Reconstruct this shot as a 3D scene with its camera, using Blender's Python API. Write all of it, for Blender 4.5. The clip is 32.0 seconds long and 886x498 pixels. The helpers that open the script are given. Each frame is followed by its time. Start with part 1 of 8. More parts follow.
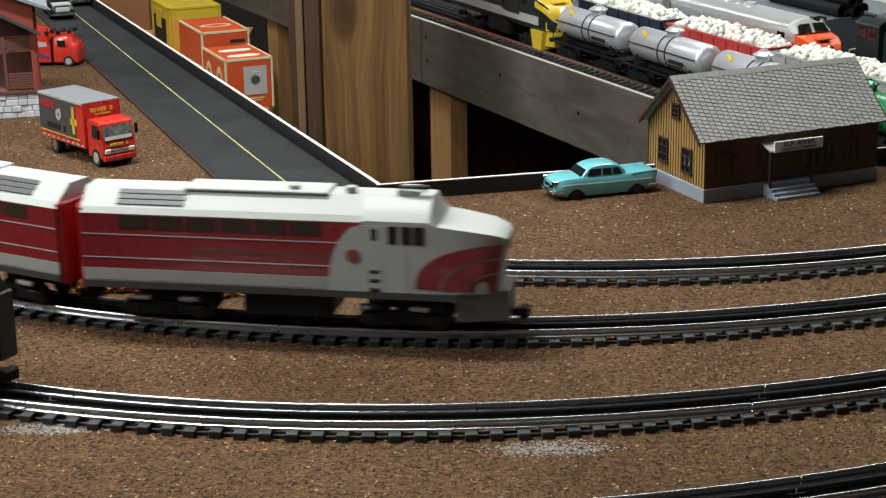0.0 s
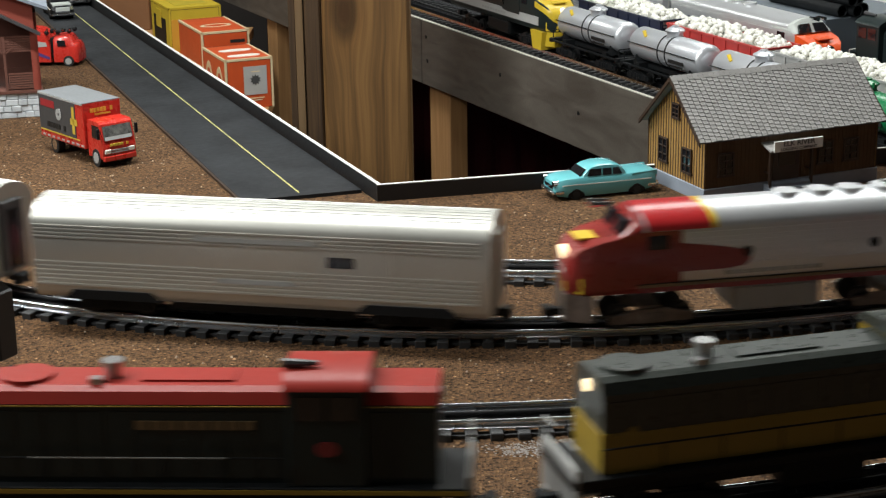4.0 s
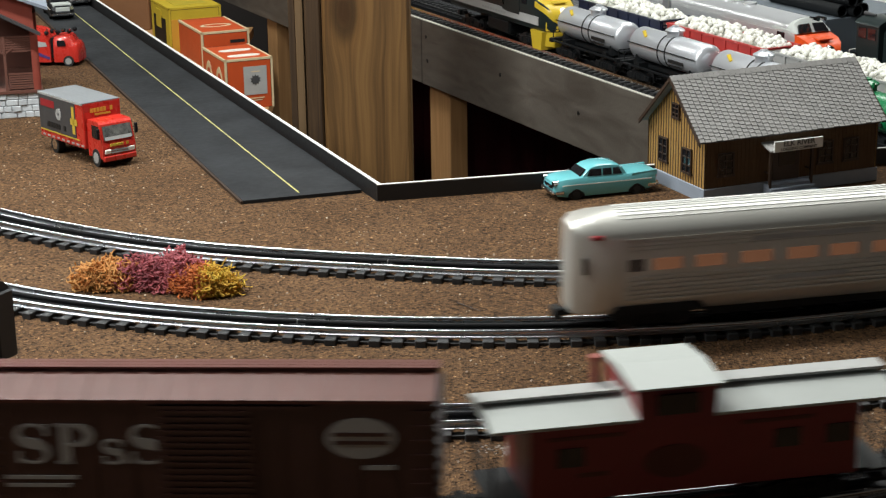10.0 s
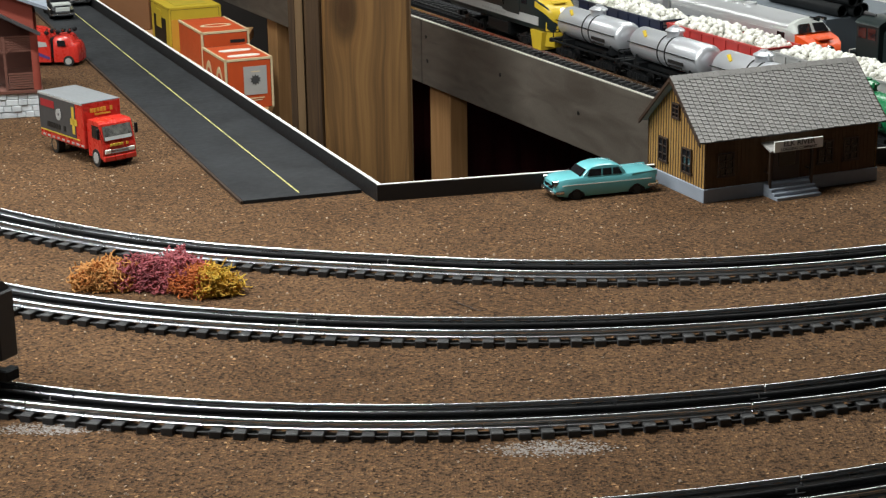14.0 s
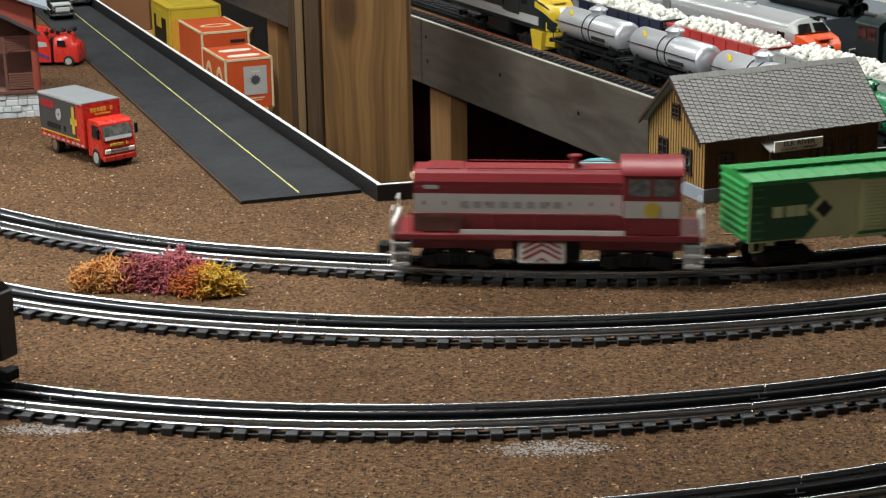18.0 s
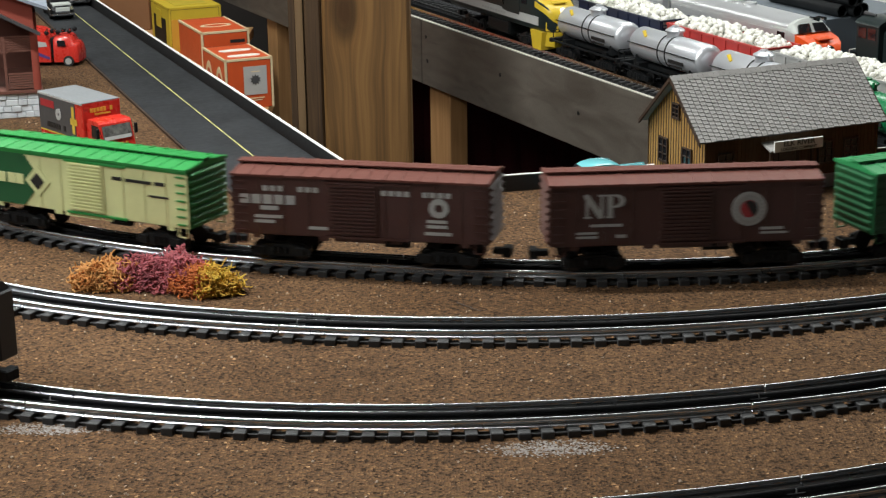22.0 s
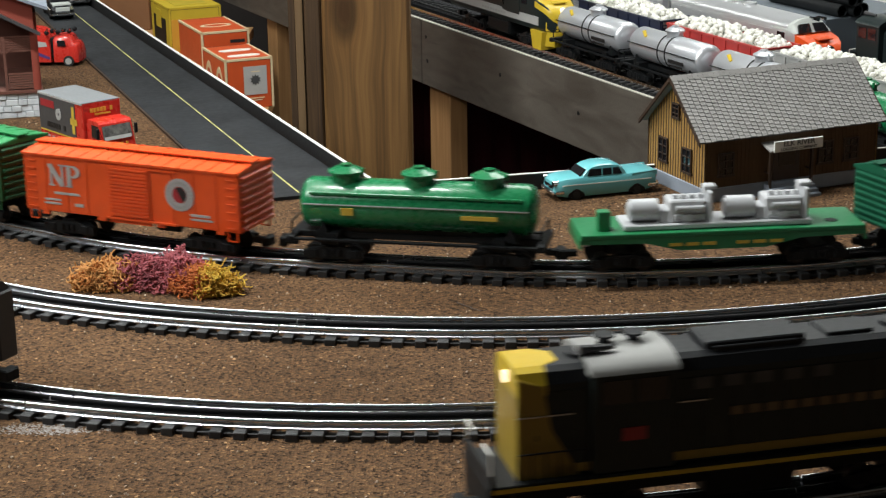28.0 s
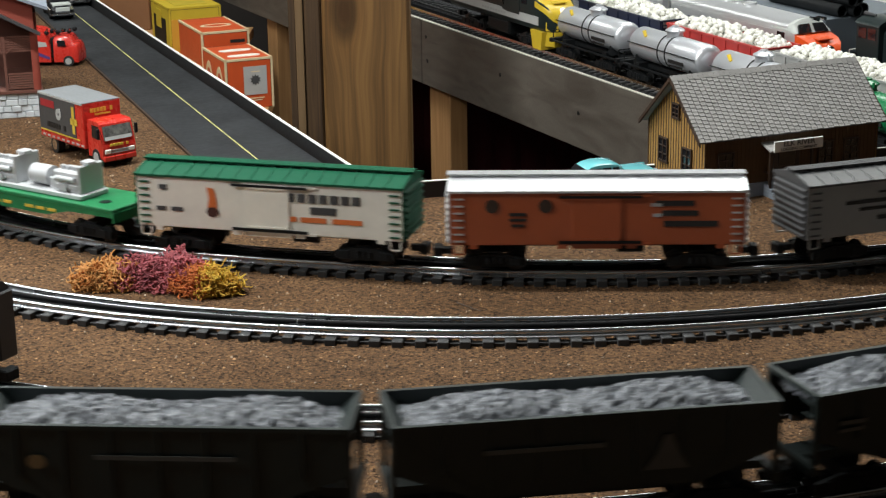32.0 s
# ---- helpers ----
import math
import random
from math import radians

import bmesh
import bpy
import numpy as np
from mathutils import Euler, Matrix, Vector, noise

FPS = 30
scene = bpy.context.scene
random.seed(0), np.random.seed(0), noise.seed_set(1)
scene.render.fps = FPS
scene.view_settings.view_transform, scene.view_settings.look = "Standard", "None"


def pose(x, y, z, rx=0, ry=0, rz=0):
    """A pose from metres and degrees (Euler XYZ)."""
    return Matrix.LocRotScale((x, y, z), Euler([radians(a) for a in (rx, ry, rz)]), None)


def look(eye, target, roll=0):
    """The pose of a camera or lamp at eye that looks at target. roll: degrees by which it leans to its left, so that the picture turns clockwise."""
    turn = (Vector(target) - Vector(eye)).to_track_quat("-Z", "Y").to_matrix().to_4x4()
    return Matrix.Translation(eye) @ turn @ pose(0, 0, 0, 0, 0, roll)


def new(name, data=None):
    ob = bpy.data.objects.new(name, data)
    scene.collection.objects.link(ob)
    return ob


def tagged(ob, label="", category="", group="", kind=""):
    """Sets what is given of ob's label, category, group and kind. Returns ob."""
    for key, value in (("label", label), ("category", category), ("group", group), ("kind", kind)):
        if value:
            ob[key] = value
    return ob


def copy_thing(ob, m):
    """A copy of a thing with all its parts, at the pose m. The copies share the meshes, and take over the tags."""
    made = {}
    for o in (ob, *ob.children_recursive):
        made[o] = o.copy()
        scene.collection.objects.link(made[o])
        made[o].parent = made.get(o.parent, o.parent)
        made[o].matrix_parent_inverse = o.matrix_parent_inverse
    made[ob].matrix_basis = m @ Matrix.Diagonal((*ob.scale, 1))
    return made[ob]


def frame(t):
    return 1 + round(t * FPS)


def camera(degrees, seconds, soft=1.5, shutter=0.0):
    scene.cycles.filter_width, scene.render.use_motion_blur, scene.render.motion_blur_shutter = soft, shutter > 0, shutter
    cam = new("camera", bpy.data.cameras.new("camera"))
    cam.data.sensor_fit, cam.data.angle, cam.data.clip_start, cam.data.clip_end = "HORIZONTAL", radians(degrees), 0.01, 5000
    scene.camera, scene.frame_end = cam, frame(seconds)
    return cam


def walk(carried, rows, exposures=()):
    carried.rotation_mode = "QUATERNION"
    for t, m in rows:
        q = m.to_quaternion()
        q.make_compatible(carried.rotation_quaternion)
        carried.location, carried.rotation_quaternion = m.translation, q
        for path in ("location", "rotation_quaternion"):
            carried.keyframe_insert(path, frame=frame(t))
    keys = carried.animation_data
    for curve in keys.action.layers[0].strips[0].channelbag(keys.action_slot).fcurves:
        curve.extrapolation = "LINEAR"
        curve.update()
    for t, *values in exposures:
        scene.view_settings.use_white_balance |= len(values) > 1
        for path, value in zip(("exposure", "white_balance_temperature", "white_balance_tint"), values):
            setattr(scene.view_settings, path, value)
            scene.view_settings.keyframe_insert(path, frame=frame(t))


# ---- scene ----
# camera: fixed on a stand in front of the layout, looking slightly down
SECONDS = 32.0
EYE = pose(0, 0, 0.526, 73.006, 0, 0) @ pose(0, 0, 0, 0, 0, -0.871)
cam = camera(28.0, SECONDS, soft=1.3, shutter=0.7)
walk(cam, [(0.0, EYE), (SECONDS, EYE)], exposures=[(0.0, 0.0), (SECONDS, 0.0)])

# a closed basement room lit by ceiling tubes
world = bpy.data.worlds.new("room_air")
world.use_nodes = True
world.node_tree.nodes["Background"].inputs[0].default_value = (0.9, 0.95, 1.0, 1)
world.node_tree.nodes["Background"].inputs[1].default_value = 0.04
scene.world = world


def area_lamp(name, eye, target, sx, sy, watts, color=(1.0, 0.96, 0.9)):
    d = bpy.data.lights.new(name, "AREA")
    d.shape, d.size, d.size_y, d.energy, d.color = "RECTANGLE", sx, sy, watts, color
    ob = new(name, d)
    ob.matrix_basis = look(eye, target)
    return ob


area_lamp("tube_light_key", (-0.55, 1.80, 1.40), (-0.55, 1.75, 0), 0.95, 0.12, 39, (0.97, 1.0, 0.97))
area_lamp("tube_light_side", (-1.70, 1.05, 1.40), (-0.1, 1.5, 0), 0.7, 0.4, 30, (0.97, 1.0, 0.97))
area_lamp("tube_light_far", (0.95, 3.2, 1.62), (0.95, 3.2, 0), 1.6, 1.0, 36, (0.97, 1.0, 0.96))
area_lamp("tube_light_back", (-1.45, 3.6, 1.62), (-1.2, 3.6, 0), 1.2, 0.3, 27, (0.97, 1.0, 0.96))


# ---- materials ----
def mat(name, color, rough=0.5, metal=0.0, var=0.12, scale=60.0, bump=0.0, color2=None, coat=0.0, rand=0.0, spec=0.5):
    m = bpy.data.materials.new(name)
    m.use_nodes = True
    nt = m.node_tree
    b = nt.nodes["Principled BSDF"]
    b.inputs["Roughness"].default_value = rough
    b.inputs["Metallic"].default_value = metal
    b.inputs["Coat Weight"].default_value = coat
    b.inputs["Specular IOR Level"].default_value = spec
    tc = nt.nodes.new("ShaderNodeTexCoord")
    big = nt.nodes.new("ShaderNodeTexNoise")
    big.inputs["Scale"].default_value = scale
    big.inputs["Detail"].default_value = 6
    big.inputs["Roughness"].default_value = 0.65
    nt.links.new(tc.outputs["Object"], big.inputs["Vector"])
    mix = nt.nodes.new("ShaderNodeMix")
    mix.data_type = "RGBA"
    c2 = color2 if color2 else tuple(c * (1 - var) for c in color)
    mix.inputs[6].default_value = (*color, 1)
    mix.inputs[7].default_value = (*c2, 1)
    ramp = nt.nodes.new("ShaderNodeMapRange")
    ramp.inputs[1].default_value, ramp.inputs[2].default_value = 0.35, 0.65
    nt.links.new(big.outputs["Fac"], ramp.inputs[0])
    nt.links.new(ramp.outputs[0], mix.inputs[0])
    out = mix.outputs[2]
    if rand > 0:
        info = nt.nodes.new("ShaderNodeObjectInfo")
        hsv = nt.nodes.new("ShaderNodeHueSaturation")
        mr = nt.nodes.new("ShaderNodeMapRange")
        mr.inputs[3].default_value, mr.inputs[4].default_value = 1 - rand, 1 + rand
        nt.links.new(info.outputs["Random"], mr.inputs[0])
        nt.links.new(mr.outputs[0], hsv.inputs["Value"])
        nt.links.new(out, hsv.inputs["Color"])
        out = hsv.outputs[0]
    nt.links.new(out, b.inputs["Base Color"])
    rr = nt.nodes.new("ShaderNodeMapRange")
    rr.inputs[3].default_value, rr.inputs[4].default_value = max(0.02, rough - 0.1), min(1, rough + 0.1)
    fine = nt.nodes.new("ShaderNodeTexNoise")
    fine.inputs["Scale"].default_value = scale * 9
    fine.inputs["Detail"].default_value = 4
    nt.links.new(tc.outputs["Object"], fine.inputs["Vector"])
    nt.links.new(fine.outputs["Fac"], rr.inputs[0])
    nt.links.new(rr.outputs[0], b.inputs["Roughness"])
    if bump > 0:
        bp = nt.nodes.new("ShaderNodeBump")
        bp.inputs["Strength"].default_value = 1.0
        bp.inputs["Distance"].default_value = bump
        nt.links.new(fine.outputs["Fac"], bp.inputs["Height"])
        nt.links.new(bp.outputs[0], b.inputs["Normal"])
    return m


def wood_mat(name, a, c, scale=6.0, stretch=(12, 12, 0.7), rough=0.55):
    m = mat(name, a, rough, var=0.2, scale=30, bump=0.0003)
    nt = m.node_tree
    b = nt.nodes["Principled BSDF"]
    tc = nt.nodes.new("ShaderNodeTexCoord")
    mp = nt.nodes.new("ShaderNodeMapping")
    mp.inputs["Scale"].default_value = stretch
    nt.links.new(tc.outputs["Object"], mp.inputs[0])
    nz = nt.nodes.new("ShaderNodeTexNoise")
    nz.inputs["Scale"].default_value = scale
    nz.inputs["Detail"].default_value = 8
    nz.inputs["Distortion"].default_value = 1.2
    nt.links.new(mp.outputs[0], nz.inputs["Vector"])
    cr = nt.nodes.new("ShaderNodeValToRGB")
    e = cr.color_ramp.elements
    e[0].position, e[0].color = 0.3, (*c, 1)
    e[1].position, e[1].color = 0.7, (*a, 1)
    nt.links.new(nz.outputs["Fac"], cr.inputs[0])
    nt.links.new(cr.outputs[0], b.inputs["Base Color"])
    return m


def glow_mat(name, color, strength):
    m = bpy.data.materials.new(name)
    m.use_nodes = True
    b = m.node_tree.nodes["Principled BSDF"]
    b.inputs["Base Color"].default_value = (*color, 1)
    b.inputs["Emission Color"].default_value = (*color, 1)
    b.inputs["Emission Strength"].default_value = strength
    return m


def plain(name, color, rough, metal):
    """drawn metal: long faint streaks only"""
    m = bpy.data.materials.new(name)
    m.use_nodes = True
    nt = m.node_tree
    b = nt.nodes["Principled BSDF"]
    b.inputs["Base Color"].default_value = (*color, 1)
    b.inputs["Metallic"].default_value = metal
    tc = nt.nodes.new("ShaderNodeTexCoord")
    nz = nt.nodes.new("ShaderNodeTexNoise")
    nz.inputs["Scale"].default_value = 22
    mr = nt.nodes.new("ShaderNodeMapRange")
    mr.inputs[3].default_value, mr.inputs[4].default_value = rough - 0.04, rough + 0.06
    nt.links.new(tc.outputs["Object"], nz.inputs["Vector"])
    nt.links.new(nz.outputs["Fac"], mr.inputs[0])
    nt.links.new(mr.outputs[0], b.inputs["Roughness"])
    return m


def ground_mat():
    m = mat("ground_brown_ballast", (0.107, 0.061, 0.032), 0.95, scale=5, color2=(0.080, 0.044, 0.022), spec=0.15)
    nt = m.node_tree
    b = nt.nodes["Principled BSDF"]
    src = b.inputs["Base Color"].links[0].from_socket
    tc = nt.nodes.new("ShaderNodeTexCoord")
    vor = nt.nodes.new("ShaderNodeTexVoronoi")
    vor.inputs["Scale"].default_value = 460
    nt.links.new(tc.outputs["Object"], vor.inputs["Vector"])
    sep = nt.nodes.new("ShaderNodeSeparateColor")
    nt.links.new(vor.outputs["Color"], sep.inputs[0])
    cr = nt.nodes.new("ShaderNodeValToRGB")
    cr.color_ramp.interpolation = "CONSTANT"
    e = cr.color_ramp.elements
    e[0].position, e[0].color = 0.0, (0.27, 0.25, 0.22, 1)
    e[1].position, e[1].color = 0.15, (0.74, 0.73, 0.72, 1)
    for p, v in ((0.45, (1.05, 1.0, 0.94, 1)), (0.74, (1.34, 1.28, 1.16, 1)), (0.94, (1.9, 1.85, 1.65, 1)), (0.993, (3.8, 3.9, 3.8, 1))):
        k = e.new(p)
        k.color = v
    nt.links.new(sep.outputs[0], cr.inputs[0])
    mul = nt.nodes.new("ShaderNodeMix")
    mul.data_type, mul.blend_type = "RGBA", "MULTIPLY"
    mul.inputs[0].default_value = 1.0
    nt.links.new(src, mul.inputs[6])
    nt.links.new(cr.outputs[0], mul.inputs[7])
    nt.links.new(mul.outputs[2], b.inputs["Base Color"])
    bp = nt.nodes.new("ShaderNodeBump")
    bp.inputs["Strength"].default_value = 1.0
    bp.inputs["Distance"].default_value = 0.0012
    nt.links.new(vor.outputs["Distance"], bp.inputs["Height"])
    nt.links.new(bp.outputs[0], b.inputs["Normal"])
    return m


GROUND = ground_mat()
ASPHALT = mat("asphalt_mat_board", (0.024, 0.026, 0.029), 0.6, scale=14, color2=(0.013, 0.014, 0.016), bump=0.0002, spec=0.22)
BLACK_EDGE = mat("black_painted_edge", (0.008, 0.008, 0.009), 0.5, scale=30)
WHITE = mat("white_paint", (0.75, 0.75, 0.72), 0.5, scale=40)
YELLOW_LINE = mat("faded_yellow_line", (0.52, 0.48, 0.16), 0.7, scale=30, color2=(0.24, 0.23, 0.10))
BLACK = mat("black_plastic", (0.009, 0.010, 0.011), 0.5, scale=80, spec=0.18)
TIE = mat("black_tie_plastic", (0.030, 0.030, 0.031), 0.6, scale=120, rand=0.35, bump=0.0001, color2=(0.018, 0.018, 0.019))
RAIL = plain("tinplate_rail", (0.40, 0.41, 0.43), 0.27, 0.95)
CENTRERAIL = mat("blackened_centre_rail", (0.010, 0.010, 0.011), 0.6, scale=40, spec=0.12)
RAILTOP = plain("worn_steel_rail_top", (0.60, 0.61, 0.63), 0.21, 1.0)
DARKSTEEL = mat("dark_steel_wheel", (0.03, 0.03, 0.031), 0.4, metal=0.5)
STEEL = mat("bright_steel", (0.5, 0.5, 0.5), 0.3, metal=0.9)
SILVER = plain("silver_paint", (0.64, 0.65, 0.67), 0.36, 0.7)
CASTING = mat("silver_grey_casting", (0.52, 0.53, 0.55), 0.42, metal=0.25, scale=30, var=0.08)
ALU = plain("extruded_aluminium", (0.54, 0.53, 0.49), 0.36, 0.6)
ALU_ROOF = plain("aluminium_roof", (0.60, 0.60, 0.58), 0.40, 0.65)
# boxcar roofs repeat the side paint lighter, standing in for light from above
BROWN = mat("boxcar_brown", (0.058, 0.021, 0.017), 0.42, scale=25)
BROWN_ROOF = mat("boxcar_brown_lit_roof", (0.125, 0.044, 0.034), 0.5, scale=25, spec=0.2)
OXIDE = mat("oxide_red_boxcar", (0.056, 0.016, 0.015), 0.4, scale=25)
OXIDE_ROOF = mat("oxide_red_lit_roof", (0.20, 0.050, 0.038), 0.45, scale=25, spec=0.2)
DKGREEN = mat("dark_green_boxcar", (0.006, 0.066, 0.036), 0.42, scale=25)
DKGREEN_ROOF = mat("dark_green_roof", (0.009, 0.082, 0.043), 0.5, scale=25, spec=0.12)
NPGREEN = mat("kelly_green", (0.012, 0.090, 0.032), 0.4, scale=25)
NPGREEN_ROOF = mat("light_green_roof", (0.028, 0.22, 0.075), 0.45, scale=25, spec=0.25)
FLATGREEN = mat("emerald_green_plastic", (0.012, 0.17, 0.06), 0.4, scale=25)
BRGREEN = mat("bright_green_plastic", (0.02, 0.23, 0.05), 0.4, scale=25)
PALE = mat("pale_yellow_green", (0.64, 0.66, 0.33), 0.45, scale=25)
TANKGREEN = mat("glossy_green_tank", (0.010, 0.17, 0.062), 0.28, scale=25, coat=0.3)
ORANGE = mat("orange_plastic", (0.74, 0.085, 0.012), 0.4, scale=25)
PFEORANGE = mat("dull_orange_reefer", (0.38, 0.082, 0.024), 0.45, scale=25)
CREAM = mat("off_white_plastic", (0.80, 0.76, 0.68), 0.42, scale=25)
GREYCAR = mat("mid_grey_plastic", (0.30, 0.30, 0.29), 0.45, scale=25)
DKGREY = mat("dark_grey_roof", (0.055, 0.055, 0.058), 0.45, scale=25)
MAROON = mat("maroon_red_loco", (0.25, 0.018, 0.025), 0.3, scale=20, coat=0.3)
REDLOCO = mat("bright_red_loco", (0.42, 0.02, 0.022), 0.3, scale=20, coat=0.3)
WHITELOCO = mat("glossy_white_loco", (0.43, 0.45, 0.43), 0.45, scale=20, var=0.05, spec=0.3)
SWRED = mat("switcher_red", (0.20, 0.018, 0.022), 0.36, scale=20)
SWWHITE = mat("switcher_white_band", (0.78, 0.76, 0.72), 0.45, scale=20)
YELLOW = mat("loco_yellow", (0.60, 0.42, 0.03), 0.35, scale=20)
DARKGREENLOCO = mat("olive_dark_loco", (0.03, 0.035, 0.03), 0.3, scale=20)
BLACKLOCO = mat("glossy_black_loco", (0.016, 0.024, 0.024), 0.34, scale=20, spec=0.25)
TRUCKROOF = mat("grey_truck_roof", (0.17, 0.18, 0.19), 0.5, scale=25)
MOSS_R = mat("rust_orange_lichen", (0.64, 0.19, 0.035), 0.8, scale=80, color2=(0.45, 0.10, 0.02), rand=0.2)
TANKSILVER = plain("silver_tank", (0.66, 0.68, 0.72), 0.34, 0.6)
# nose red darkened in the paint, for sides that lie in shade
F_RED = mat("shaded_red_nose", (0.21, 0.018, 0.016), 0.3, scale=20, coat=0.3)
TANSTRIPE = mat("dull_tan_stripe", (0.17, 0.11, 0.05), 0.5, scale=30)
LOCORED_ROOF = mat("dull_red_loco_roof", (0.30, 0.028, 0.020), 0.42, scale=25, spec=0.2)
# half-strength loco yellow: the shade on hood sides is put into the paint
DULL_SHADED_YELLOW = mat("dull_shaded_loco_yellow", (0.30, 0.20, 0.022), 0.4, scale=20)
TRUCKSILVER = mat("tarnished_silver_frame", (0.24, 0.20, 0.175), 0.4, metal=0.4, scale=60, color2=(0.10, 0.085, 0.075))
PILOTGREY = mat("dull_pilot_grey", (0.15, 0.16, 0.15), 0.5, scale=30)
LTGREY = mat("light_grey", (0.38, 0.38, 0.37), 0.5, scale=25)
GLASS = mat("dark_window", (0.012, 0.012, 0.014), 0.12, scale=20)
WARM = glow_mat("lit_window", (0.42, 0.19, 0.10), 0.20)
COACHGLASS = mat("shaded_coach_window", (0.10, 0.085, 0.075), 0.25, scale=20)
STEPGREY = mat("dull_silver_steps", (0.42, 0.42, 0.41), 0.4, metal=0.3, scale=60)
SWBAND = mat("switcher_grey_band", (0.52, 0.50, 0.47), 0.45, scale=20)
COALMARK = mat("dim_grey_lettering", (0.075, 0.075, 0.072), 0.6)
LOCOROOF = mat("sooty_black_roof", (0.012, 0.013, 0.015), 0.45, scale=30, spec=0.25)
DOMEGLASS = mat("pale_dome_glass", (0.44, 0.42, 0.40), 0.2, scale=20)
CABINSIDE = mat("grey_cab_interior", (0.16, 0.16, 0.15), 0.25, scale=120, color2=(0.05, 0.05, 0.05))
LAMP = glow_mat("headlight", (1.0, 0.80, 0.5), 1.6)
HOPPERBLACK = mat("hopper_black", (0.017, 0.024, 0.024), 0.45, scale=40, spec=0.3)
CABRED = mat("caboose_dark_red", (0.21, 0.018, 0.022), 0.4, scale=20)
# ochre boards of the office front with their shade put into the colour
FRONT_SHADED = mat("front_brown_boards", (0.095, 0.055, 0.028), 0.7, scale=40, rand=0.06, spec=0.2)
# pale noise flecks paint the glints on glossy black coal
COAL = mat("coal_chips", (0.014, 0.016, 0.020), 0.32, scale=260, color2=(0.34, 0.36, 0.40), bump=0.0006)
BALLS = mat("white_load", (0.75, 0.74, 0.68), 0.7, scale=60)
MARK_W = mat("white_lettering", (0.38, 0.38, 0.37), 0.5)
MARK_Y = mat("yellow_lettering", (0.6, 0.42, 0.05), 0.5)
MARK_K = mat("black_lettering", (0.012, 0.012, 0.012), 0.5)
MARK_R = mat("red_marking", (0.32, 0.02, 0.025), 0.45)
MARK_O = mat("orange_marking", (0.65, 0.16, 0.04), 0.45)
MARK_P = mat("purple_marking", (0.07, 0.04, 0.18), 0.45)


def post_mat(name, pale, deep, knot):
    """straight fir grain that bends round one knot"""
    m = mat(name, pale, 0.5, scale=30, bump=0.0002)
    nt = m.node_tree
    b = nt.nodes["Principled BSDF"]

    def node(kind, op=None, **values):
        n = nt.nodes.new(kind)
        if op:
            n.operation = op
        for k, v in values.items():
            n.inputs[int(k[1:])].default_value = v
        return n

    tc = node("ShaderNodeTexCoord")
    sep = node("ShaderNodeSeparateXYZ")
    nt.links.new(tc.outputs["Object"], sep.inputs[0])
    squash = node("ShaderNodeMapping")
    squash.inputs["Scale"].default_value = (1.0, 0.0, 0.42)
    nt.links.new(tc.outputs["Object"], squash.inputs[0])
    wob = node("ShaderNodeTexNoise")
    wob.inputs["Scale"].default_value = 9
    nt.links.new(squash.outputs[0], wob.inputs["Vector"])
    dist = node("ShaderNodeVectorMath", "DISTANCE")
    dist.inputs[1].default_value = (knot[0], 0.0, knot[1] * 0.42)
    nt.links.new(squash.outputs[0], dist.inputs[0])
    # push the grain aside near the knot: u = x + side * 0.02 / (1 + (d / 0.03)^2)
    ratio = node("ShaderNodeMath", "DIVIDE", _1=0.030)
    nt.links.new(dist.outputs["Value"], ratio.inputs[0])
    sq = node("ShaderNodeMath", "MULTIPLY")
    nt.links.new(ratio.outputs[0], sq.inputs[0])
    nt.links.new(ratio.outputs[0], sq.inputs[1])
    one = node("ShaderNodeMath", "ADD", _1=1.0)
    nt.links.new(sq.outputs[0], one.inputs[0])
    dx = node("ShaderNodeMath", "SUBTRACT", _1=knot[0])
    nt.links.new(sep.outputs[0], dx.inputs[0])
    shift = node("ShaderNodeMath", "DIVIDE")
    nt.links.new(dx.outputs[0], shift.inputs[0])
    nt.links.new(one.outputs[0], shift.inputs[1])
    u = node("ShaderNodeMath", "MULTIPLY_ADD", _1=-0.85)
    nt.links.new(shift.outputs[0], u.inputs[0])
    nt.links.new(sep.outputs[0], u.inputs[2])
    u2 = node("ShaderNodeMath", "MULTIPLY_ADD", _1=0.035)
    nt.links.new(wob.outputs["Fac"], u2.inputs[0])
    nt.links.new(u.outputs[0], u2.inputs[2])
    comb = node("ShaderNodeCombineXYZ")
    nt.links.new(u2.outputs[0], comb.inputs[0])
    nt.links.new(sep.outputs[1], comb.inputs[1])
    zs = node("ShaderNodeMath", "MULTIPLY", _1=0.022)
    nt.links.new(sep.outputs[2], zs.inputs[0])
    nt.links.new(zs.outputs[0], comb.inputs[2])
    broad = node("ShaderNodeTexNoise")
    broad.inputs["Scale"].default_value, broad.inputs["Detail"].default_value = 42, 3
    fine = node("ShaderNodeTexNoise")
    fine.inputs["Scale"].default_value, fine.inputs["Detail"].default_value = 210, 5
    for n in (broad, fine):
        nt.links.new(comb.outputs[0], n.inputs["Vector"])
    both = node("ShaderNodeMath", "MULTIPLY_ADD", _1=0.60)
    nt.links.new(fine.outputs["Fac"], both.inputs[0])
    soft = node("ShaderNodeMath", "MULTIPLY_ADD", _1=0.6, _2=0.16)
    nt.links.new(broad.outputs["Fac"], soft.inputs[0])
    nt.links.new(soft.outputs[0], both.inputs[2])
    cr = node("ShaderNodeValToRGB")
    e = cr.color_ramp.elements
    e[0].position, e[0].color = 0.56, (*deep, 1)
    e[1].position, e[1].color = 0.90, (*pale, 1)
    nt.links.new(both.outputs[0], cr.inputs[0])
    kw = node("ShaderNodeMath", "MULTIPLY_ADD", _1=0.018)
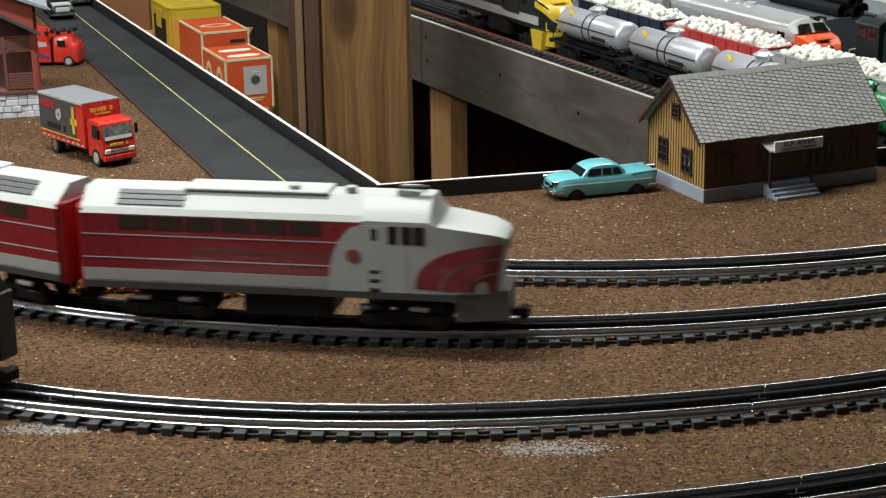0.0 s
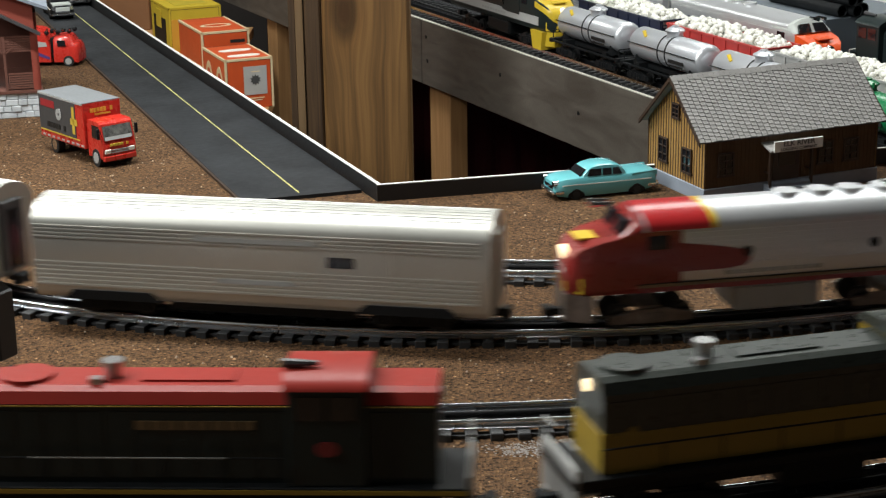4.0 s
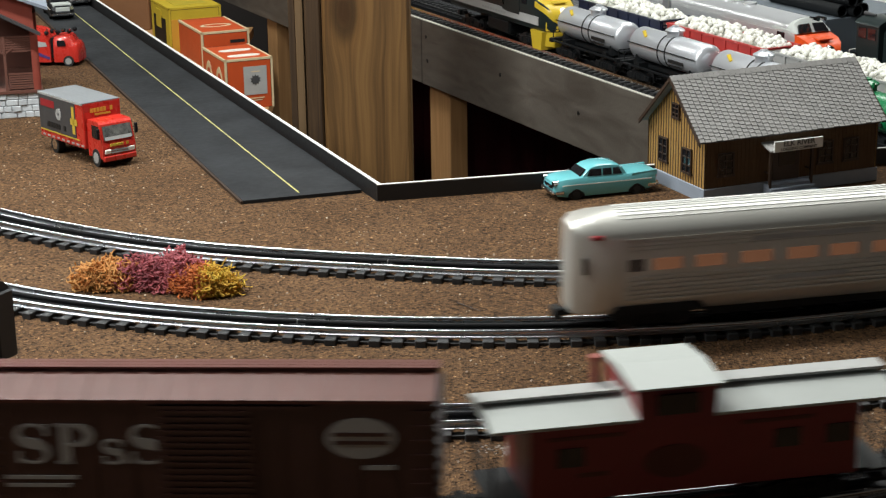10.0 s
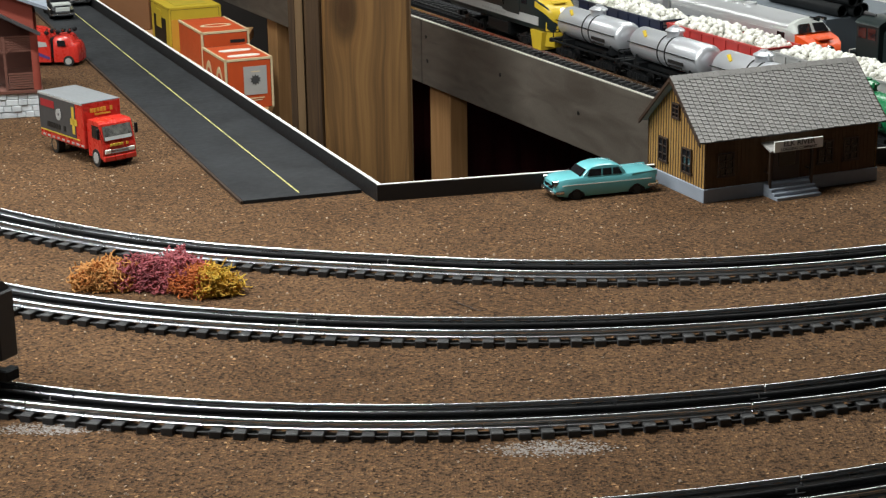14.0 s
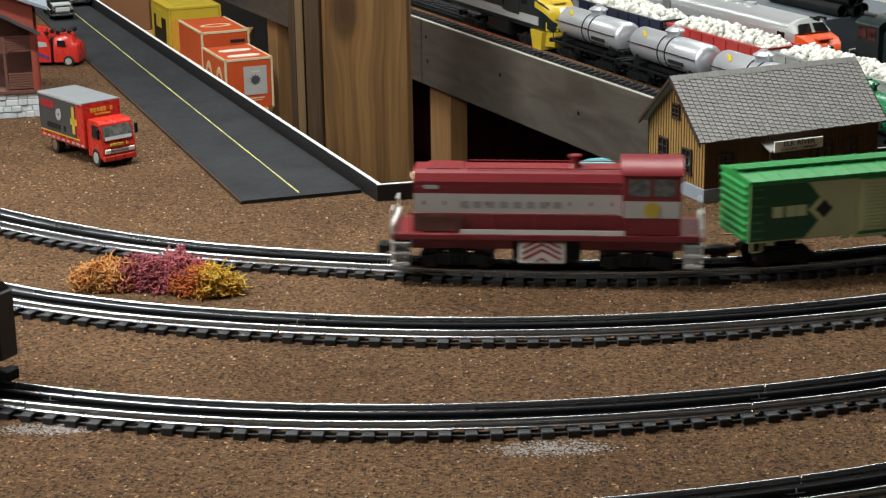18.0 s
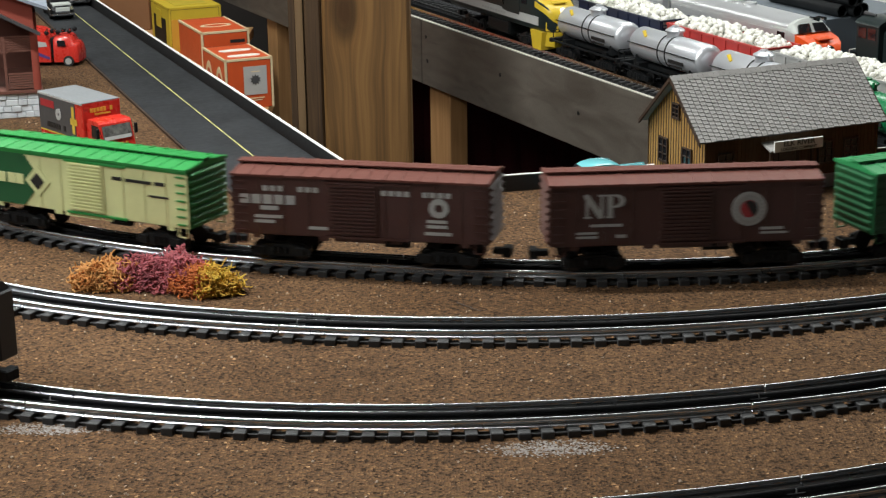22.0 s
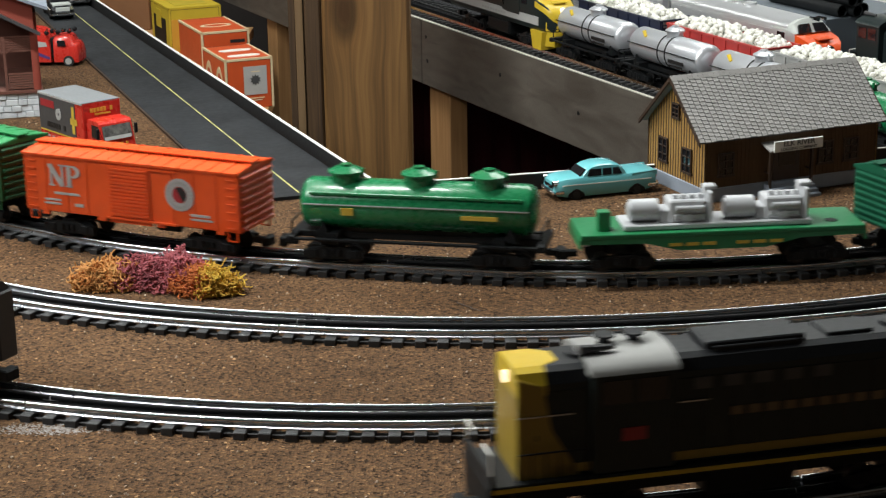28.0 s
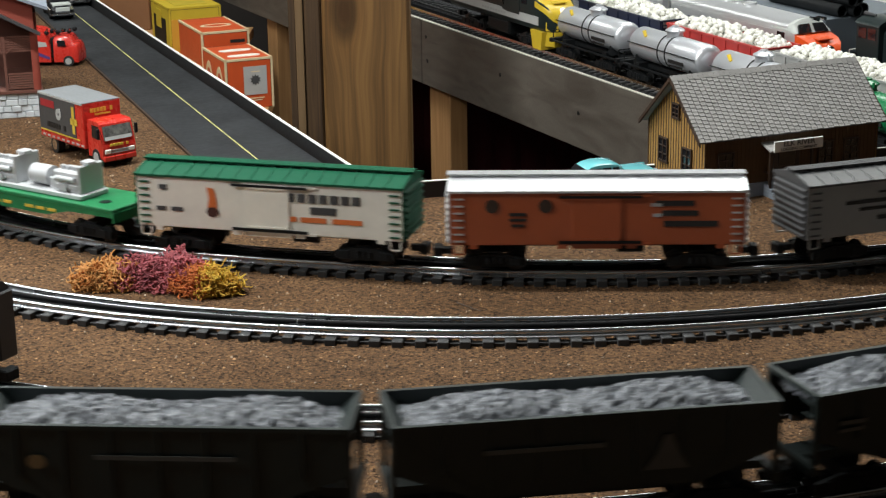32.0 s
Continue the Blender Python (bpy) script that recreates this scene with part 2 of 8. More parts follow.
    nt.links.new(wob.outputs["Fac"], kw.inputs[0])
    nt.links.new(dist.outputs["Value"], kw.inputs[2])
    kr = node("ShaderNodeValToRGB")
    k = kr.color_ramp.elements
    k[0].position, k[0].color = 0.017, (0.42, 0.36, 0.32, 1)
    k[1].position, k[1].color = 0.052, (1.0, 1.0, 1.0, 1)
    for p, v in ((0.022, 0.60), (0.025, 0.34), (0.029, 0.80), (0.036, 1.12)):
        k.new(p).color = (v, v * 0.97, v * 0.92, 1)
    nt.links.new(kw.outputs[0], kr.inputs[0])
    mul = node("ShaderNodeMix")
    mul.data_type, mul.blend_type = "RGBA", "MULTIPLY"
    mul.inputs[0].default_value = 1.0
    nt.links.new(cr.outputs[0], mul.inputs[6])
    nt.links.new(kr.outputs[0], mul.inputs[7])
    nt.links.new(mul.outputs[2], b.inputs["Base Color"])
    return m


POSTWOOD = post_mat("varnished_fir_post", (0.215, 0.112, 0.038), (0.070, 0.033, 0.011), (-0.033, 1.018))
DARKWOOD = wood_mat("dark_stained_board", (0.090, 0.050, 0.023), (0.036, 0.019, 0.009), scale=11.0, stretch=(14, 14, 0.45))
PINE = wood_mat("pale_pine", (0.46, 0.25, 0.105), (0.34, 0.17, 0.065))
LIGHTBOARD = wood_mat("tan_board", (0.20, 0.125, 0.062), (0.13, 0.075, 0.035), scale=11.0, stretch=(14, 14, 0.45))
GREYWOOD = wood_mat("grey_weathered_board", (0.112, 0.096, 0.080), (0.062, 0.050, 0.040), scale=7.0, stretch=(1.2, 1.2, 5))
TABLETOP = mat("grey_felt_top", (0.05, 0.05, 0.052), 0.9, scale=20, bump=0.0003)
SHINGLE = mat("grey_shingle", (0.27, 0.26, 0.25), 0.6, scale=60, rand=0.10)
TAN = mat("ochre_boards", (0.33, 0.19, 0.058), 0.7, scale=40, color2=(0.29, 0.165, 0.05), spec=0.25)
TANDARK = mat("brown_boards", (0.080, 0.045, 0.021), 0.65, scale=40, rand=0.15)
BLUEGREY = mat("blue_grey_footing", (0.23, 0.26, 0.31), 0.6, scale=40)
SLATE = mat("slate_grey_block", (0.10, 0.12, 0.14), 0.6, scale=20)
DKBROWN = mat("dark_brown_trim", (0.035, 0.018, 0.01), 0.55, scale=40)
TURQ = mat("turquoise_enamel", (0.14, 0.46, 0.50), 0.22, scale=10, var=0.05, coat=0.5)
CHROME = mat("chrome", (0.75, 0.76, 0.78), 0.12, metal=1.0)
TRUCKRED = mat("truck_red", (0.55, 0.03, 0.02), 0.28, scale=10, coat=0.4)
TRUCKGREY = mat("truck_dark_grey", (0.06, 0.06, 0.062), 0.4, scale=20)
RUBBER = mat("rubber", (0.012, 0.012, 0.012), 0.7)
SHEDRED = mat("barn_red", (0.26, 0.05, 0.032), 0.6, scale=25)
SHEDBROWN = mat("shed_brown_slats", (0.13, 0.05, 0.035), 0.65, scale=25)
STONE = mat("grey_stone", (0.56, 0.59, 0.61), 0.75, scale=70, color2=(0.44, 0.47, 0.50), rand=0.10, bump=0.0006)
BOXORANGE = mat("orange_carton", (0.52, 0.075, 0.018), 0.45, scale=15)
BOXYELLOW = mat("yellow_carton", (0.52, 0.38, 0.03), 0.45, scale=15)
BOXFRONT = mat("orange_yellow_print", (0.60, 0.24, 0.03), 0.45, scale=12, color2=(0.58, 0.34, 0.04))
BOXOLIVE = mat("olive_yellow_print", (0.36, 0.30, 0.035), 0.45, scale=30, color2=(0.50, 0.36, 0.03))
BOXEDGE = mat("cream_carton_edge", (0.65, 0.52, 0.32), 0.5)
BROWNCARD = mat("brown_cardboard", (0.20, 0.09, 0.035), 0.7, scale=15)
MOSS_O = mat("orange_lichen", (0.70, 0.38, 0.12), 0.8, scale=80, color2=(0.55, 0.20, 0.04), rand=0.2)
MOSS_M = mat("maroon_lichen", (0.50, 0.13, 0.14), 0.8, scale=80, color2=(0.24, 0.055, 0.075), rand=0.2)
MOSS_Y = mat("yellow_lichen", (0.66, 0.46, 0.05), 0.8, scale=80, color2=(0.55, 0.28, 0.03), rand=0.2)
GREYDUST = mat("grey_grit", (0.34, 0.32, 0.31), 0.9, scale=200, color2=(0.16, 0.13, 0.11), bump=0.0004)
ROOMWALL = mat("dark_room_wall", (0.10, 0.085, 0.08), 0.9, scale=3)
PALEWALL = mat("pale_room_wall", (0.42, 0.43, 0.42), 0.9, scale=3)
CLOTHRED = mat("dark_red_cloth", (0.09, 0.006, 0.012), 0.9, scale=10)
CEIL = mat("dusky_ceiling", (0.40, 0.41, 0.41), 0.9, scale=3)


# ---- mesh helpers ----
def part(name, bm, material, parent, label="", smooth=False):
    me = bpy.data.meshes.new(name)
    bmesh.ops.recalc_face_normals(bm, faces=bm.faces[:])
    if smooth:
        for f in bm.faces:
            f.smooth = True
    bm.to_mesh(me)
    bm.free()
    me.materials.append(material)
    if smooth:
        me.set_sharp_from_angle(angle=radians(38))
    ob = new(name, me)
    ob.parent = parent
    if label:
        ob["label"] = label
    return ob


def split(name, bm, material, parent, label=""):
    """one mesh for each loose piece of bm"""
    bm.verts.index_update()
    left, made = set(bm.verts), []
    while left:
        seed = left.pop()
        isle, todo = {seed}, [seed]
        while todo:
            for e in todo.pop().link_edges:
                for v in e.verts:
                    if v not in isle:
                        isle.add(v)
                        todo.append(v)
        left -= isle
        order = sorted(isle, key=lambda v: v.index)
        ids = {v: k for k, v in enumerate(order)}
        faces = {f for v in order for f in v.link_faces}
        me = bpy.data.meshes.new(name)
        me.from_pydata([v.co[:] for v in order], [], [[ids[v] for v in f.verts] for f in sorted(faces, key=lambda f: f.index)])
        one = bmesh.new()
        one.from_mesh(me)
        bpy.data.meshes.remove(me)
        made.append((order[0].index, one))
    made.sort(key=lambda q: q[0])
    bm.free()
    return [part(name, one, material, parent, label) for _, one in made]


def same(name, src, parent, m=None):
    """another piece on the mesh of src"""
    ob = new(name, src.data)
    ob.parent = parent
    if m is not None:
        ob.matrix_basis = m
    return ob


def thing(name, label, category, group="", m=None, kind=""):
    ob = new(name)
    ob.empty_display_size = 0.02
    if m is not None:
        ob.matrix_basis = m
    return tagged(ob, label, category, group, kind)


def structure(name, bm, material, label="", smooth=False):
    ob = part(name, bm, material, None, "", smooth)
    return tagged(ob, label, "", "", "structure")


def B():
    return bmesh.new()


def box(bm, x0, x1, y0, y1, z0, z1, bev=0.0):
    vs = [bm.verts.new((x, y, z)) for x in (x0, x1) for y in (y0, y1) for z in (z0, z1)]
    fs = [bm.faces.new([vs[i] for i in q]) for q in ((0, 1, 3, 2), (4, 6, 7, 5), (0, 4, 5, 1), (2, 3, 7, 6), (0, 2, 6, 4), (1, 5, 7, 3))]
    if bev > 0:
        es = list({e for f in fs for e in f.edges})
        bmesh.ops.bevel(bm, geom=es, offset=bev, segments=1, affect="EDGES", profile=0.6)
    return bm


def extrude(bm, pts, vec):
    """a solid from a closed loop of points swept by vec"""
    a = [bm.verts.new(p) for p in pts]
    v = Vector(vec)
    b = [bm.verts.new(Vector(p) + v) for p in pts]
    n = len(pts)
    bm.faces.new(a)
    bm.faces.new(b[::-1])
    for i in range(n):
        bm.faces.new((a[i], b[i], b[(i + 1) % n], a[(i + 1) % n]))
    return bm


def prism(bm, prof, x0, x1):
    """profile of (y, z) swept along x"""
    return extrude(bm, [(x0, y, z) for y, z in prof], (x1 - x0, 0, 0))


def loft(bm, rings, close=True):
    """rings: equally long closed loops of points"""
    vs = [[bm.verts.new(p) for p in r] for r in rings]
    n = len(vs[0])
    for a, b in zip(vs, vs[1:]):
        for i in range(n):
            bm.faces.new((a[i], a[(i + 1) % n], b[(i + 1) % n], b[i]))
    if close:
        bm.faces.new(vs[0][::-1])
        bm.faces.new(vs[-1])
    return bm


def cyl(bm, p0, p1, r, n=12, r2=None):
    p0, p1 = Vector(p0), Vector(p1)
    r2 = r if r2 is None else r2
    q = (p1 - p0).to_track_quat("Z", "Y")
    ra = [p0 + q @ Vector((r * math.cos(6.28319 * i / n), r * math.sin(6.28319 * i / n), 0)) for i in range(n)]
    rb = [p1 + q @ Vector((r2 * math.cos(6.28319 * i / n), r2 * math.sin(6.28319 * i / n), 0)) for i in range(n)]
    return loft(bm, [ra, rb])


def ball(bm, c, r, seg=8, rings=6, sz=1.0):
    m = Matrix.Translation(c) @ Matrix.Diagonal((1, 1, sz, 1))
    bmesh.ops.create_uvsphere(bm, u_segments=seg, v_segments=rings, radius=r, matrix=m)
    return bm


def text_part(name, s, size, m, material, parent, label="", bold=0.0, sx=1.0):
    """raised lettering of the built-in font, centred at the pose m"""
    cu = bpy.data.curves.new(name, "FONT")
    cu.body, cu.size, cu.extrude, cu.offset = s, size, 0.00015, bold
    cu.align_x, cu.align_y = "CENTER", "CENTER"
    tmp = bpy.data.objects.new(name, cu)
    scene.collection.objects.link(tmp)
    me = bpy.data.meshes.new_from_object(tmp.evaluated_get(bpy.context.evaluated_depsgraph_get()))
    bpy.data.objects.remove(tmp)
    bpy.data.curves.remove(cu)
    me.transform(Matrix.Diagonal((sx, 1, 1, 1)))
    me.materials.clear()
    me.materials.append(material)
    ob = new(name, me)
    ob.parent = parent
    ob.matrix_basis = m
    if label:
        ob["label"] = label
    return ob


SIDE = pose(0, 0, 0, 90, 0, 0)   # writing on the side that faces -y


def on_side(x, y, z):
    return Matrix.Translation((x, y, z)) @ SIDE


def stroke(bm, pts, y, widths):
    """a raised ribbon of changing width along points (x, z)"""
    n = len(pts)
    left, right = [], []
    for i, (x, z) in enumerate(pts):
        (xa, za), (xb, zb) = pts[max(0, i - 1)], pts[min(n - 1, i + 1)]
        d = math.hypot(xb - xa, zb - za) or 1.0
        nx, nz, w = -(zb - za) / d, (xb - xa) / d, widths[i] / 2
        left.append((x + nx * w, y - 0.0005, z + nz * w))
        right.append((x - nx * w, y - 0.0005, z - nz * w))
    return loft(bm, [[l, r, (r[0], y + 0.0003, r[2]), (l[0], y + 0.0003, l[2])] for l, r in zip(left, right)])


def serif_letters(name, text, x, z, height, width, y, material, parent, label=""):
    """bold Roman capitals with serifs, one mesh a letter; x, z: the lower left corner; width: of one letter"""
    for i, ch in enumerate(text):
        bm = B()
        small = ch == "&"
        H, W = (height * 0.62, width * 0.62) if small else (height, width)
        T, sf = W * 0.27, height * 0.07
        def at(u, v):
            return x + u * W, z + v * H
        def block(u0, u1, v0, v1):
            (xa, za), (xb, zb) = at(u0, v0), at(u1, v1)
            box(bm, xa, xb, y - 0.0005, y + 0.0003, za, zb)
        if ch in "NP":
            t = T / W
            block(0.10, 0.10 + (t if ch == "P" else t * 0.5), 0, 1)
            block(0.0, 0.40, 0, sf / H)
            block(0.0, 0.12, 1 - sf / H, 1)
        if ch == "N":
            block(0.84, 0.84 + T / W * 0.5, 0, 1)
            block(0.70, 1.08, 1 - sf / H, 1)
            stroke(bm, [at(0.12, 0.97), at(0.88, 0.03)], y - 0.0001, [T * 1.1, T * 1.1])
        if ch == "P":
            pts, ws = [], []
            for k in range(13):
                a = 1.5708 - 3.14159 * k / 12
                pts.append(at(0.42 + 0.42 * math.cos(a), 0.72 + 0.24 * math.sin(a)))
                ws.append(sf * 0.8 + (T - sf * 0.8) * max(0.0, math.cos(a)))
            stroke(bm, [at(0.15, 0.96)] + pts + [at(0.15, 0.48)], y - 0.0001, [sf * 0.8] + ws + [sf * 0.8])
        if ch in "S&":
            pts, ws = [], []
            for k in range(25):
                q = k / 24
                a = radians(20 + 250 * min(1, q * 2)) if q <= 0.5 else radians(90 - 250 * (q - 0.5) * 2)
                cz, r = (0.74, 0.23) if q <= 0.5 else (0.27, 0.24)
                pts.append(at(0.5 + 0.36 * math.cos(a), cz + r * math.sin(a)))
                ws.append(sf * 0.9 + (T * 1.1 - sf * 0.9) * max(0.0, 1 - abs(q - 0.5) * 3.2))
            stroke(bm, pts, y, ws)
            block(0.80, 0.90, 0.70, 0.98)
            block(0.10, 0.20, 0.02, 0.32)
        if ch == "&":
            stroke(bm, [at(0.75, 0.6), at(1.05, 0.05)], y - 0.0001, [T * 0.7, T * 0.7])
        part(name, bm, material, parent, label)
        x += W * 1.10


def bars(name, rows, y, material, parent, label=""):
    """plain bars (x0, x1, z0, z1) laid on a side wall at y"""
    bm = B()
    for x0, x1, z0, z1 in rows:
        box(bm, x0, x1, y - 0.0004, y + 0.0003, z0, z1)
    return split(name, bm, material, parent, label)


def ring(name, x, z, r0, r1, y, material, parent, label="", n=28, sz=1.0):
    bm = B()
    a = [(math.cos(6.28319 * i / n), math.sin(6.28319 * i / n)) for i in range(n)]
    lo = [[bm.verts.new((x + r * c, y - 0.0005, z + r * s * sz)) for c, s in a] for r in (r0, r1)]
    hi = [[bm.verts.new((x + r * c, y + 0.0003, z + r * s * sz)) for c, s in a] for r in (r0, r1)]
    for i in range(n):
        j = (i + 1) % n
        bm.faces.new((lo[0][i], lo[0][j], lo[1][j], lo[1][i]))
        bm.faces.new((lo[1][i], lo[1][j], hi[1][j], hi[1][i]))
        bm.faces.new((lo[0][i], hi[0][i], hi[0][j], lo[0][j]))
    return part(name, bm, material, parent, label)


def disc(name, x, z, r, y, material, parent, label="", n=24, sz=1.0):
    bm = B()
    extrude(bm, [(x + r * math.cos(6.28319 * i / n), y - 0.0005, z + r * sz * math.sin(6.28319 * i / n)) for i in range(n)], (0, 0.0008, 0))
    return part(name, bm, material, parent, label)


# ---- the four tracks as chains of arcs: start, heading, then (curvature, length) to the right and to the left ----
ROUTES = {
    "back": ((0, 1.6376), -0.2091, [(1.1442, 0.65), (-1.2, 0.45), (0, 4.6)], [(0.2433, 0.15), (1.1488, 0.35), (0, 0.2), (-1.2, 0.5), (0, 2.6)]),
    "middle": ((0, 1.4595), -0.072, [(0.9129, 0.75), (-1.3, 0.47), (0, 4.6)], [(0.8688, 0.25), (1.2, 0.2), (0, 0.2), (-1.2, 0.4), (0, 3.2)]),
    "third": ((0, 1.2567), 0.0109, [(0.8384, 0.75), (-1.3, 0.47), (0, 4.4)], [(1.0214, 0.25), (1.1, 0.3), (-1.2, 0.5), (0, 2.9)]),
    "front": ((-0.088, 1.068), 0.0, [(0.79872, 0.72), (-1.3, 0.44), (0, 4.6)], [(0.79872, 0.62), (-1.2, 0.41), (0, 3.0)]),
}
TIE_TOP, RAIL_TOP = 0.006, 0.0125
GAUGE, TIE_LEN, TIE_PITCH = 0.0335, 0.0595, 0.0189


def along(route, s):
    """place (x, y) and heading on a route, s metres to the right of its start"""
    (x, y), th, right, left = ROUTES[route]
    rest, sign = abs(s), 1 if s >= 0 else -1
    for k, length in (right if s >= 0 else left):
        d = min(rest, length) * sign
        t2 = th + k * d
        if abs(k) < 1e-9:
            x, y = x + d * math.cos(th), y + d * math.sin(th)
        else:
            x, y = x + (math.sin(t2) - math.sin(th)) / k, y - (math.cos(t2) - math.cos(th)) / k
        th = t2
        rest -= length
        if rest <= 0:
            break
    return x, y, th


def span(route):
    return -sum(p[1] for p in ROUTES[route][3]), sum(p[1] for p in ROUTES[route][2])


def sweep(bm, route, s0, s1, prof, step=0.012):
    """profile of (offset to the left, z) swept along a route"""
    n = max(2, int((s1 - s0) / step))
    rings = []
    for i in range(n + 1):
        x, y, th = along(route, s0 + (s1 - s0) * i / n)
        rings.append([(x - math.sin(th) * o, y + math.cos(th) * o, z) for o, z in prof])
    return loft(bm, rings)


def rail_profile(o):
    """broad foot, short web; the rounded head is a piece of its own"""
    z0 = TIE_TOP
    right = [(0.0042, z0), (0.0042, z0 + 0.0009), (0.0030, z0 + 0.0013), (0.0011, z0 + 0.0022), (0.0008, z0 + 0.0038)]
    return [(o + y, z) for y, z in right] + [(o - y, z) for y, z in right[::-1]]


def head_profile(o):
    z = RAIL_TOP
    right = [(0.0009, z - 0.0039), (0.0016, z - 0.0035), (0.0019, z - 0.0026), (0.00185, z - 0.0018), (0.0016, z - 0.0010), (0.0011, z - 0.0004), (0.0004, z)]
    return [(o + y, h) for y, h in right] + [(o - y, h) for y, h in right[::-1]]


def build_track(route, joints):
    t = thing("model_railway_track", "three-rail model track, black centre rail, black ties on ballast", "track", "tracks of the layout")
    lo, hi = span(route)
    cuts = [lo] + joints + [hi]
    for o in (-GAUGE / 2, 0.0, GAUGE / 2):
        shift = 0.012 * o / GAUGE * 2
        for a, b in zip(cuts, cuts[1:]):
            a2 = a + (shift + 0.0007 if a != lo else 0)
            b2 = b + (shift - 0.0007 if b != hi else 0)
            bm = B()
            sweep(bm, route, a2, b2, rail_profile(o))
            r = part("rail", bm, RAIL if o else CENTRERAIL, t, "dull tinplate rail" if o else "blackened centre rail", smooth=True)
            bm = B()
            sweep(bm, route, a2, b2, head_profile(o))
            part("rail_head", bm, RAILTOP if o else CENTRERAIL, r, "worn bright running surface" if o else "", smooth=True)
            if b != hi:
                bm = B()
                sweep(bm, route, b2 - 0.006, b2 + 0.0075, [(o - 0.0015, TIE_TOP + 0.0024), (o + 0.0015, TIE_TOP + 0.0024), (o + 0.0012, RAIL_TOP - 0.0012), (o - 0.0012, RAIL_TOP - 0.0012)], 0.004)
                part("joint_pin", bm, STEEL, r, "bright joint pin")
    bm = B()
    box(bm, -0.0049, 0.0049, -TIE_LEN / 2, TIE_LEN / 2, -0.001, TIE_TOP, 0.0006)
    src = part("tie", bm, TIE, t)
    first, far = True, B()
    n0, n1 = int(lo / TIE_PITCH) + 1, int(hi / TIE_PITCH)
    rng = random.Random(len(route))
    for i in range(n0, n1):
        x, y, th = along(route, i * TIE_PITCH + rng.uniform(-0.0009, 0.0009))
        m = pose(x, y, rng.uniform(-0.0006, 0.0001), 0, 0, math.degrees(th) + rng.uniform(-1.0, 1.0)) @ pose(0, rng.uniform(-0.0008, 0.0008), 0)
        if abs(x) < 0.62:
            if first:
                src.matrix_basis, first = m, False
            else:
                same("tie", src, t, m)
        else:
            bmesh.ops.create_cube(far, size=1, matrix=m @ pose(0, 0, 0.0025) @ Matrix.Diagonal((0.0092, TIE_LEN, 0.007, 1)))
    ties = part("tie_run", far, TIE, t, "rows of black plastic ties further along")
    ties["kind"] = "stuff"
    # thin web that links the tie ends
    bm = B()
    for o in (-0.0205, 0.0205):
        sweep(bm, route, -0.75, 0.75, [(o - 0.004, 0.0005), (o + 0.004, 0.0005), (o + 0.004, 0.0026), (o - 0.004, 0.0026)])
    part("tie_web", bm, TIE, t)
    return t


build_track("back", [-0.055])
build_track("middle", [-0.13])
build_track("third", [-0.315, 0.245])
build_track("front", [0.33])


# ---- rolling stock: x to the right along the track, -y towards the viewer, z = 0 on the rails ----
def bogie(car, x, wheelbase=0.040, material=BLACK, wheel_r=0.0088, label="", cross=False):
    bm = B()
    for s in (-1, 1):
        y = s * 0.0225
        h = wheelbase / 2
        prof = [(x - h - 0.010, 0.006), (x - h - 0.010, 0.013), (x - 0.010, 0.0175), (x + 0.010, 0.0175), (x + h + 0.010, 0.013), (x + h + 0.010, 0.006),
                (x + h - 0.006, 0.006), (x + 0.008, 0.005), (x - 0.008, 0.005), (x - h + 0.006, 0.006)]
        extrude(bm, [(px, y - 0.002, pz) for px, pz in prof], (0, 0.004, 0))
        for dx in (-h, h):
            box(bm, x + dx - 0.005, x + dx + 0.005, y - 0.0035 if s < 0 else y, y if s < 0 else y + 0.0035, 0.006, 0.0145, 0.0006)
        for dx in (-0.006, 0, 0.006):
            cyl(bm, (x + dx, y + s * 0.002, 0.008), (x + dx, y + s * 0.002, 0.0145), 0.0024, 6)
    box(bm, x - 0.007, x + 0.007, -0.022, 0.022, 0.010, 0.020)
    b = part("bogie", bm, material, car, label)
    for dx in (-wheelbase / 2, wheelbase / 2):
        for s in (-1, 1):
            wb = B()
            y = s * GAUGE / 2
            cyl(wb, (x + dx, y - 0.002, wheel_r), (x + dx, y + 0.002, wheel_r), wheel_r, 16)
            cyl(wb, (x + dx, y - s * 0.0035, wheel_r), (x + dx, y - s * 0.002, wheel_r), wheel_r + 0.0012, 16)
            part("wheel", wb, DARKSTEEL, b)
    return b


def coupler(car, x, s, z=0.0145):
    bm = B()
    box(bm, min(x, x + s * 0.014), max(x, x + s * 0.014), -0.0035, 0.0035, z - 0.003, z + 0.003, 0.0006)
    box(bm, min(x + s * 0.010, x + s * 0.019), max(x + s * 0.010, x + s * 0.019), -0.0075, 0.0075, z - 0.005, z + 0.005, 0.0012)
    return part("coupler", bm, BLACK, car)


def ladder(car, x, y, z0, z1, n, material, w=0.010):
    bm = B()
    s = -1 if y < 0 else 1
    for i in range(n):
        z = z0 + (z1 - z0) * i / (n - 1)
        box(bm, x - w / 2, x + w / 2, min(y, y + s * 0.0016), max(y, y + s * 0.0016), z - 0.0007, z + 0.0007)
    return split("rung", bm, material, car)


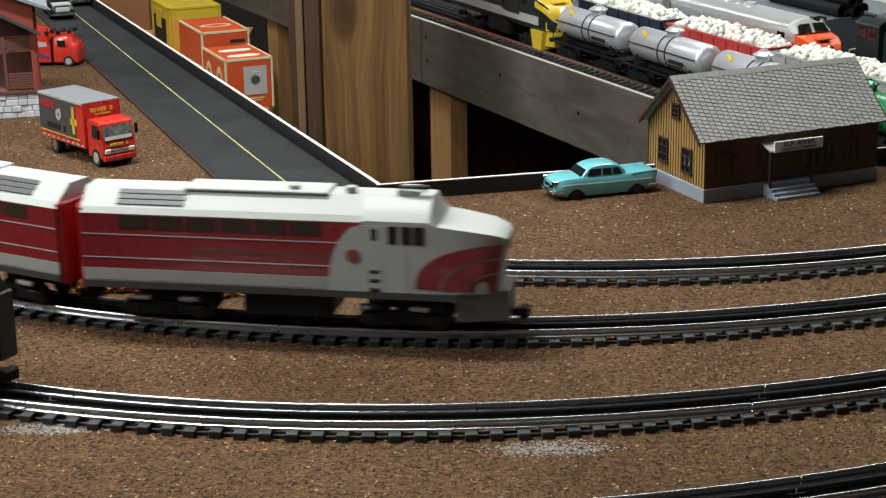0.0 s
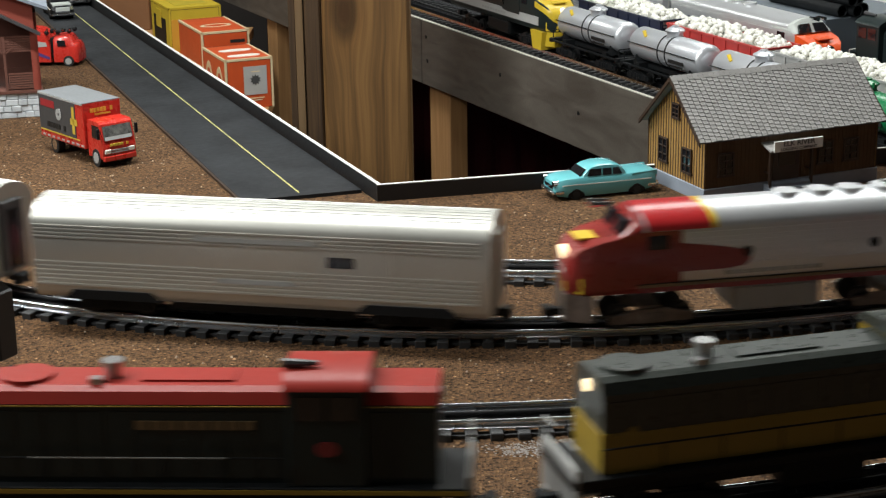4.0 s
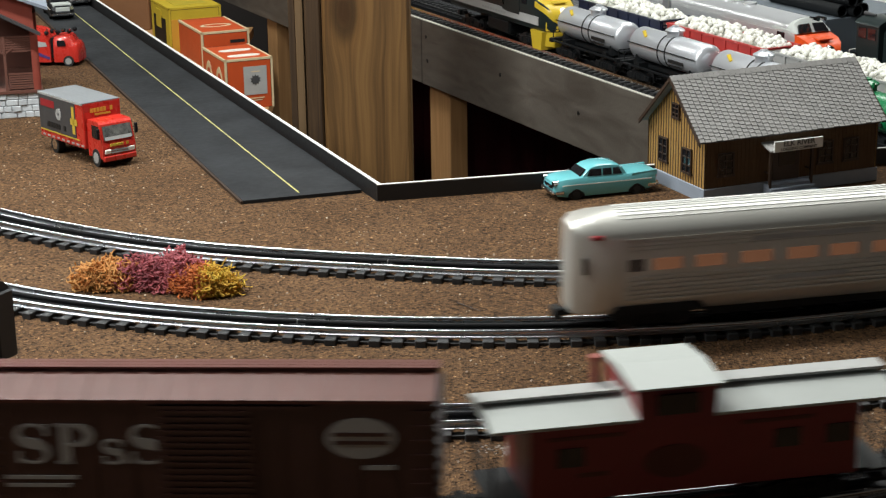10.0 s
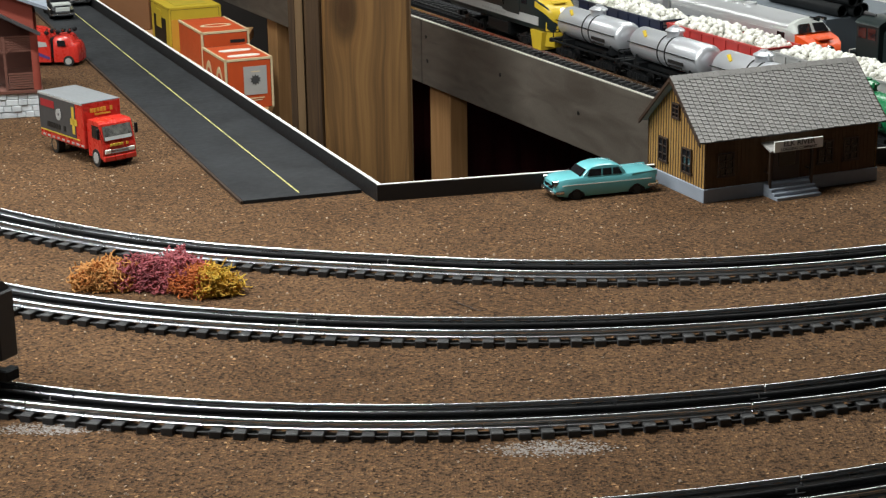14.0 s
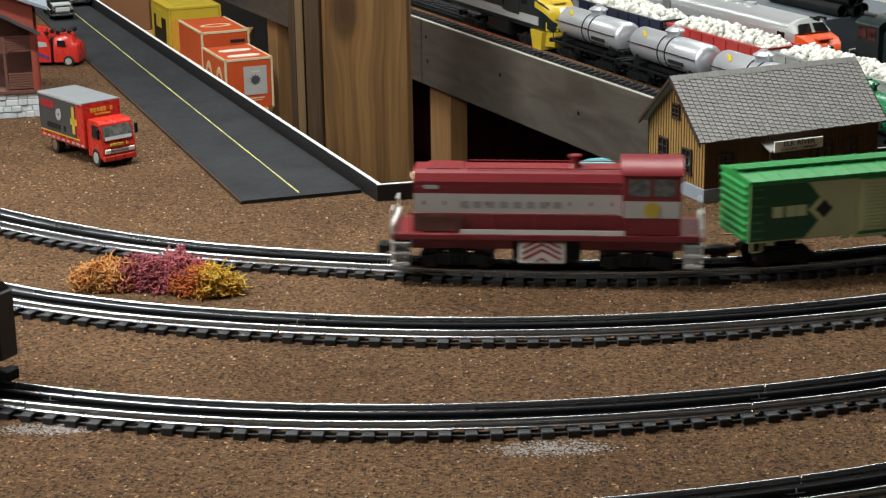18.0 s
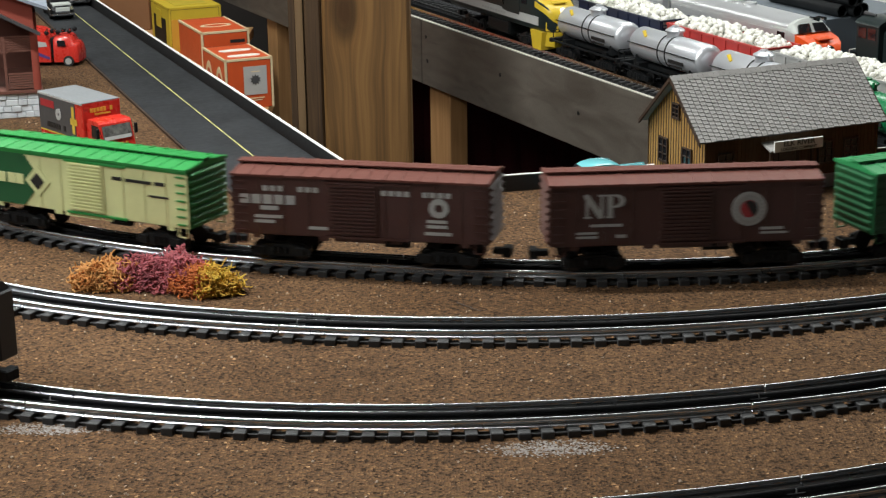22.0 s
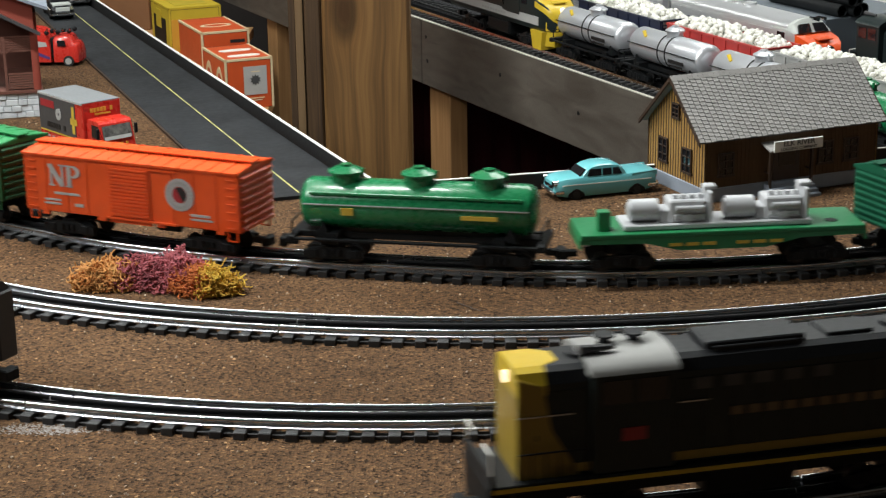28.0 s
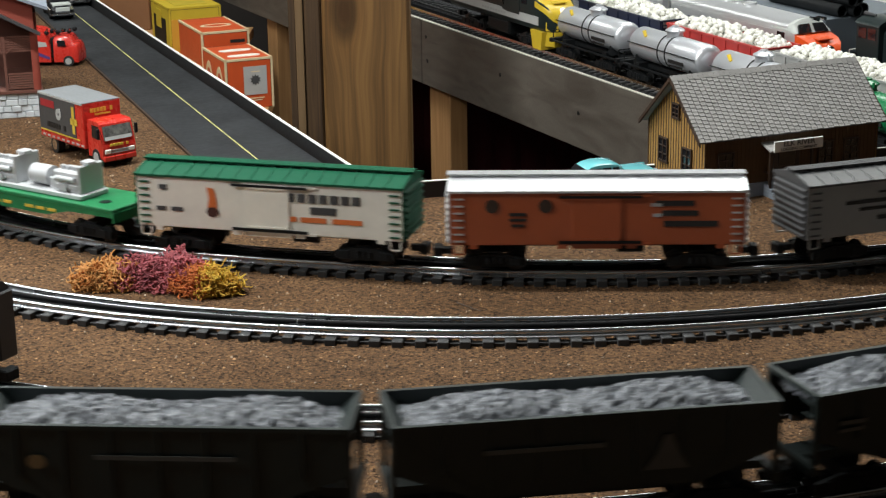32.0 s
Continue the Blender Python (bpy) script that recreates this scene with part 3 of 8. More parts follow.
def end_panel(car, x, s, w, z0, z1, material, ribs=7):
    bm = B()
    box(bm, min(x, x + s * 0.001), max(x, x + s * 0.001), -w / 2, w / 2, z0, z1)
    ep = part("end_panel", bm, material, car)
    bm = B()
    for i in range(ribs):
        z = z0 + (z1 - z0) * (i + 0.5) / ribs
        h = (z1 - z0) / ribs * 0.3
        prof = [(x + s * 0.001, z - h), (x + s * 0.0038, z - h * 0.3), (x + s * 0.0038, z + h * 0.3), (x + s * 0.001, z + h)]
        extrude(bm, [(px, -w / 2 + 0.003, pz) for px, pz in prof], (0, w - 0.006, 0))
    split("end_rib", bm, material, ep)
    return ep


def boxcar(name, label, L, body_m, roof_m, side_m=None, z0=0.0285, eave=0.0885, ridge=0.0922, w=0.064, door_x=0.0, door_w=0.050, door_m=None, ribs=True, group="",
           walk_m=None, end_m=None, door_ribs=14, category="boxcar", panels=0):
    car = thing(name, label, category, group)
    h = L / 2
    bm = B()
    box(bm, -h, h, -w / 2, w / 2, z0, eave - 0.0008, 0.0008)
    part("body", bm, side_m or body_m, car)
    bm = B()
    e = w / 2 + 0.0022
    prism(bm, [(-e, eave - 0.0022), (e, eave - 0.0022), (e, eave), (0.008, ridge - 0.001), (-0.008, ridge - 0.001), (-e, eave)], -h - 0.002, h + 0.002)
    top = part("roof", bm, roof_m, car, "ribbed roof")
    n = int(L / 0.0165)
    bm = B()
    for i in range(n + 1):
        x = -h + L * i / n
        prism(bm, [(-e, eave - 0.0002), (-e - 0.0006, eave + 0.0006), (-0.008, ridge - 0.0003), (0.008, ridge - 0.0003), (e + 0.0006, eave + 0.0006), (e, eave - 0.0002), (0, ridge - 0.003)], x - 0.0011, x + 0.0011)
    split("roof_rib", bm, roof_m, top)
    bm = B()
    for k in (-1, 0, 1):
        box(bm, -h - 0.003, h + 0.003, k * 0.0050 - 0.0023, k * 0.0050 + 0.0023, ridge + 0.0014, ridge + 0.0026)
    split("running_board", bm, walk_m or roof_m, car)
    bm = B()
    for i in range(n + 1):
        x = -h + L * i / n
        box(bm, x - 0.0008, x + 0.0008, -0.0060, 0.0060, ridge - 0.0012, ridge + 0.0014)
    part("board_saddles", bm, roof_m, car)
    for s in (-1, 1):
        end_panel(car, s * h, s, w, z0, eave - 0.003, end_m or body_m, 8)
        bogie(car, s * (h - 0.042))
        coupler(car, s * (h - 0.002), s)
        for y in (-w / 2, w / 2):
            ladder(car, s * (h - 0.008), y, z0 + 0.004, eave - 0.008, 7, end_m or side_m or body_m)
    for y, s in ((-w / 2, -1), (w / 2, 1)):
        bm = B()
        box(bm, door_x - door_w / 2, door_x + door_w / 2, min(y, y + s * 0.0016), max(y, y + s * 0.0016), z0 + 0.003, eave - 0.006, 0.0004)
        leaf = part("door", bm, door_m or side_m or body_m, car, "ribbed sliding door")
        bm = B()
        for i in range(door_ribs):
            z = z0 + 0.006 + (eave - z0 - 0.014) * i / max(1, door_ribs - 1)
            box(bm, door_x - door_w / 2 + 0.003, door_x + door_w / 2 - 0.003, min(y + s * 0.0016, y + s * 0.0030), max(y + s * 0.0016, y + s * 0.0030), z - 0.0008, z + 0.0008)
        split("door_rib", bm, door_m or side_m or body_m, leaf)
        bm = B()
        for z in (z0 + 0.0012, eave - 0.0052):
            box(bm, door_x - door_w * 0.55, door_x + door_w * 1.1, min(y, y + s * 0.0022), max(y, y + s * 0.0022), z - 0.001, z + 0.001)
        split("door_rail", bm, body_m, car)
        bm = B()
        for xa, xb in ((-h + 0.018, -h + 0.026), (-door_w * 0.8, -door_w * 0.6), (-door_w / 2, door_w / 2), (door_w * 0.6, door_w * 0.8), (h - 0.026, h - 0.018)):
            box(bm, xa, xb, min(y, y - s * 0.0016), max(y, y - s * 0.0016), z0 - 0.0035, z0 + 0.0006)
        for sx in (-1, 1):
            for xx in (sx * (h - 0.003), sx * (h - 0.013)):
                box(bm, xx - 0.0007, xx + 0.0007, min(y, y - s * 0.0014), max(y, y - s * 0.0014), z0 - 0.0085, z0 + 0.0005)
            box(bm, min(sx * (h - 0.003), sx * (h - 0.013)), max(sx * (h - 0.003), sx * (h - 0.013)), min(y, y - s * 0.0014), max(y, y - s * 0.0014), z0 - 0.0095, z0 - 0.0083)
        split("sill_step", bm, side_m or body_m, car)
        if panels:
            bm = B()
            for i in range(panels + 1):
                x = -h + L * i / panels
                if abs(x - door_x) > door_w / 2 + 0.002:
                    box(bm, x - 0.0006, x + 0.0006, min(y, y + s * 0.0007), max(y, y + s * 0.0007), z0 + 0.001, eave - 0.004)
            split("side_seam", bm, side_m or body_m, car)
    bm = B()
    box(bm, -h + 0.03, h - 0.03, -0.006, 0.006, z0 - 0.008, z0 + 0.001)
    box(bm, -h * 0.9, h * 0.9, -0.020, 0.020, z0 - 0.004, z0 + 0.0005)
    cyl(bm, (0.02, -0.012, z0 - 0.007), (0.045, -0.012, z0 - 0.007), 0.0055, 10)
    part("underframe", bm, BLACK, car)
    return car


def np_boxcar(name, label, L, body, roof):
    car = boxcar(name, label, L, body, roof, group="freight train on the back track", panels=10)
    y = -0.0325
    serif_letters("lettering", "NP", -0.096, 0.0560, 0.0225, 0.0185, y, MARK_W, car, "white serif initial")
    bars("stencil", [(-0.090, -0.060, 0.0475, 0.0500), (-0.103, -0.083, 0.0405, 0.0425), (-0.103, -0.083, 0.0365, 0.0385), (-0.066, -0.056, 0.0365, 0.0395),
                              (0.070, 0.092, 0.0405, 0.0430), (0.070, 0.096, 0.0365, 0.0385)], y, MARK_W, car, "small white stencilling")
    ring("emblem_ring", 0.059, 0.061, 0.0085, 0.0165, y, MARK_W, car, "white ring emblem")
    disc("emblem_centre", 0.059, 0.061, 0.0082, y - 0.0001, MARK_R, car, "red emblem centre")
    bm = B()
    n = 14
    extrude(bm, [(0.059 + 0.0078 * math.cos(a), y - 0.0010, 0.061 + 0.0078 * math.sin(a)) for a in [radians(-60 + 180 * i / n) for i in range(n + 1)]], (0, 0.0006, 0))
    part("emblem_half", bm, MARK_K, car, "black half of the emblem")
    bm = B()
    for i in range(22):
        a, b2 = 6.28319 * i / 22, 6.28319 * (i + 0.55) / 22
        extrude(bm, [(0.059 + r * math.cos(q), y - 0.0009, 0.061 + r * math.sin(q)) for r, q in ((0.0112, a), (0.0140, a), (0.0140, b2), (0.0112, b2))], (0, 0.0006, 0))
    part("emblem_text", bm, GREYCAR, car, "ring of tiny grey bars")
    return car


def hoosier_boxcar(name, label, L):
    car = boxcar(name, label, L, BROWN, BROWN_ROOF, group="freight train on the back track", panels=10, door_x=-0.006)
    y = -0.0325
    bars("lettering", [(x0 + 0.0075 * i, x0 + 0.0052 + 0.0075 * i, 0.0725, 0.0775) for x0, k in ((-0.095, 3), (-0.060, 3), (0.022, 4), (0.062, 4)) for i in range(k)], y, MARK_W, car, "white bars of lettering")
    bars("large_lettering", [(-0.118 + i * 0.0115, -0.109 + i * 0.0115, 0.0595, 0.0685) for i in range(5)], y, MARK_W, car, "large white bars of lettering")
    bars("stencil", [(-0.098, -0.080, 0.0535, 0.0575), (-0.104, -0.076, 0.0455, 0.0485), (-0.104, -0.084, 0.0405, 0.0435), (0.066, 0.086, 0.0480, 0.0510), (0.066, 0.086, 0.0430, 0.0460),
                              (0.064, 0.090, 0.0360, 0.0390), (-0.050, -0.030, 0.0360, 0.0390)], y, MARK_W, car)
    ring("emblem_ring", 0.078, 0.0625, 0.004, 0.0095, y, MARK_W, car, "white round emblem")
    return car


def express_reefer(name, label, L):
    car = boxcar(name, label, L, BRGREEN, BRGREEN, side_m=PALE, group="freight train on the back track", door_x=0.006, door_w=0.046, panels=10, end_m=BRGREEN)
    y = -0.0325
    bm = B()
    extrude(bm, [(-L / 2, y - 0.0003, 0.030), (-L / 2 + 0.056, y - 0.0003, 0.030), (-L / 2 + 0.080, y - 0.0003, 0.0575), (-L / 2 + 0.058, y - 0.0003, 0.0840), (-L / 2, y - 0.0003, 0.0840)], (0, 0.0012, 0))
    part("green_panel", bm, NPGREEN, car, "dark green end panel of the side")
    bars("top_stripe", [(-L / 2, L / 2, 0.0838, 0.0862)], y - 0.0002, BRGREEN, car)
    bm = B()
    extrude(bm, [(-0.072, y - 0.0008, 0.057), (-0.056, y - 0.0008, 0.041), (-0.040, y - 0.0008, 0.057), (-0.056, y - 0.0008, 0.073)], (0, 0.0006, 0))
    part("emblem", bm, PALE, car, "pale diamond emblem")
    bm = B()
    extrude(bm, [(-0.065, y - 0.0012, 0.057), (-0.056, y - 0.0012, 0.048), (-0.047, y - 0.0012, 0.057), (-0.056, y - 0.0012, 0.066)], (0, 0.0006, 0))
    part("emblem_core", bm, MARK_K, car, "black diamond")
    bars("lettering", [(-0.108, -0.098, 0.052, 0.0625), (-0.095, -0.085, 0.052, 0.0625), (-0.084, -0.074, 0.052, 0.0625)], y - 0.0006, PALE, car, "pale bars of lettering")
    bars("dark_lettering", [(0.040, 0.052, 0.069, 0.0725), (0.056, 0.088, 0.069, 0.0720), (0.092, 0.104, 0.069, 0.0725), (0.084, 0.108, 0.0565, 0.0585)], y, MARK_K, car)
    return car


def reefer(name, label, L, side, roof, end, scheme):
    car = boxcar(name, label, L, side, roof, side_m=side, end_m=end, eave=0.0815, ridge=0.0885, group="freight train on the back track", door_w=0.046, door_ribs=2, category="refrigerator car", panels=0)
    y = -0.0325
    bars("upper_track", [(-0.036, 0.042, 0.0745, 0.0770)], y - 0.0024, BLACK, car, "black door track")
    bars("lower_track", [(-0.036, 0.042, 0.0305, 0.0335)], y - 0.0024, BLACK, car, "black door sill")
    if scheme == "juice":
        bars("dark_lettering", [(-0.112, -0.104, 0.0665, 0.0715), (0.020 + 0, 0.028, 0.0615, 0.0700), (0.031, 0.039, 0.0615, 0.0700), (0.042, 0.050, 0.0615, 0.0700), (0.053, 0.061, 0.0615, 0.0700), (0.064, 0.072, 0.0615, 0.0700),
                                 (0.075, 0.083, 0.0615, 0.0700), (0.086, 0.094, 0.0615, 0.0700), (0.044, 0.070, 0.0505, 0.0575), (-0.116, -0.106, 0.0455, 0.0495), (-0.100, -0.088, 0.0455, 0.0495)], y - 0.0001, DKGREY, car, "dark bars of lettering")
        bars("orange_lettering", [(0.010, 0.030, 0.0420, 0.0470), (0.034, 0.060, 0.0420, 0.0470), (0.066, 0.096, 0.0420, 0.0470)], y - 0.0001, MARK_O, car, "orange bars of lettering")
        bm = B()
        extrude(bm, [(-0.062, y - 0.0005, 0.050), (-0.052, y - 0.0005, 0.050), (-0.053, y - 0.0005, 0.064), (-0.055, y - 0.0005, 0.070), (-0.062, y - 0.0005, 0.071), (-0.060, y - 0.0005, 0.060)], (0, 0.0007, 0))
        part("picture_mark", bm, MARK_O, car, "plain brown and orange shape")
        disc("picture_bowl", -0.057, 0.0465, 0.0062, y - 0.0001, BROWN, car, sz=0.8)
    elif scheme == "orange":
        for x in (-0.098, -0.048):
            disc("emblem", x, 0.0665, 0.0065, y - 0.0001, DKBROWN, car, "dark round emblem")
        bars("dark_lettering", [(-0.082, -0.066, 0.0570, 0.0600), (-0.082, -0.066, 0.0520, 0.0545), (-0.080, -0.068, 0.0465, 0.0490), (0.054, 0.090, 0.0665, 0.0715), (0.060, 0.094, 0.0570, 0.0620), (0.062, 0.112, 0.0465, 0.0520)], y - 0.0001, MARK_K, car, "black bars of lettering")
        bars("white_marks", [(0.050, 0.060, 0.0660, 0.0690), (0.052, 0.060, 0.0560, 0.0590)], y - 0.0002, MARK_W, car)
    else:
        bars("dark_lettering", [(-0.060, -0.030, 0.0680, 0.0700), (-0.095, -0.020, 0.0590, 0.0625), (-0.080, -0.030, 0.0520, 0.0550), (-0.060, -0.050, 0.0420, 0.0460), (0.03, 0.08, 0.0590, 0.0625)], y - 0.0001, MARK_K, car, "dark bars of lettering")
    return car


def tank_car(name, label, L, tank_m, domes, frame_m=BLACK, marks=True, group="", far=False):
    car = thing(name, label, "tank car", group)
    h, r, zc = L / 2, 0.0245, 0.0555
    bm = B()
    rings = []
    for x, k in ((-h + 0.006, 0.2), (-h + 0.007, 0.62), (-h + 0.010, 0.88), (-h + 0.015, 1.0), (h - 0.015, 1.0), (h - 0.010, 0.88), (h - 0.007, 0.62), (h - 0.006, 0.2)):
        rings.append([(x, r * k * math.cos(6.28319 * i / 28), zc + r * k * math.sin(6.28319 * i / 28)) for i in range(28)])
    loft(bm, rings)
    part("tank", bm, tank_m, car, smooth=True)
    for dx in domes:
        bm = B()
        k = 1.16 if len(domes) == 3 else 1.0
        cyl(bm, (dx, 0, zc + r * 0.7), (dx, 0, zc + r + 0.0065), 0.0122 * k, 20)
        cyl(bm, (dx, 0, zc + r + 0.0062), (dx, 0, zc + r + 0.0080), 0.0150 * k, 20)
        cyl(bm, (dx, 0, zc + r + 0.0080), (dx, 0, zc + r + 0.0122), 0.0150 * k, 20, 0.0080)
        cyl(bm, (dx, 0, zc + r + 0.0122), (dx, 0, zc + r + 0.0142), 0.0055, 12)
        cyl(bm, (dx + 0.0150 * k, -0.003, zc + r + 0.004), (dx + 0.0150 * k, -0.003, zc + r + 0.0110), 0.0016, 8)
        part("dome", bm, tank_m, car, smooth=True)
    bm = B()
    for s in (-1, 1):
        cyl(bm, (-h + 0.012, s * (r + 0.0015), zc + 0.004), (h - 0.012, s * (r + 0.0015), zc + 0.004), 0.0008, 6)
    if len(domes) == 3:
        pk = B()
        for sy in (-1, 1):
            box(pk, -h + 0.018, h - 0.018, min(sy * 0.0195, sy * 0.0232), max(sy * 0.0195, sy * 0.0232), zc + 0.0128, zc + 0.0150)
        split("side_plank", pk, tank_m, car, "narrow plank along the tank")
    split("handrail", bm, STEEL if not far else BLACK, car, "thin handrail along the tank")
    bm = B()
    for dx in ((-0.004, 0.006) if len(domes) != 1 else (-0.010, 0.010)):
        rr = r + 0.0006
        a = [(rr * math.cos(6.28319 * i / 28), zc + rr * math.sin(6.28319 * i / 28)) for i in range(28)]
        prism(bm, a, dx - 0.0014, dx + 0.0014)
    split("tank_band", bm, tank_m if not far else BLACK, car)
    bm = B()
    box(bm, -h, h, -0.010, 0.010, 0.022, 0.029, 0.0008)
    for s in (-1, 1):
        box(bm, s * h - 0.004, s * h + 0.004, -0.030, 0.030, 0.0215, 0.0285, 0.0008)
        box(bm, s * (h - 0.040) - 0.006, s * (h - 0.040) + 0.006, -0.026, 0.026, 0.0205, 0.031)
        extrude(bm, [(s * (h - 0.03) - 0.007, -0.022, 0.028), (s * (h - 0.03) + 0.007, -0.022, 0.028), (s * (h - 0.03), -0.022, 0.042)], (0, 0.044, 0))
        box(bm, -h, h, s * 0.027 - 0.003, s * 0.027 + 0.003, 0.024, 0.026)
        coupler(car, s * h, s)
        bogie(car, s * (h - 0.040))
    part("frame", bm, frame_m, car)
    bm = B()
    for s in (-1, 1):
        cyl(bm, (s * h, -0.024, 0.029), (s * h, -0.024, 0.041), 0.001, 6)
        cyl(bm, (s * h, 0.024, 0.029), (s * h, 0.024, 0.041), 0.001, 6)
        cyl(bm, (s * h, -0.024, 0.041), (s * h, 0.024, 0.041), 0.001, 6)
    part("end_railing", bm, BLACK, car)
    if marks:
        bars("lettering", [(0.045, 0.080, zc - 0.006, zc - 0.002), (-0.072, -0.060, zc - 0.006, zc + 0.001)], -r - 0.0006, MARK_Y, car, "yellow bars of lettering")
    if far:
        bars("lettering", [(0.02, 0.06, zc - 0.010, zc - 0.005), (0.022, 0.058, zc - 0.015, zc - 0.0125)], -r - 0.0002, MARK_K, car, "dark bars of lettering")
        bm = B()
        extrude(bm, [(-0.068, -0.014, zc + 0.0206), (-0.052, -0.020, zc + 0.0148), (-0.048, -0.018, zc + 0.0172), (-0.063, -0.011, zc + 0.0224)], (0, 0.0, 0.0012))
        part("placard", bm, YELLOW, car, "yellow warning placard")
    return car


def flat_car(name, label, L):
    car = thing(name, label, "flat car", "freight train on the back track")
    h, w, z = L / 2, 0.064, 0.040
    bm = B()
    box(bm, -h, h, -w / 2, w / 2, z - 0.004, z, 0.0006)
    for s in (-1, 1):
        extrude(bm, [(-h, s * (w / 2 - 0.002) - 0.001, z - 0.004), (-h, s * (w / 2 - 0.002) - 0.001, z - 0.009), (-h * 0.55, s * (w / 2 - 0.002) - 0.001, z - 0.010), (-h * 0.3, s * (w / 2 - 0.002) - 0.001, z - 0.018),
                     (h * 0.3, s * (w / 2 - 0.002) - 0.001, z - 0.018), (h * 0.55, s * (w / 2 - 0.002) - 0.001, z - 0.010), (h, s * (w / 2 - 0.002) - 0.001, z - 0.009), (h, s * (w / 2 - 0.002) - 0.001, z - 0.004)], (0, 0.002, 0))
        extrude(bm, [(s * (h - 0.001), -w / 2, z - 0.014), (s * (h - 0.001), w / 2, z - 0.014), (s * (h - 0.001), w / 2, z - 0.004), (s * (h - 0.001), -w / 2, z - 0.004)], (s * 0.002, 0, 0))
        coupler(car, s * (h - 0.002), s)
        bogie(car, s * (h - 0.042))
    part("deck", bm, FLATGREEN, car, "bright green deck")
    bm = B()
    for sx in (-1, 1):
        cyl(bm, (sx * (h - 0.028), -0.012, z), (sx * (h - 0.028), -0.012, z + 0.0006), 0.006, 14)
    split("deck_hole", bm, BLACK, car)
    bm = B()
    box(bm, -h + 0.018, -h + 0.030, -0.020, -0.008, z, z + 0.019, 0.0008)
    part("brake_post", bm, FLATGREEN, car)
    bars("lettering", [(-0.052 + 0.016 * i, -0.040 + 0.016 * i, z - 0.0135, z - 0.0105) for i in range(7) if i != 3], -w / 2 + 0.0006, MARK_Y, car, "small pale bars of lettering")
    return car


def machine_load(name, label, m):
    """two silver machine castings on one skid"""
    t = thing(name, label, "machine parts", "load of the flat car", m)
    bm = B()
    box(bm, -0.090, 0.090, -0.020, 0.020, 0, 0.005, 0.0008)
    part("skid", bm, CASTING, t)
    for k, x in enumerate((-0.088, 0.004)):
        bm = B()
        cyl(bm, (x + 0.006, -0.004, 0.016), (x + 0.032, -0.004, 0.016), 0.0105, 20)
        cyl(bm, (x + 0.004, -0.004, 0.016), (x + 0.006, -0.004, 0.016), 0.008, 20)
        part("motor", bm, CASTING, t, smooth=True)
        bm = B()
        box(bm, x + 0.034, x + 0.044, -0.012, 0.010, 0.004, 0.017, 0.001)
        box(bm, x + 0.042, x + 0.078, -0.014, 0.012, 0.004, 0.026, 0.0015)
        box(bm, x + 0.046, x + 0.076, -0.0155, -0.012, 0.008, 0.013, 0.0008)
        cyl(bm, (x + 0.048, -0.016, 0.019), (x + 0.074, -0.016, 0.019), 0.0025, 10)
        for i in range(4):
            cyl(bm, (x + 0.049 + i * 0.008, -0.005, 0.026), (x + 0.049 + i * 0.008, -0.005, 0.030), 0.003, 10)
        cyl(bm, (x + 0.060, -0.018, 0.010), (x + 0.060, -0.013, 0.010), 0.004, 12)
        part("casting", bm, CASTING, t)
        bm = B()
        box(bm, x + 0.079, x + 0.083, -0.017, 0.017, 0.004, 0.034, 0.0008)
        box(bm, x + 0.076, x + 0.088, -0.008, 0.004, 0.034, 0.038, 0.0008)
        part("end_plate", bm, CASTING, t)
    return t


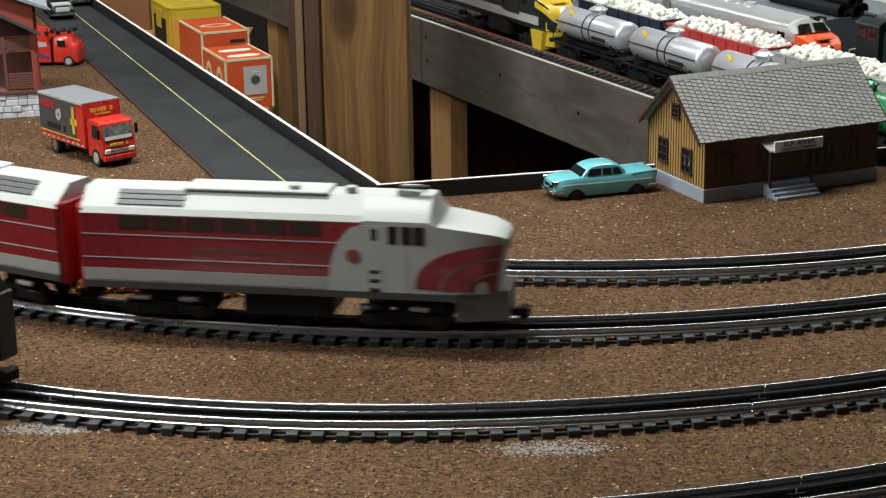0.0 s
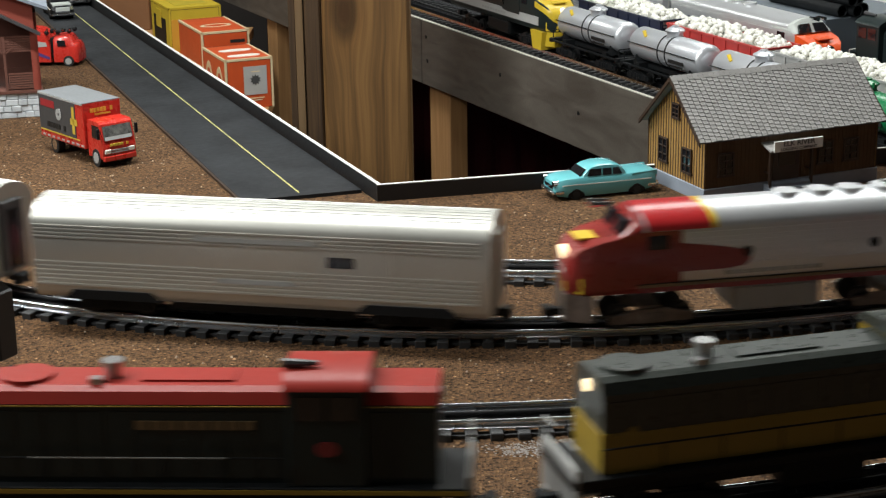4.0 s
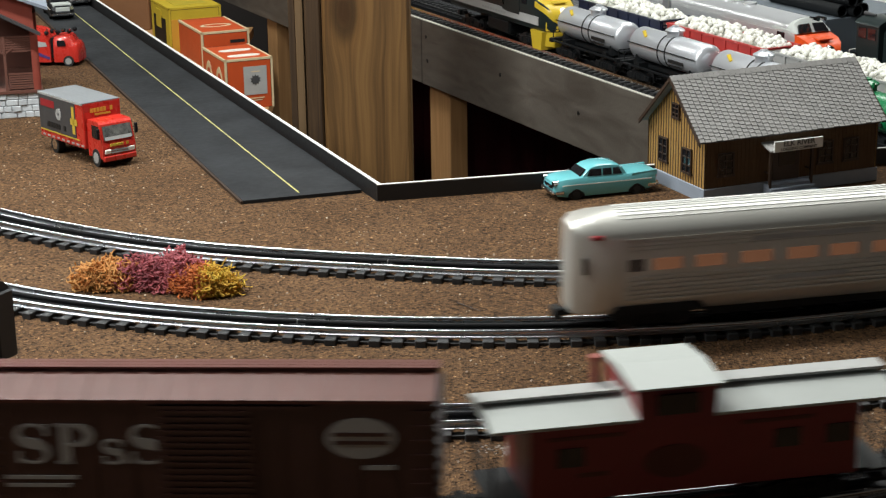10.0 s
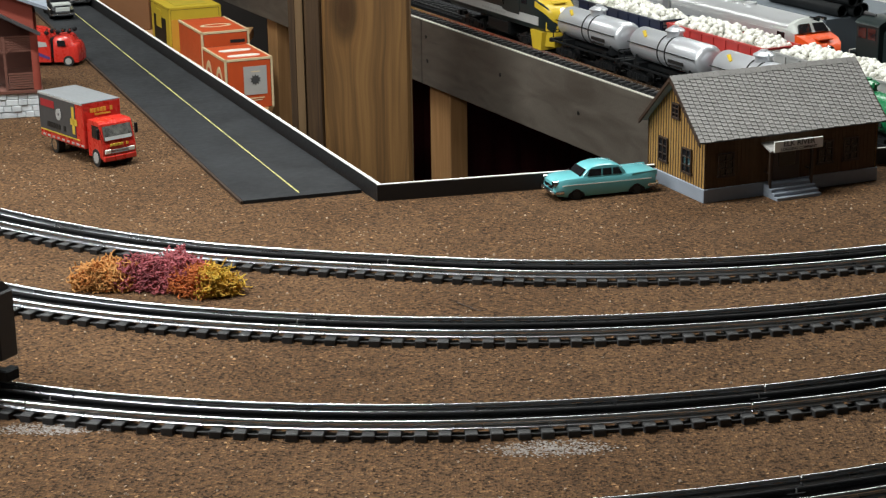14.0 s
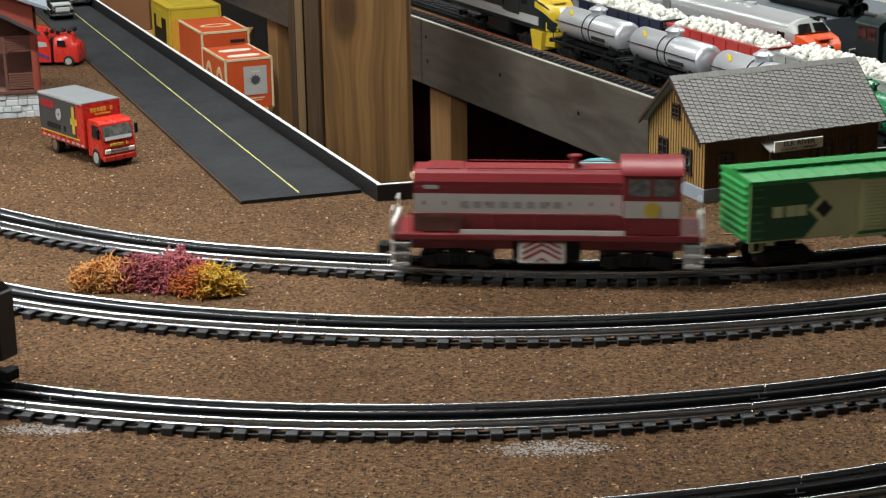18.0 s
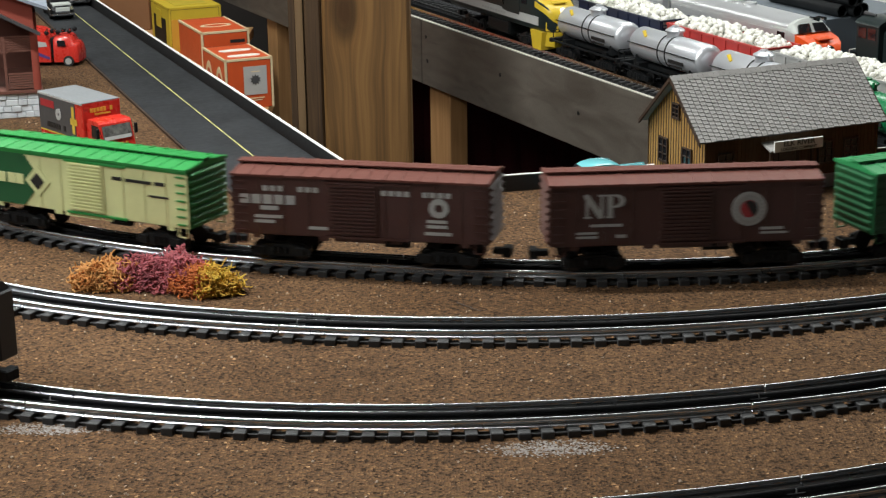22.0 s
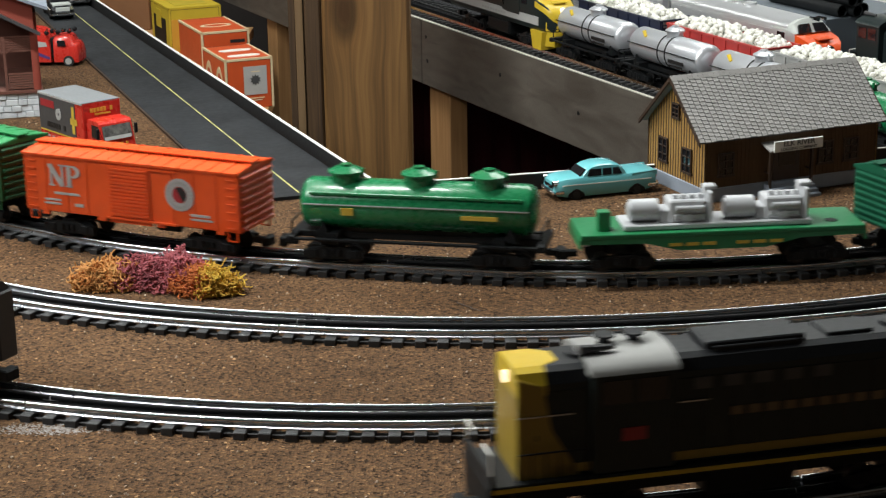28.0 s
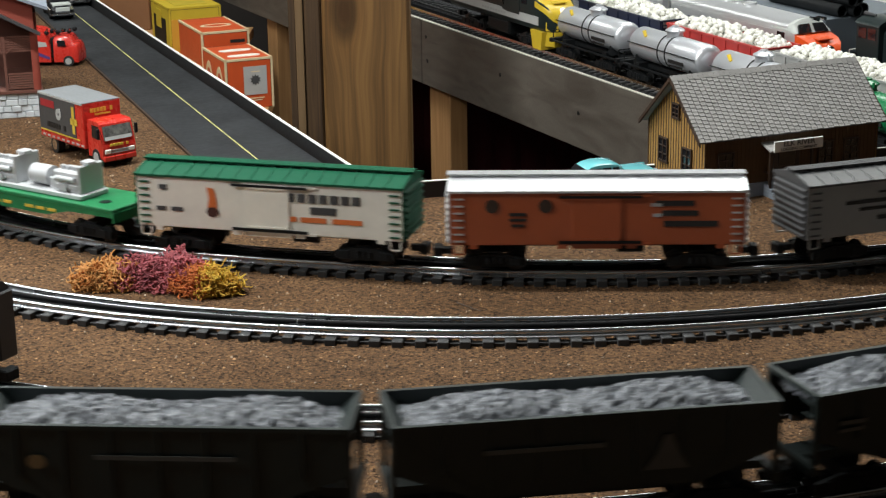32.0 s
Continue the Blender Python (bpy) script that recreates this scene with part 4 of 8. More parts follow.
def coal_hopper(name, label, L, body_m=HOPPERBLACK, load="coal", group="coal train on the front track", marks=None, h_top=0.080):
    car = thing(name, label, "hopper car", group)
    h, w = L / 2, 0.064
    z0, zt = 0.026, h_top
    bm = B()
    for s in (-1, 1):
        y = s * w / 2
        extrude(bm, [(-h, y, zt), (-h, y, 0.048), (-h * 0.55, y, z0), (h * 0.55, y, z0), (h, y, 0.048), (h, y, zt)], (0, -s * 0.0016, 0))
    for s in (-1, 1):
        extrude(bm, [(s * h, -w / 2, zt), (s * h, w / 2, zt), (s * h * 0.55, w / 2, z0), (s * h * 0.55, -w / 2, z0)], (-s * 0.0016, 0, 0))
    box(bm, -h * 0.55, h * 0.55, -w / 2, w / 2, z0, z0 + 0.002)
    box(bm, -h, h, -0.010, 0.010, 0.024, 0.030)
    part("hopper_body", bm, body_m, car)
    bm = B()
    for s in (-1, 1):
        box(bm, -h - 0.001, h + 0.001, s * w / 2 - 0.0018, s * w / 2 + 0.0018, zt - 0.002, zt + 0.0008)
        box(bm, s * h - 0.0018, s * h + 0.0018, -w / 2, w / 2, zt - 0.002, zt + 0.0008)
    part("top_rim", bm, body_m, car)
    for s in (-1, 1):
        bm = B()
        for i in range(9):
            x = -h + L * i / 8
            if abs(x) < h - 0.004:
                box(bm, x - 0.0013, x + 0.0013, s * w / 2 if s > 0 else s * w / 2 - 0.0018, s * w / 2 + 0.0018 if s > 0 else s * w / 2, 0.034 if abs(x) < h * 0.6 else 0.046, zt - 0.002)
        split("side_post", bm, body_m, car)
        bm = B()
        for yy in (-w / 2 + 0.003, w / 2 - 0.003):
            box(bm, s * h - 0.002, s * h + 0.002, yy - 0.0015, yy + 0.0015, 0.026, zt)
        box(bm, s * h - 0.003, s * h + 0.003, -w / 2, w / 2, 0.024, 0.030)
        for i in range(5):
            box(bm, s * (h + 0.001) - 0.0008, s * (h + 0.001) + 0.0008, -0.028, -0.016, 0.036 + i * 0.009, 0.0372 + i * 0.009)
        part("end_frame", bm, body_m, car)
        bogie(car, s * (h - 0.036))
        coupler(car, s * (h - 0.002), s)
    # the heaped load
    rng = random.Random(int(L * 10000) + len(label))
    bm = B()
    if load == "coal":
        nx, ny = 84, 24
        grid = []
        for i in range(nx + 1):
            row = []
            for j in range(ny + 1):
                x, y = -h + 0.003 + (L - 0.006) * i / nx, -w / 2 + 0.003 + (w - 0.006) * j / ny
                e = min(1, min(i, nx - i) / 12) * min(1, (0.25 + min(j, ny - j) / 7))
                hump = 0.0045 * math.sin(i / nx * 3.14159 * 2) ** 2
                z = zt - 0.0105 + e * (0.0085 + hump) + rng.uniform(-0.0020, 0.0022)
                row.append(bm.verts.new((x + rng.uniform(-0.0006, 0.0006), y + rng.uniform(-0.0006, 0.0006), z)))
            grid.append(row)
        for i in range(nx):
            for j in range(ny):
                bm.faces.new((grid[i][j], grid[i + 1][j], grid[i + 1][j + 1], grid[i][j + 1]))
        ld = part("load", bm, COAL, car, "heaped grey-black coal chips")
    else:
        box(bm, -h + 0.003, h - 0.003, -w / 2 + 0.003, w / 2 - 0.003, zt - 0.012, zt - 0.003)
        for i in range(330):
            x, y = rng.uniform(-h + 0.006, h - 0.006), rng.uniform(-w / 2 + 0.006, w / 2 - 0.006)
            e = min(1, (h - abs(x)) / 0.03) * min(1, (w / 2 - abs(y)) / 0.02)
            bmesh.ops.create_icosphere(bm, subdivisions=2, radius=rng.uniform(0.0034, 0.0046), matrix=Matrix.Translation((x, y, zt - 0.003 + 0.014 * e * rng.uniform(0.6, 1.0))))
        ld = part("load", bm, BALLS, car, "heap of small white balls", smooth=True)
    ld["kind"] = "stuff"
    if marks == "long":
        bars("lettering", [(-0.068, 0.030, 0.060, 0.0632), (-0.108, -0.088, 0.058, 0.061), (-0.108, -0.090, 0.053, 0.0555)], -w / 2 - 0.0020, COALMARK, car, "faint grey bars of lettering")
    elif marks == "tree":
        bars("lettering", [(-0.068, 0.010, 0.058, 0.061)], -w / 2 - 0.0020, COALMARK, car, "faint grey bars of lettering")
        bm = B()
        extrude(bm, [(0.036, -w / 2 - 0.0026, 0.040), (0.066, -w / 2 - 0.0026, 0.040), (0.060, -w / 2 - 0.0026, 0.050), (0.054, -w / 2 - 0.0026, 0.064), (0.050, -w / 2 - 0.0026, 0.064), (0.044, -w / 2 - 0.0026, 0.050)], (0, 0.0006, 0))
        part("emblem", bm, COALMARK, car, "grey plain emblem shape")
    elif marks == "dot":
        bars("lettering", [(-0.040, 0.050, 0.058, 0.061)], -w / 2 - 0.0020, COALMARK, car, "faint grey bars of lettering")
        disc("emblem", -0.078, 0.056, 0.006, -w / 2 - 0.0020, TANSTRIPE, car, "yellow oval emblem", sz=0.8)
    elif marks == "far":
        ring("emblem", 0.0, 0.056, 0.004, 0.009, -w / 2 - 0.0020, MARK_W, car, "pale round emblem")
        bars("lettering", [(-0.052, -0.030, 0.054, 0.062), (0.025, 0.055, 0.058, 0.062), (0.028, 0.055, 0.051, 0.055)], -w / 2 - 0.0020, MARK_W, car, "pale bars of lettering")
    return car


# ---- streamlined passenger cars ----
def coach_profile(w, z0, belt, eave, top):
    pts = [(-w / 2 + 0.004, z0), (-w / 2, z0 + 0.006), (-w / 2, eave)]
    for i in range(1, 9):
        a = 3.14159 * i / 18
        pts.append((-w / 2 * math.cos(a) if i < 9 else 0, eave + (top - eave) * math.sin(a)))
    pts.append((0, top))
    return pts + [(-y, z) for y, z in pts[-2::-1]]


def passenger_car(name, label, L, windows, dome=None, door_left=None, lit=True, round_left=False, baggage=False, material=ALU):
    car = thing(name, label, "passenger car", "streamliner on the middle track")
    h, w, z0, eave, top = L / 2, 0.066, 0.0175, 0.0835, 0.1035
    prof = coach_profile(w, z0, 0.05, eave, top)
    bm = B()
    if round_left:
        rings = []
        for x, k, dz in ((-h, 0.45, 0.010), (-h + 0.006, 0.68, 0.005), (-h + 0.018, 0.86, 0.002), (-h + 0.040, 1.0, 0.0), (h, 1.0, 0.0)):
            rings.append([(x, y * k, min(z, top - dz)) for y, z in prof])
        loft(bm, rings)
    else:
        prism(bm, prof, -h, h)
    body = part("body", bm, material, car, smooth=True)
    # roof ridges and side fluting
    bm = B()
    x0 = -h + (0.042 if round_left else 0.001)
    for i in range(5, 14):
        a = 3.14159 * i / 18
        y, z = -w / 2 * math.cos(a), eave + (top - eave) * math.sin(a)
        cyl(bm, (x0, y, z), (h - 0.001, y, z), 0.0006, 5)
    split("roof_ridge", bm, ALU_ROOF, body)
    for s in (-1, 1):
        bm = B()
        for z in [0.0290 + 0.0040 * i for i in range(6)]:
            box(bm, x0, h - 0.010, s * w / 2 - 0.0009, s * w / 2 + 0.0014, z, z + 0.0020)
        split("flute", bm, material, body)
        bm = B()
        for z in (0.0725, 0.0760, 0.0795, 0.0828):
            box(bm, x0, h - 0.010, s * w / 2 - 0.0009, s * w / 2 + 0.0013, z, z + 0.0015)
        split("flute", bm, material, body)
        for wx, ww, glow in windows:
            bm = B()
            box(bm, wx - ww / 2, wx + ww / 2, s * w / 2 - 0.0007, s * w / 2 + 0.0007, 0.0555, 0.0662, 0.0006)
            part("window", bm, WARM if (glow and lit) else COACHGLASS, car, "warmly lit window" if (glow and lit) else "dark window")
        if door_left is not None:
            bm = B()
            box(bm, door_left - 0.010, door_left + 0.010, s * w / 2 - 0.0006, s * w / 2 + 0.0013, 0.0235, 0.0790, 0.0006)
            d = part("vestibule_door", bm, material, car)
            bm = B()
            box(bm, door_left - 0.006, door_left + 0.006, s * w / 2 - 0.0009, s * w / 2 + 0.0017, 0.0570, 0.0740)
            part("door_window", bm, GLASS, d)
        bm = B()
        box(bm, -0.035, 0.035, s * (w / 2) - 0.0012, s * (w / 2) + 0.0017, 0.0385, 0.0425)
        box(bm, -0.055, 0.055, s * (w / 2) - 0.0012, s * (w / 2) + 0.0017, 0.0755, 0.0795)
        split("name_plate", bm, LTGREY, car, "plain grey name plate")
    if baggage:
        for s in (-1, 1):
            bm = B()
            box(bm, 0.052, 0.120, s * w / 2 - 0.0005, s * w / 2 + 0.0022, 0.0375, 0.0760, 0.0006)
            d = part("baggage_door", bm, material, car)
            bm = B()
            box(bm, 0.064, 0.088, s * w / 2 - 0.0009, s * w / 2 + 0.0028, 0.0570, 0.0665)
            part("door_window", bm, GLASS, d)
    # ends with vestibule opening and diaphragm
    for s in (-1, 1):
        if round_left and s < 0:
            bm = B()
            box(bm, -h + 0.014, -h + 0.024, -0.030, -0.024, 0.084, 0.088, 0.001)
            part("marker_lamp", bm, MARK_R, car, "red marker lamp")
            bm = B()
            for k in range(5):
                yy = -0.024 + 0.012 * k
                box(bm, -h + 0.001 + abs(yy) * 0.25, -h + 0.004 + abs(yy) * 0.25, yy - 0.0042, yy + 0.0042, 0.0545, 0.0680)
            split("rear_window", bm, GLASS, car)
        else:
            bm = B()
            box(bm, s * h - 0.001, s * h + 0.004, -0.014, 0.014, 0.022, 0.088, 0.001)
            dph = part("diaphragm", bm, ALU if baggage else DKGREY, car)
            bm = B()
            box(bm, s * h - 0.002, s * h + 0.0048, -0.007, 0.007, 0.026, 0.080)
            part("end_door", bm, LTGREY if baggage else GLASS, dph)
            bm = B()
            cyl(bm, (s * (h + 0.0018), -0.022, 0.020), (s * (h + 0.0018), -0.022, 0.085), 0.0009, 6)
            cyl(bm, (s * (h + 0.0018), 0.022, 0.020), (s * (h + 0.0018), 0.022, 0.085), 0.0009, 6)
            split("grab_iron", bm, ALU, car)
        coupler(car, s * (h - 0.006), s)
        bogie(car, s * (h - 0.072), 0.050)
        bm = B()
        for yy in (-1, 1):
            extrude(bm, [(s * (h - 0.072) - 0.045, yy * (w / 2 + 0.0003) - 0.0008, 0.0172), (s * (h - 0.072) + 0.045, yy * (w / 2 + 0.0003) - 0.0008, 0.0172), (s * (h - 0.072) + 0.036, yy * (w / 2 + 0.0003) - 0.0008, 0.0255), (s * (h - 0.072) - 0.036, yy * (w / 2 + 0.0003) - 0.0008, 0.0255)], (0, 0.0016, 0))
        split("bogie_cutout", bm, BLACK, car, "dark opening over the bogie")
    bm = B()
    box(bm, -h + 0.12, h - 0.12, -0.022, 0.022, 0.006, 0.018, 0.002)
    part("underfloor_gear", bm, BLACK, car)
    if dome:
        a, b2 = dome
        bm = B()
        pr = [(-0.0265, 0.098), (-0.0252, 0.1105), (-0.0225, 0.1135), (-0.0165, 0.1160), (-0.008, 0.1172), (0.008, 0.1172), (0.0165, 0.1160), (0.0225, 0.1135), (0.0252, 0.1105), (0.0265, 0.098)]
        rings = [[(a - 0.014, y, 0.100 + (z - 0.098) * 0.1) for y, z in pr], [(a, y, z) for y, z in pr], [(b2, y, z) for y, z in pr], [(b2 + 0.014, y, 0.100 + (z - 0.098) * 0.1) for y, z in pr]]
        loft(bm, rings)
        d = part("dome", bm, ALU_ROOF, car, "raised glazed dome", smooth=True)
        n = 6
        for i in range(n):
            xa, xb = a + (b2 - a) * i / n + 0.0025, a + (b2 - a) * (i + 1) / n - 0.0025
            for s in (-1, 1):
                bm = B()
                extrude(bm, [(xa, s * 0.0268, 0.1010), (xb, s * 0.0268, 0.1010), (xb, s * 0.0259, 0.1098), (xa, s * 0.0259, 0.1098)], (0, s * -0.001, 0))
                part("dome_window", bm, DOMEGLASS, d, "pale grey dome window")
    return car


# ---- locomotives (nose towards +x before turning) ----
def loco_bogies(car, xs, wheelbase, material=BLACK, r=0.0098):
    for x in xs:
        bogie(car, x, wheelbase, material, r)


def shark_loco(name, label, L, m_turn):
    """sharp-nosed streamlined diesel: maroon sides, white roof and nose; m_turn 1 with the nose to +x, -1 to -x"""
    car = thing(name, label, "locomotive", "streamliner on the middle track")
    h, w, z0, eave, top = L / 2, 0.066, 0.0375, 0.1020, 0.1165
    t = m_turn
    nose = 0.046
    hb = h - nose - 0.018      # body ends at the windscreen
    prof = [(-w / 2, z0), (-w / 2, eave - 0.004), (-w / 2 + 0.004, eave + 0.001), (-0.012, top), (0.012, top), (w / 2 - 0.004, eave + 0.001), (w / 2, eave - 0.004), (w / 2, z0)]
    bm = B()
    loft(bm, [[(t * x, y, min(z, eave - 0.0035)) for y, z in prof] for x in (-h, hb)])
    part("body", bm, MAROON, car, "maroon side panels")
    bm = B()
    up = [(y, z) for y, z in prof if z > z0 + 0.001]
    loft(bm, [[(t * x, y * 1.004, z + 0.0004) for y, z in up] for x in (-h, hb)])
    roof = part("roof", bm, WHITELOCO, car, "white roof")
    bm = B()
    x0, x1 = sorted((-t * (h - 0.032), -t * (h - 0.092)))
    for sy in (-1, 1):
        for k in range(3):
            f0, f1 = 0.12 + 0.27 * k, 0.32 + 0.27 * k
            ya, za = w / 2 - 0.004 + (0.012 - w / 2 + 0.004) * f0, eave + 0.001 + (top - eave - 0.001) * f0
            yb, zb = w / 2 - 0.004 + (0.012 - w / 2 + 0.004) * f1, eave + 0.001 + (top - eave - 0.001) * f1
            extrude(bm, [(x0, sy * ya, za + 0.0004), (x1, sy * ya, za + 0.0004), (x1, sy * yb, zb + 0.0004), (x0, sy * yb, zb + 0.0004)], (0, sy * 0.0006, 0.0012))
    split("roof_louvre", bm, DKGREY, roof, "dark roof louvre")
    bm = B()
    box(bm, min(-t * (h - 0.09), t * (hb - 0.09)), max(-t * (h - 0.09), t * (hb - 0.09)), -0.016, 0.016, top, top + 0.0025, 0.0008)
    part("roof_walk", bm, WHITELOCO, roof)
    bm = B()
    for x in (0.0, 0.05):
        cyl(bm, (t * x, -0.006, top), (t * x, -0.006, top + 0.006), 0.005, 12)
    box(bm, t * (hb - 0.022) - 0.009, t * (hb - 0.022) + 0.009, -0.012, 0.012, top, top + 0.005, 0.001)
    split("vent", bm, LTGREY, roof)
    bm = B()
    cyl(bm, (t * (hb - 0.030), -0.010, top + 0.007), (t * (hb - 0.004), -0.010, top + 0.007), 0.0022, 8, 0.0036)
    cyl(bm, (t * (hb - 0.026), -0.010, top), (t * (hb - 0.026), -0.010, top + 0.006), 0.001, 6)
    part("air_horn", bm, CHROME, roof)
    # cab and nose in white
    cabp = [(-w / 2 - 0.0004, z0), (-w / 2 - 0.0004, eave - 0.002), (-w / 2 + 0.006, eave + 0.004), (-0.013, top + 0.0004), (0.013, top + 0.0004), (w / 2 - 0.006, eave + 0.004), (w / 2 + 0.0004, eave - 0.002), (w / 2 + 0.0004, z0)]
    bm = B()
    rings = [[(t * (x - lean * (lim - min(z, lim))), y * k, min(z, lim)) for y, z in cabp] for x, k, lim, lean in
             ((hb - 0.058, 1.002, top, 0), (hb, 1.0, top, 0), (hb + 0.007, 0.985, 0.0965, 0), (hb + 0.022, 0.95, 0.0945, 0), (hb + 0.048, 0.84, 0.0905, 0.05), (h - 0.003, 0.66, 0.0865, 0.16), (h, 0.52, 0.0835, 0.18))]
    loft(bm, rings)
    part("nose", bm, WHITELOCO, car, "white cab and pointed nose", smooth=True)
    def nose_y(x, z):
        pts = ((hb - 0.06, 1.0), (hb, 1.0), (hb + 0.007, 0.985), (hb + 0.022, 0.95), (hb + 0.048, 0.84), (h - 0.003, 0.66), (h, 0.52))
        for (xa, ka), (xb, kb) in zip(pts, pts[1:]):
            if x <= xb:
                return (w / 2) * (ka + (kb - ka) * max(0, (x - xa) / (xb - xa)))
        return w / 2 * 0.52

    for k, (ra, rb) in enumerate(((0.0, 0.38), (0.42, 0.68), (0.72, 1.0))):
        for s in (-1, 1):
            bm = B()
            n = 12
            vs = []
            for i in range(n + 1):
                a_ = 1.5708 * i / n
                row = []
                for r_ in (ra, rb):
                    x, z = h - 0.003 - 0.074 * r_ * math.cos(a_), z0 + 0.0005 + 0.0385 * r_ * math.sin(a_) ** 0.8 + 0.004 * r_
                    yy = nose_y(x, z) + 0.0012
                    lean = 0.14 * max(0.0, (x - hb - 0.03) / (h - hb - 0.03))
                    x2 = x - lean * (0.0855 - z) + 0.0006
                    row += [bm.verts.new((t * x2, s * yy, z)), bm.verts.new((t * x2, s * (yy - 0.002), z))]
                vs.append(row)
            for p, q in zip(vs, vs[1:]):
                bm.faces.new((p[0], p[2], q[2], q[0]))
                bm.faces.new((p[1], q[1], q[3], p[3]))
                bm.faces.new((p[0], q[0], q[1], p[1]))
                bm.faces.new((p[2], p[3], q[3], q[2]))
            bmesh.ops.remove_doubles(bm, verts=bm.verts[:], dist=0.00001)
            part("nose_panel", bm, MAROON, car, "maroon swept nose panel")
    bm = B()
    for s in (-1, 1):
        n = 10
        cx, cz = hb - 0.018, 0.0385
        pts = [(hb - 0.019, eave - 0.006), (hb - 0.019, z0)] + [(hb - 0.058 - 0.030 * math.cos(1.5708 * i / n), z0 + (eave - 0.006 - z0) * math.sin(1.5708 * i / n)) for i in range(n + 1)]
        extrude(bm, [(t * x, s * (w / 2 + 0.0008), z) for x, z in pts], (0, -s * 0.0012, 0))
    split("cab_flash", bm, WHITELOCO, car, "white curved cab side")
    for s in (-1, 1):
        bm = B()
        for xa, xb in ((hb - 0.035, hb - 0.027), (hb - 0.024, hb - 0.015), (hb - 0.013, hb - 0.004)):
            box(bm, min(t * xa, t * xb), max(t * xa, t * xb), s * w / 2 - 0.0012, s * w / 2 + 0.0014, 0.0805, 0.096)
        split("cab_window", bm, GLASS, car)
        bm = B()
        box(bm, min(t * (hb - 0.040), t * (hb - 0.054)), max(t * (hb - 0.040), t * (hb - 0.054)), s * w / 2 - 0.0010, s * w / 2 + 0.0014, z0 + 0.001, 0.096, 0.0005)
        d = part("cab_door", bm, WHITELOCO, car)
        bm = B()
        box(bm, min(t * (hb - 0.044), t * (hb - 0.050)), max(t * (hb - 0.044), t * (hb - 0.050)), s * w / 2 - 0.0010, s * w / 2 + 0.0019, 0.083, 0.093)
        part("door_window", bm, GLASS, d)
        bm = B()
        for k in range(5):
            box(bm, min(t * (hb - 0.042), t * (hb - 0.052)), max(t * (hb - 0.042), t * (hb - 0.052)), s * w / 2 - 0.0010, s * w / 2 + 0.0022, z0 - 0.016 + 0.008 * k, z0 - 0.0125 + 0.008 * k)
        split("door_step", bm, BLACK, car)
        # dark grilles high on the side
        bm = B()
        xa, xb = -h + 0.032, hb - 0.092
        n = 6
        for i in range(n):
            p, q = xa + (xb - xa) * i / n + 0.002, xa + (xb - xa) * (i + 1) / n - 0.002
            box(bm, min(t * p, t * q), max(t * p, t * q), s * w / 2 - 0.0008, s * w / 2 + 0.0008, 0.0855, 0.0975)
        split("side_grille", bm, DKBROWN, car, "dark side grille")
        bars("lettering", [(-0.085 + i * 0.010, -0.0775 + i * 0.010, 0.066, 0.070) for i in range(13)], s * w / 2 if s < 0 else w / 2, SHEDBROWN, car, "faint bars of lettering")
        bm = B()
        box(bm, min(-t * h, t * (hb - 0.088)), max(-t * h, t * (hb - 0.088)), s * w / 2 - 0.0009, s * w / 2 + 0.0009, z0, z0 + 0.0115)
        part("sill_stripe", bm, LTGREY, car, "pale grey sill stripe")
        bm = B()
        box(bm, min(-t * h, t * (hb - 0.088)), max(-t * h, t * (hb - 0.088)), s * w / 2 - 0.0009, s * w / 2 + 0.0013, z0 - 0.0004, z0 + 0.0016)
        part("white_line", bm, WHITELOCO, car, "thin white line")
        for zl in (0.0585, 0.0795):
            bm = B()
            box(bm, min(-t * (h - 0.001), t * (hb - 0.070)), max(-t * (h - 0.001), t * (hb - 0.070)), s * w / 2 - 0.0009, s * w / 2 + 0.0011, zl, zl + 0.0007)
            part("white_line", bm, WHITELOCO, car, "thin white line")
        disc("emblem", t * (hb - 0.066), 0.069, 0.006, s * w / 2 - 0.0014 if s < 0 else w / 2 + 0.0012, SHEDRED, car, "small red emblem")
        bm = B()
        box(bm, min(-t * h, t * (h - 0.04)), max(-t * h, t * (h - 0.04)), s * w / 2 - 0.0012, s * w / 2 + 0.0004, z0 - 0.006, z0)
        part("side_skirt", bm, DKGREY, car, "dark grey skirt")
    bm = B()
    extrude(bm, [(t * (h - 0.042), -0.030, 0.012), (t * (h + 0.002), -0.018, 0.012), (t * (h + 0.002), 0.018, 0.012), (t * (h - 0.042), 0.030, 0.012)], (0, 0, 0.0265))
    part("pilot", bm, PILOTGREY, car, "dull grey-green pilot skirt")
    bm = B()
    box(bm, min(-t * h, -t * (h - 0.002)), max(-t * h, -t * (h - 0.002)), -w / 2 + 0.001, w / 2 - 0.001, z0 - 0.008, eave, 0.0006)
    box(bm, min(-t * h, -t * (h + 0.0040)), max(-t * h, -t * (h + 0.0040)), -0.031, 0.031, z0 - 0.010, eave + 0.003, 0.003)
    part("rear_wall", bm, REDLOCO, car, "bright red rear wall")
    bm = B()
    cyl(bm, (t * (h - 0.004), 0, 0.076), (t * (h + 0.0005), 0, 0.076), 0.005, 14)
    part("headlight", bm, LTGREY, car, "unlit headlight")
    bm = B()
    box(bm, -0.045, 0.035, -0.026, 0.026, 0.008, 0.034, 0.003)
    part("fuel_tank", bm, BLACK, car)
    bm = B()
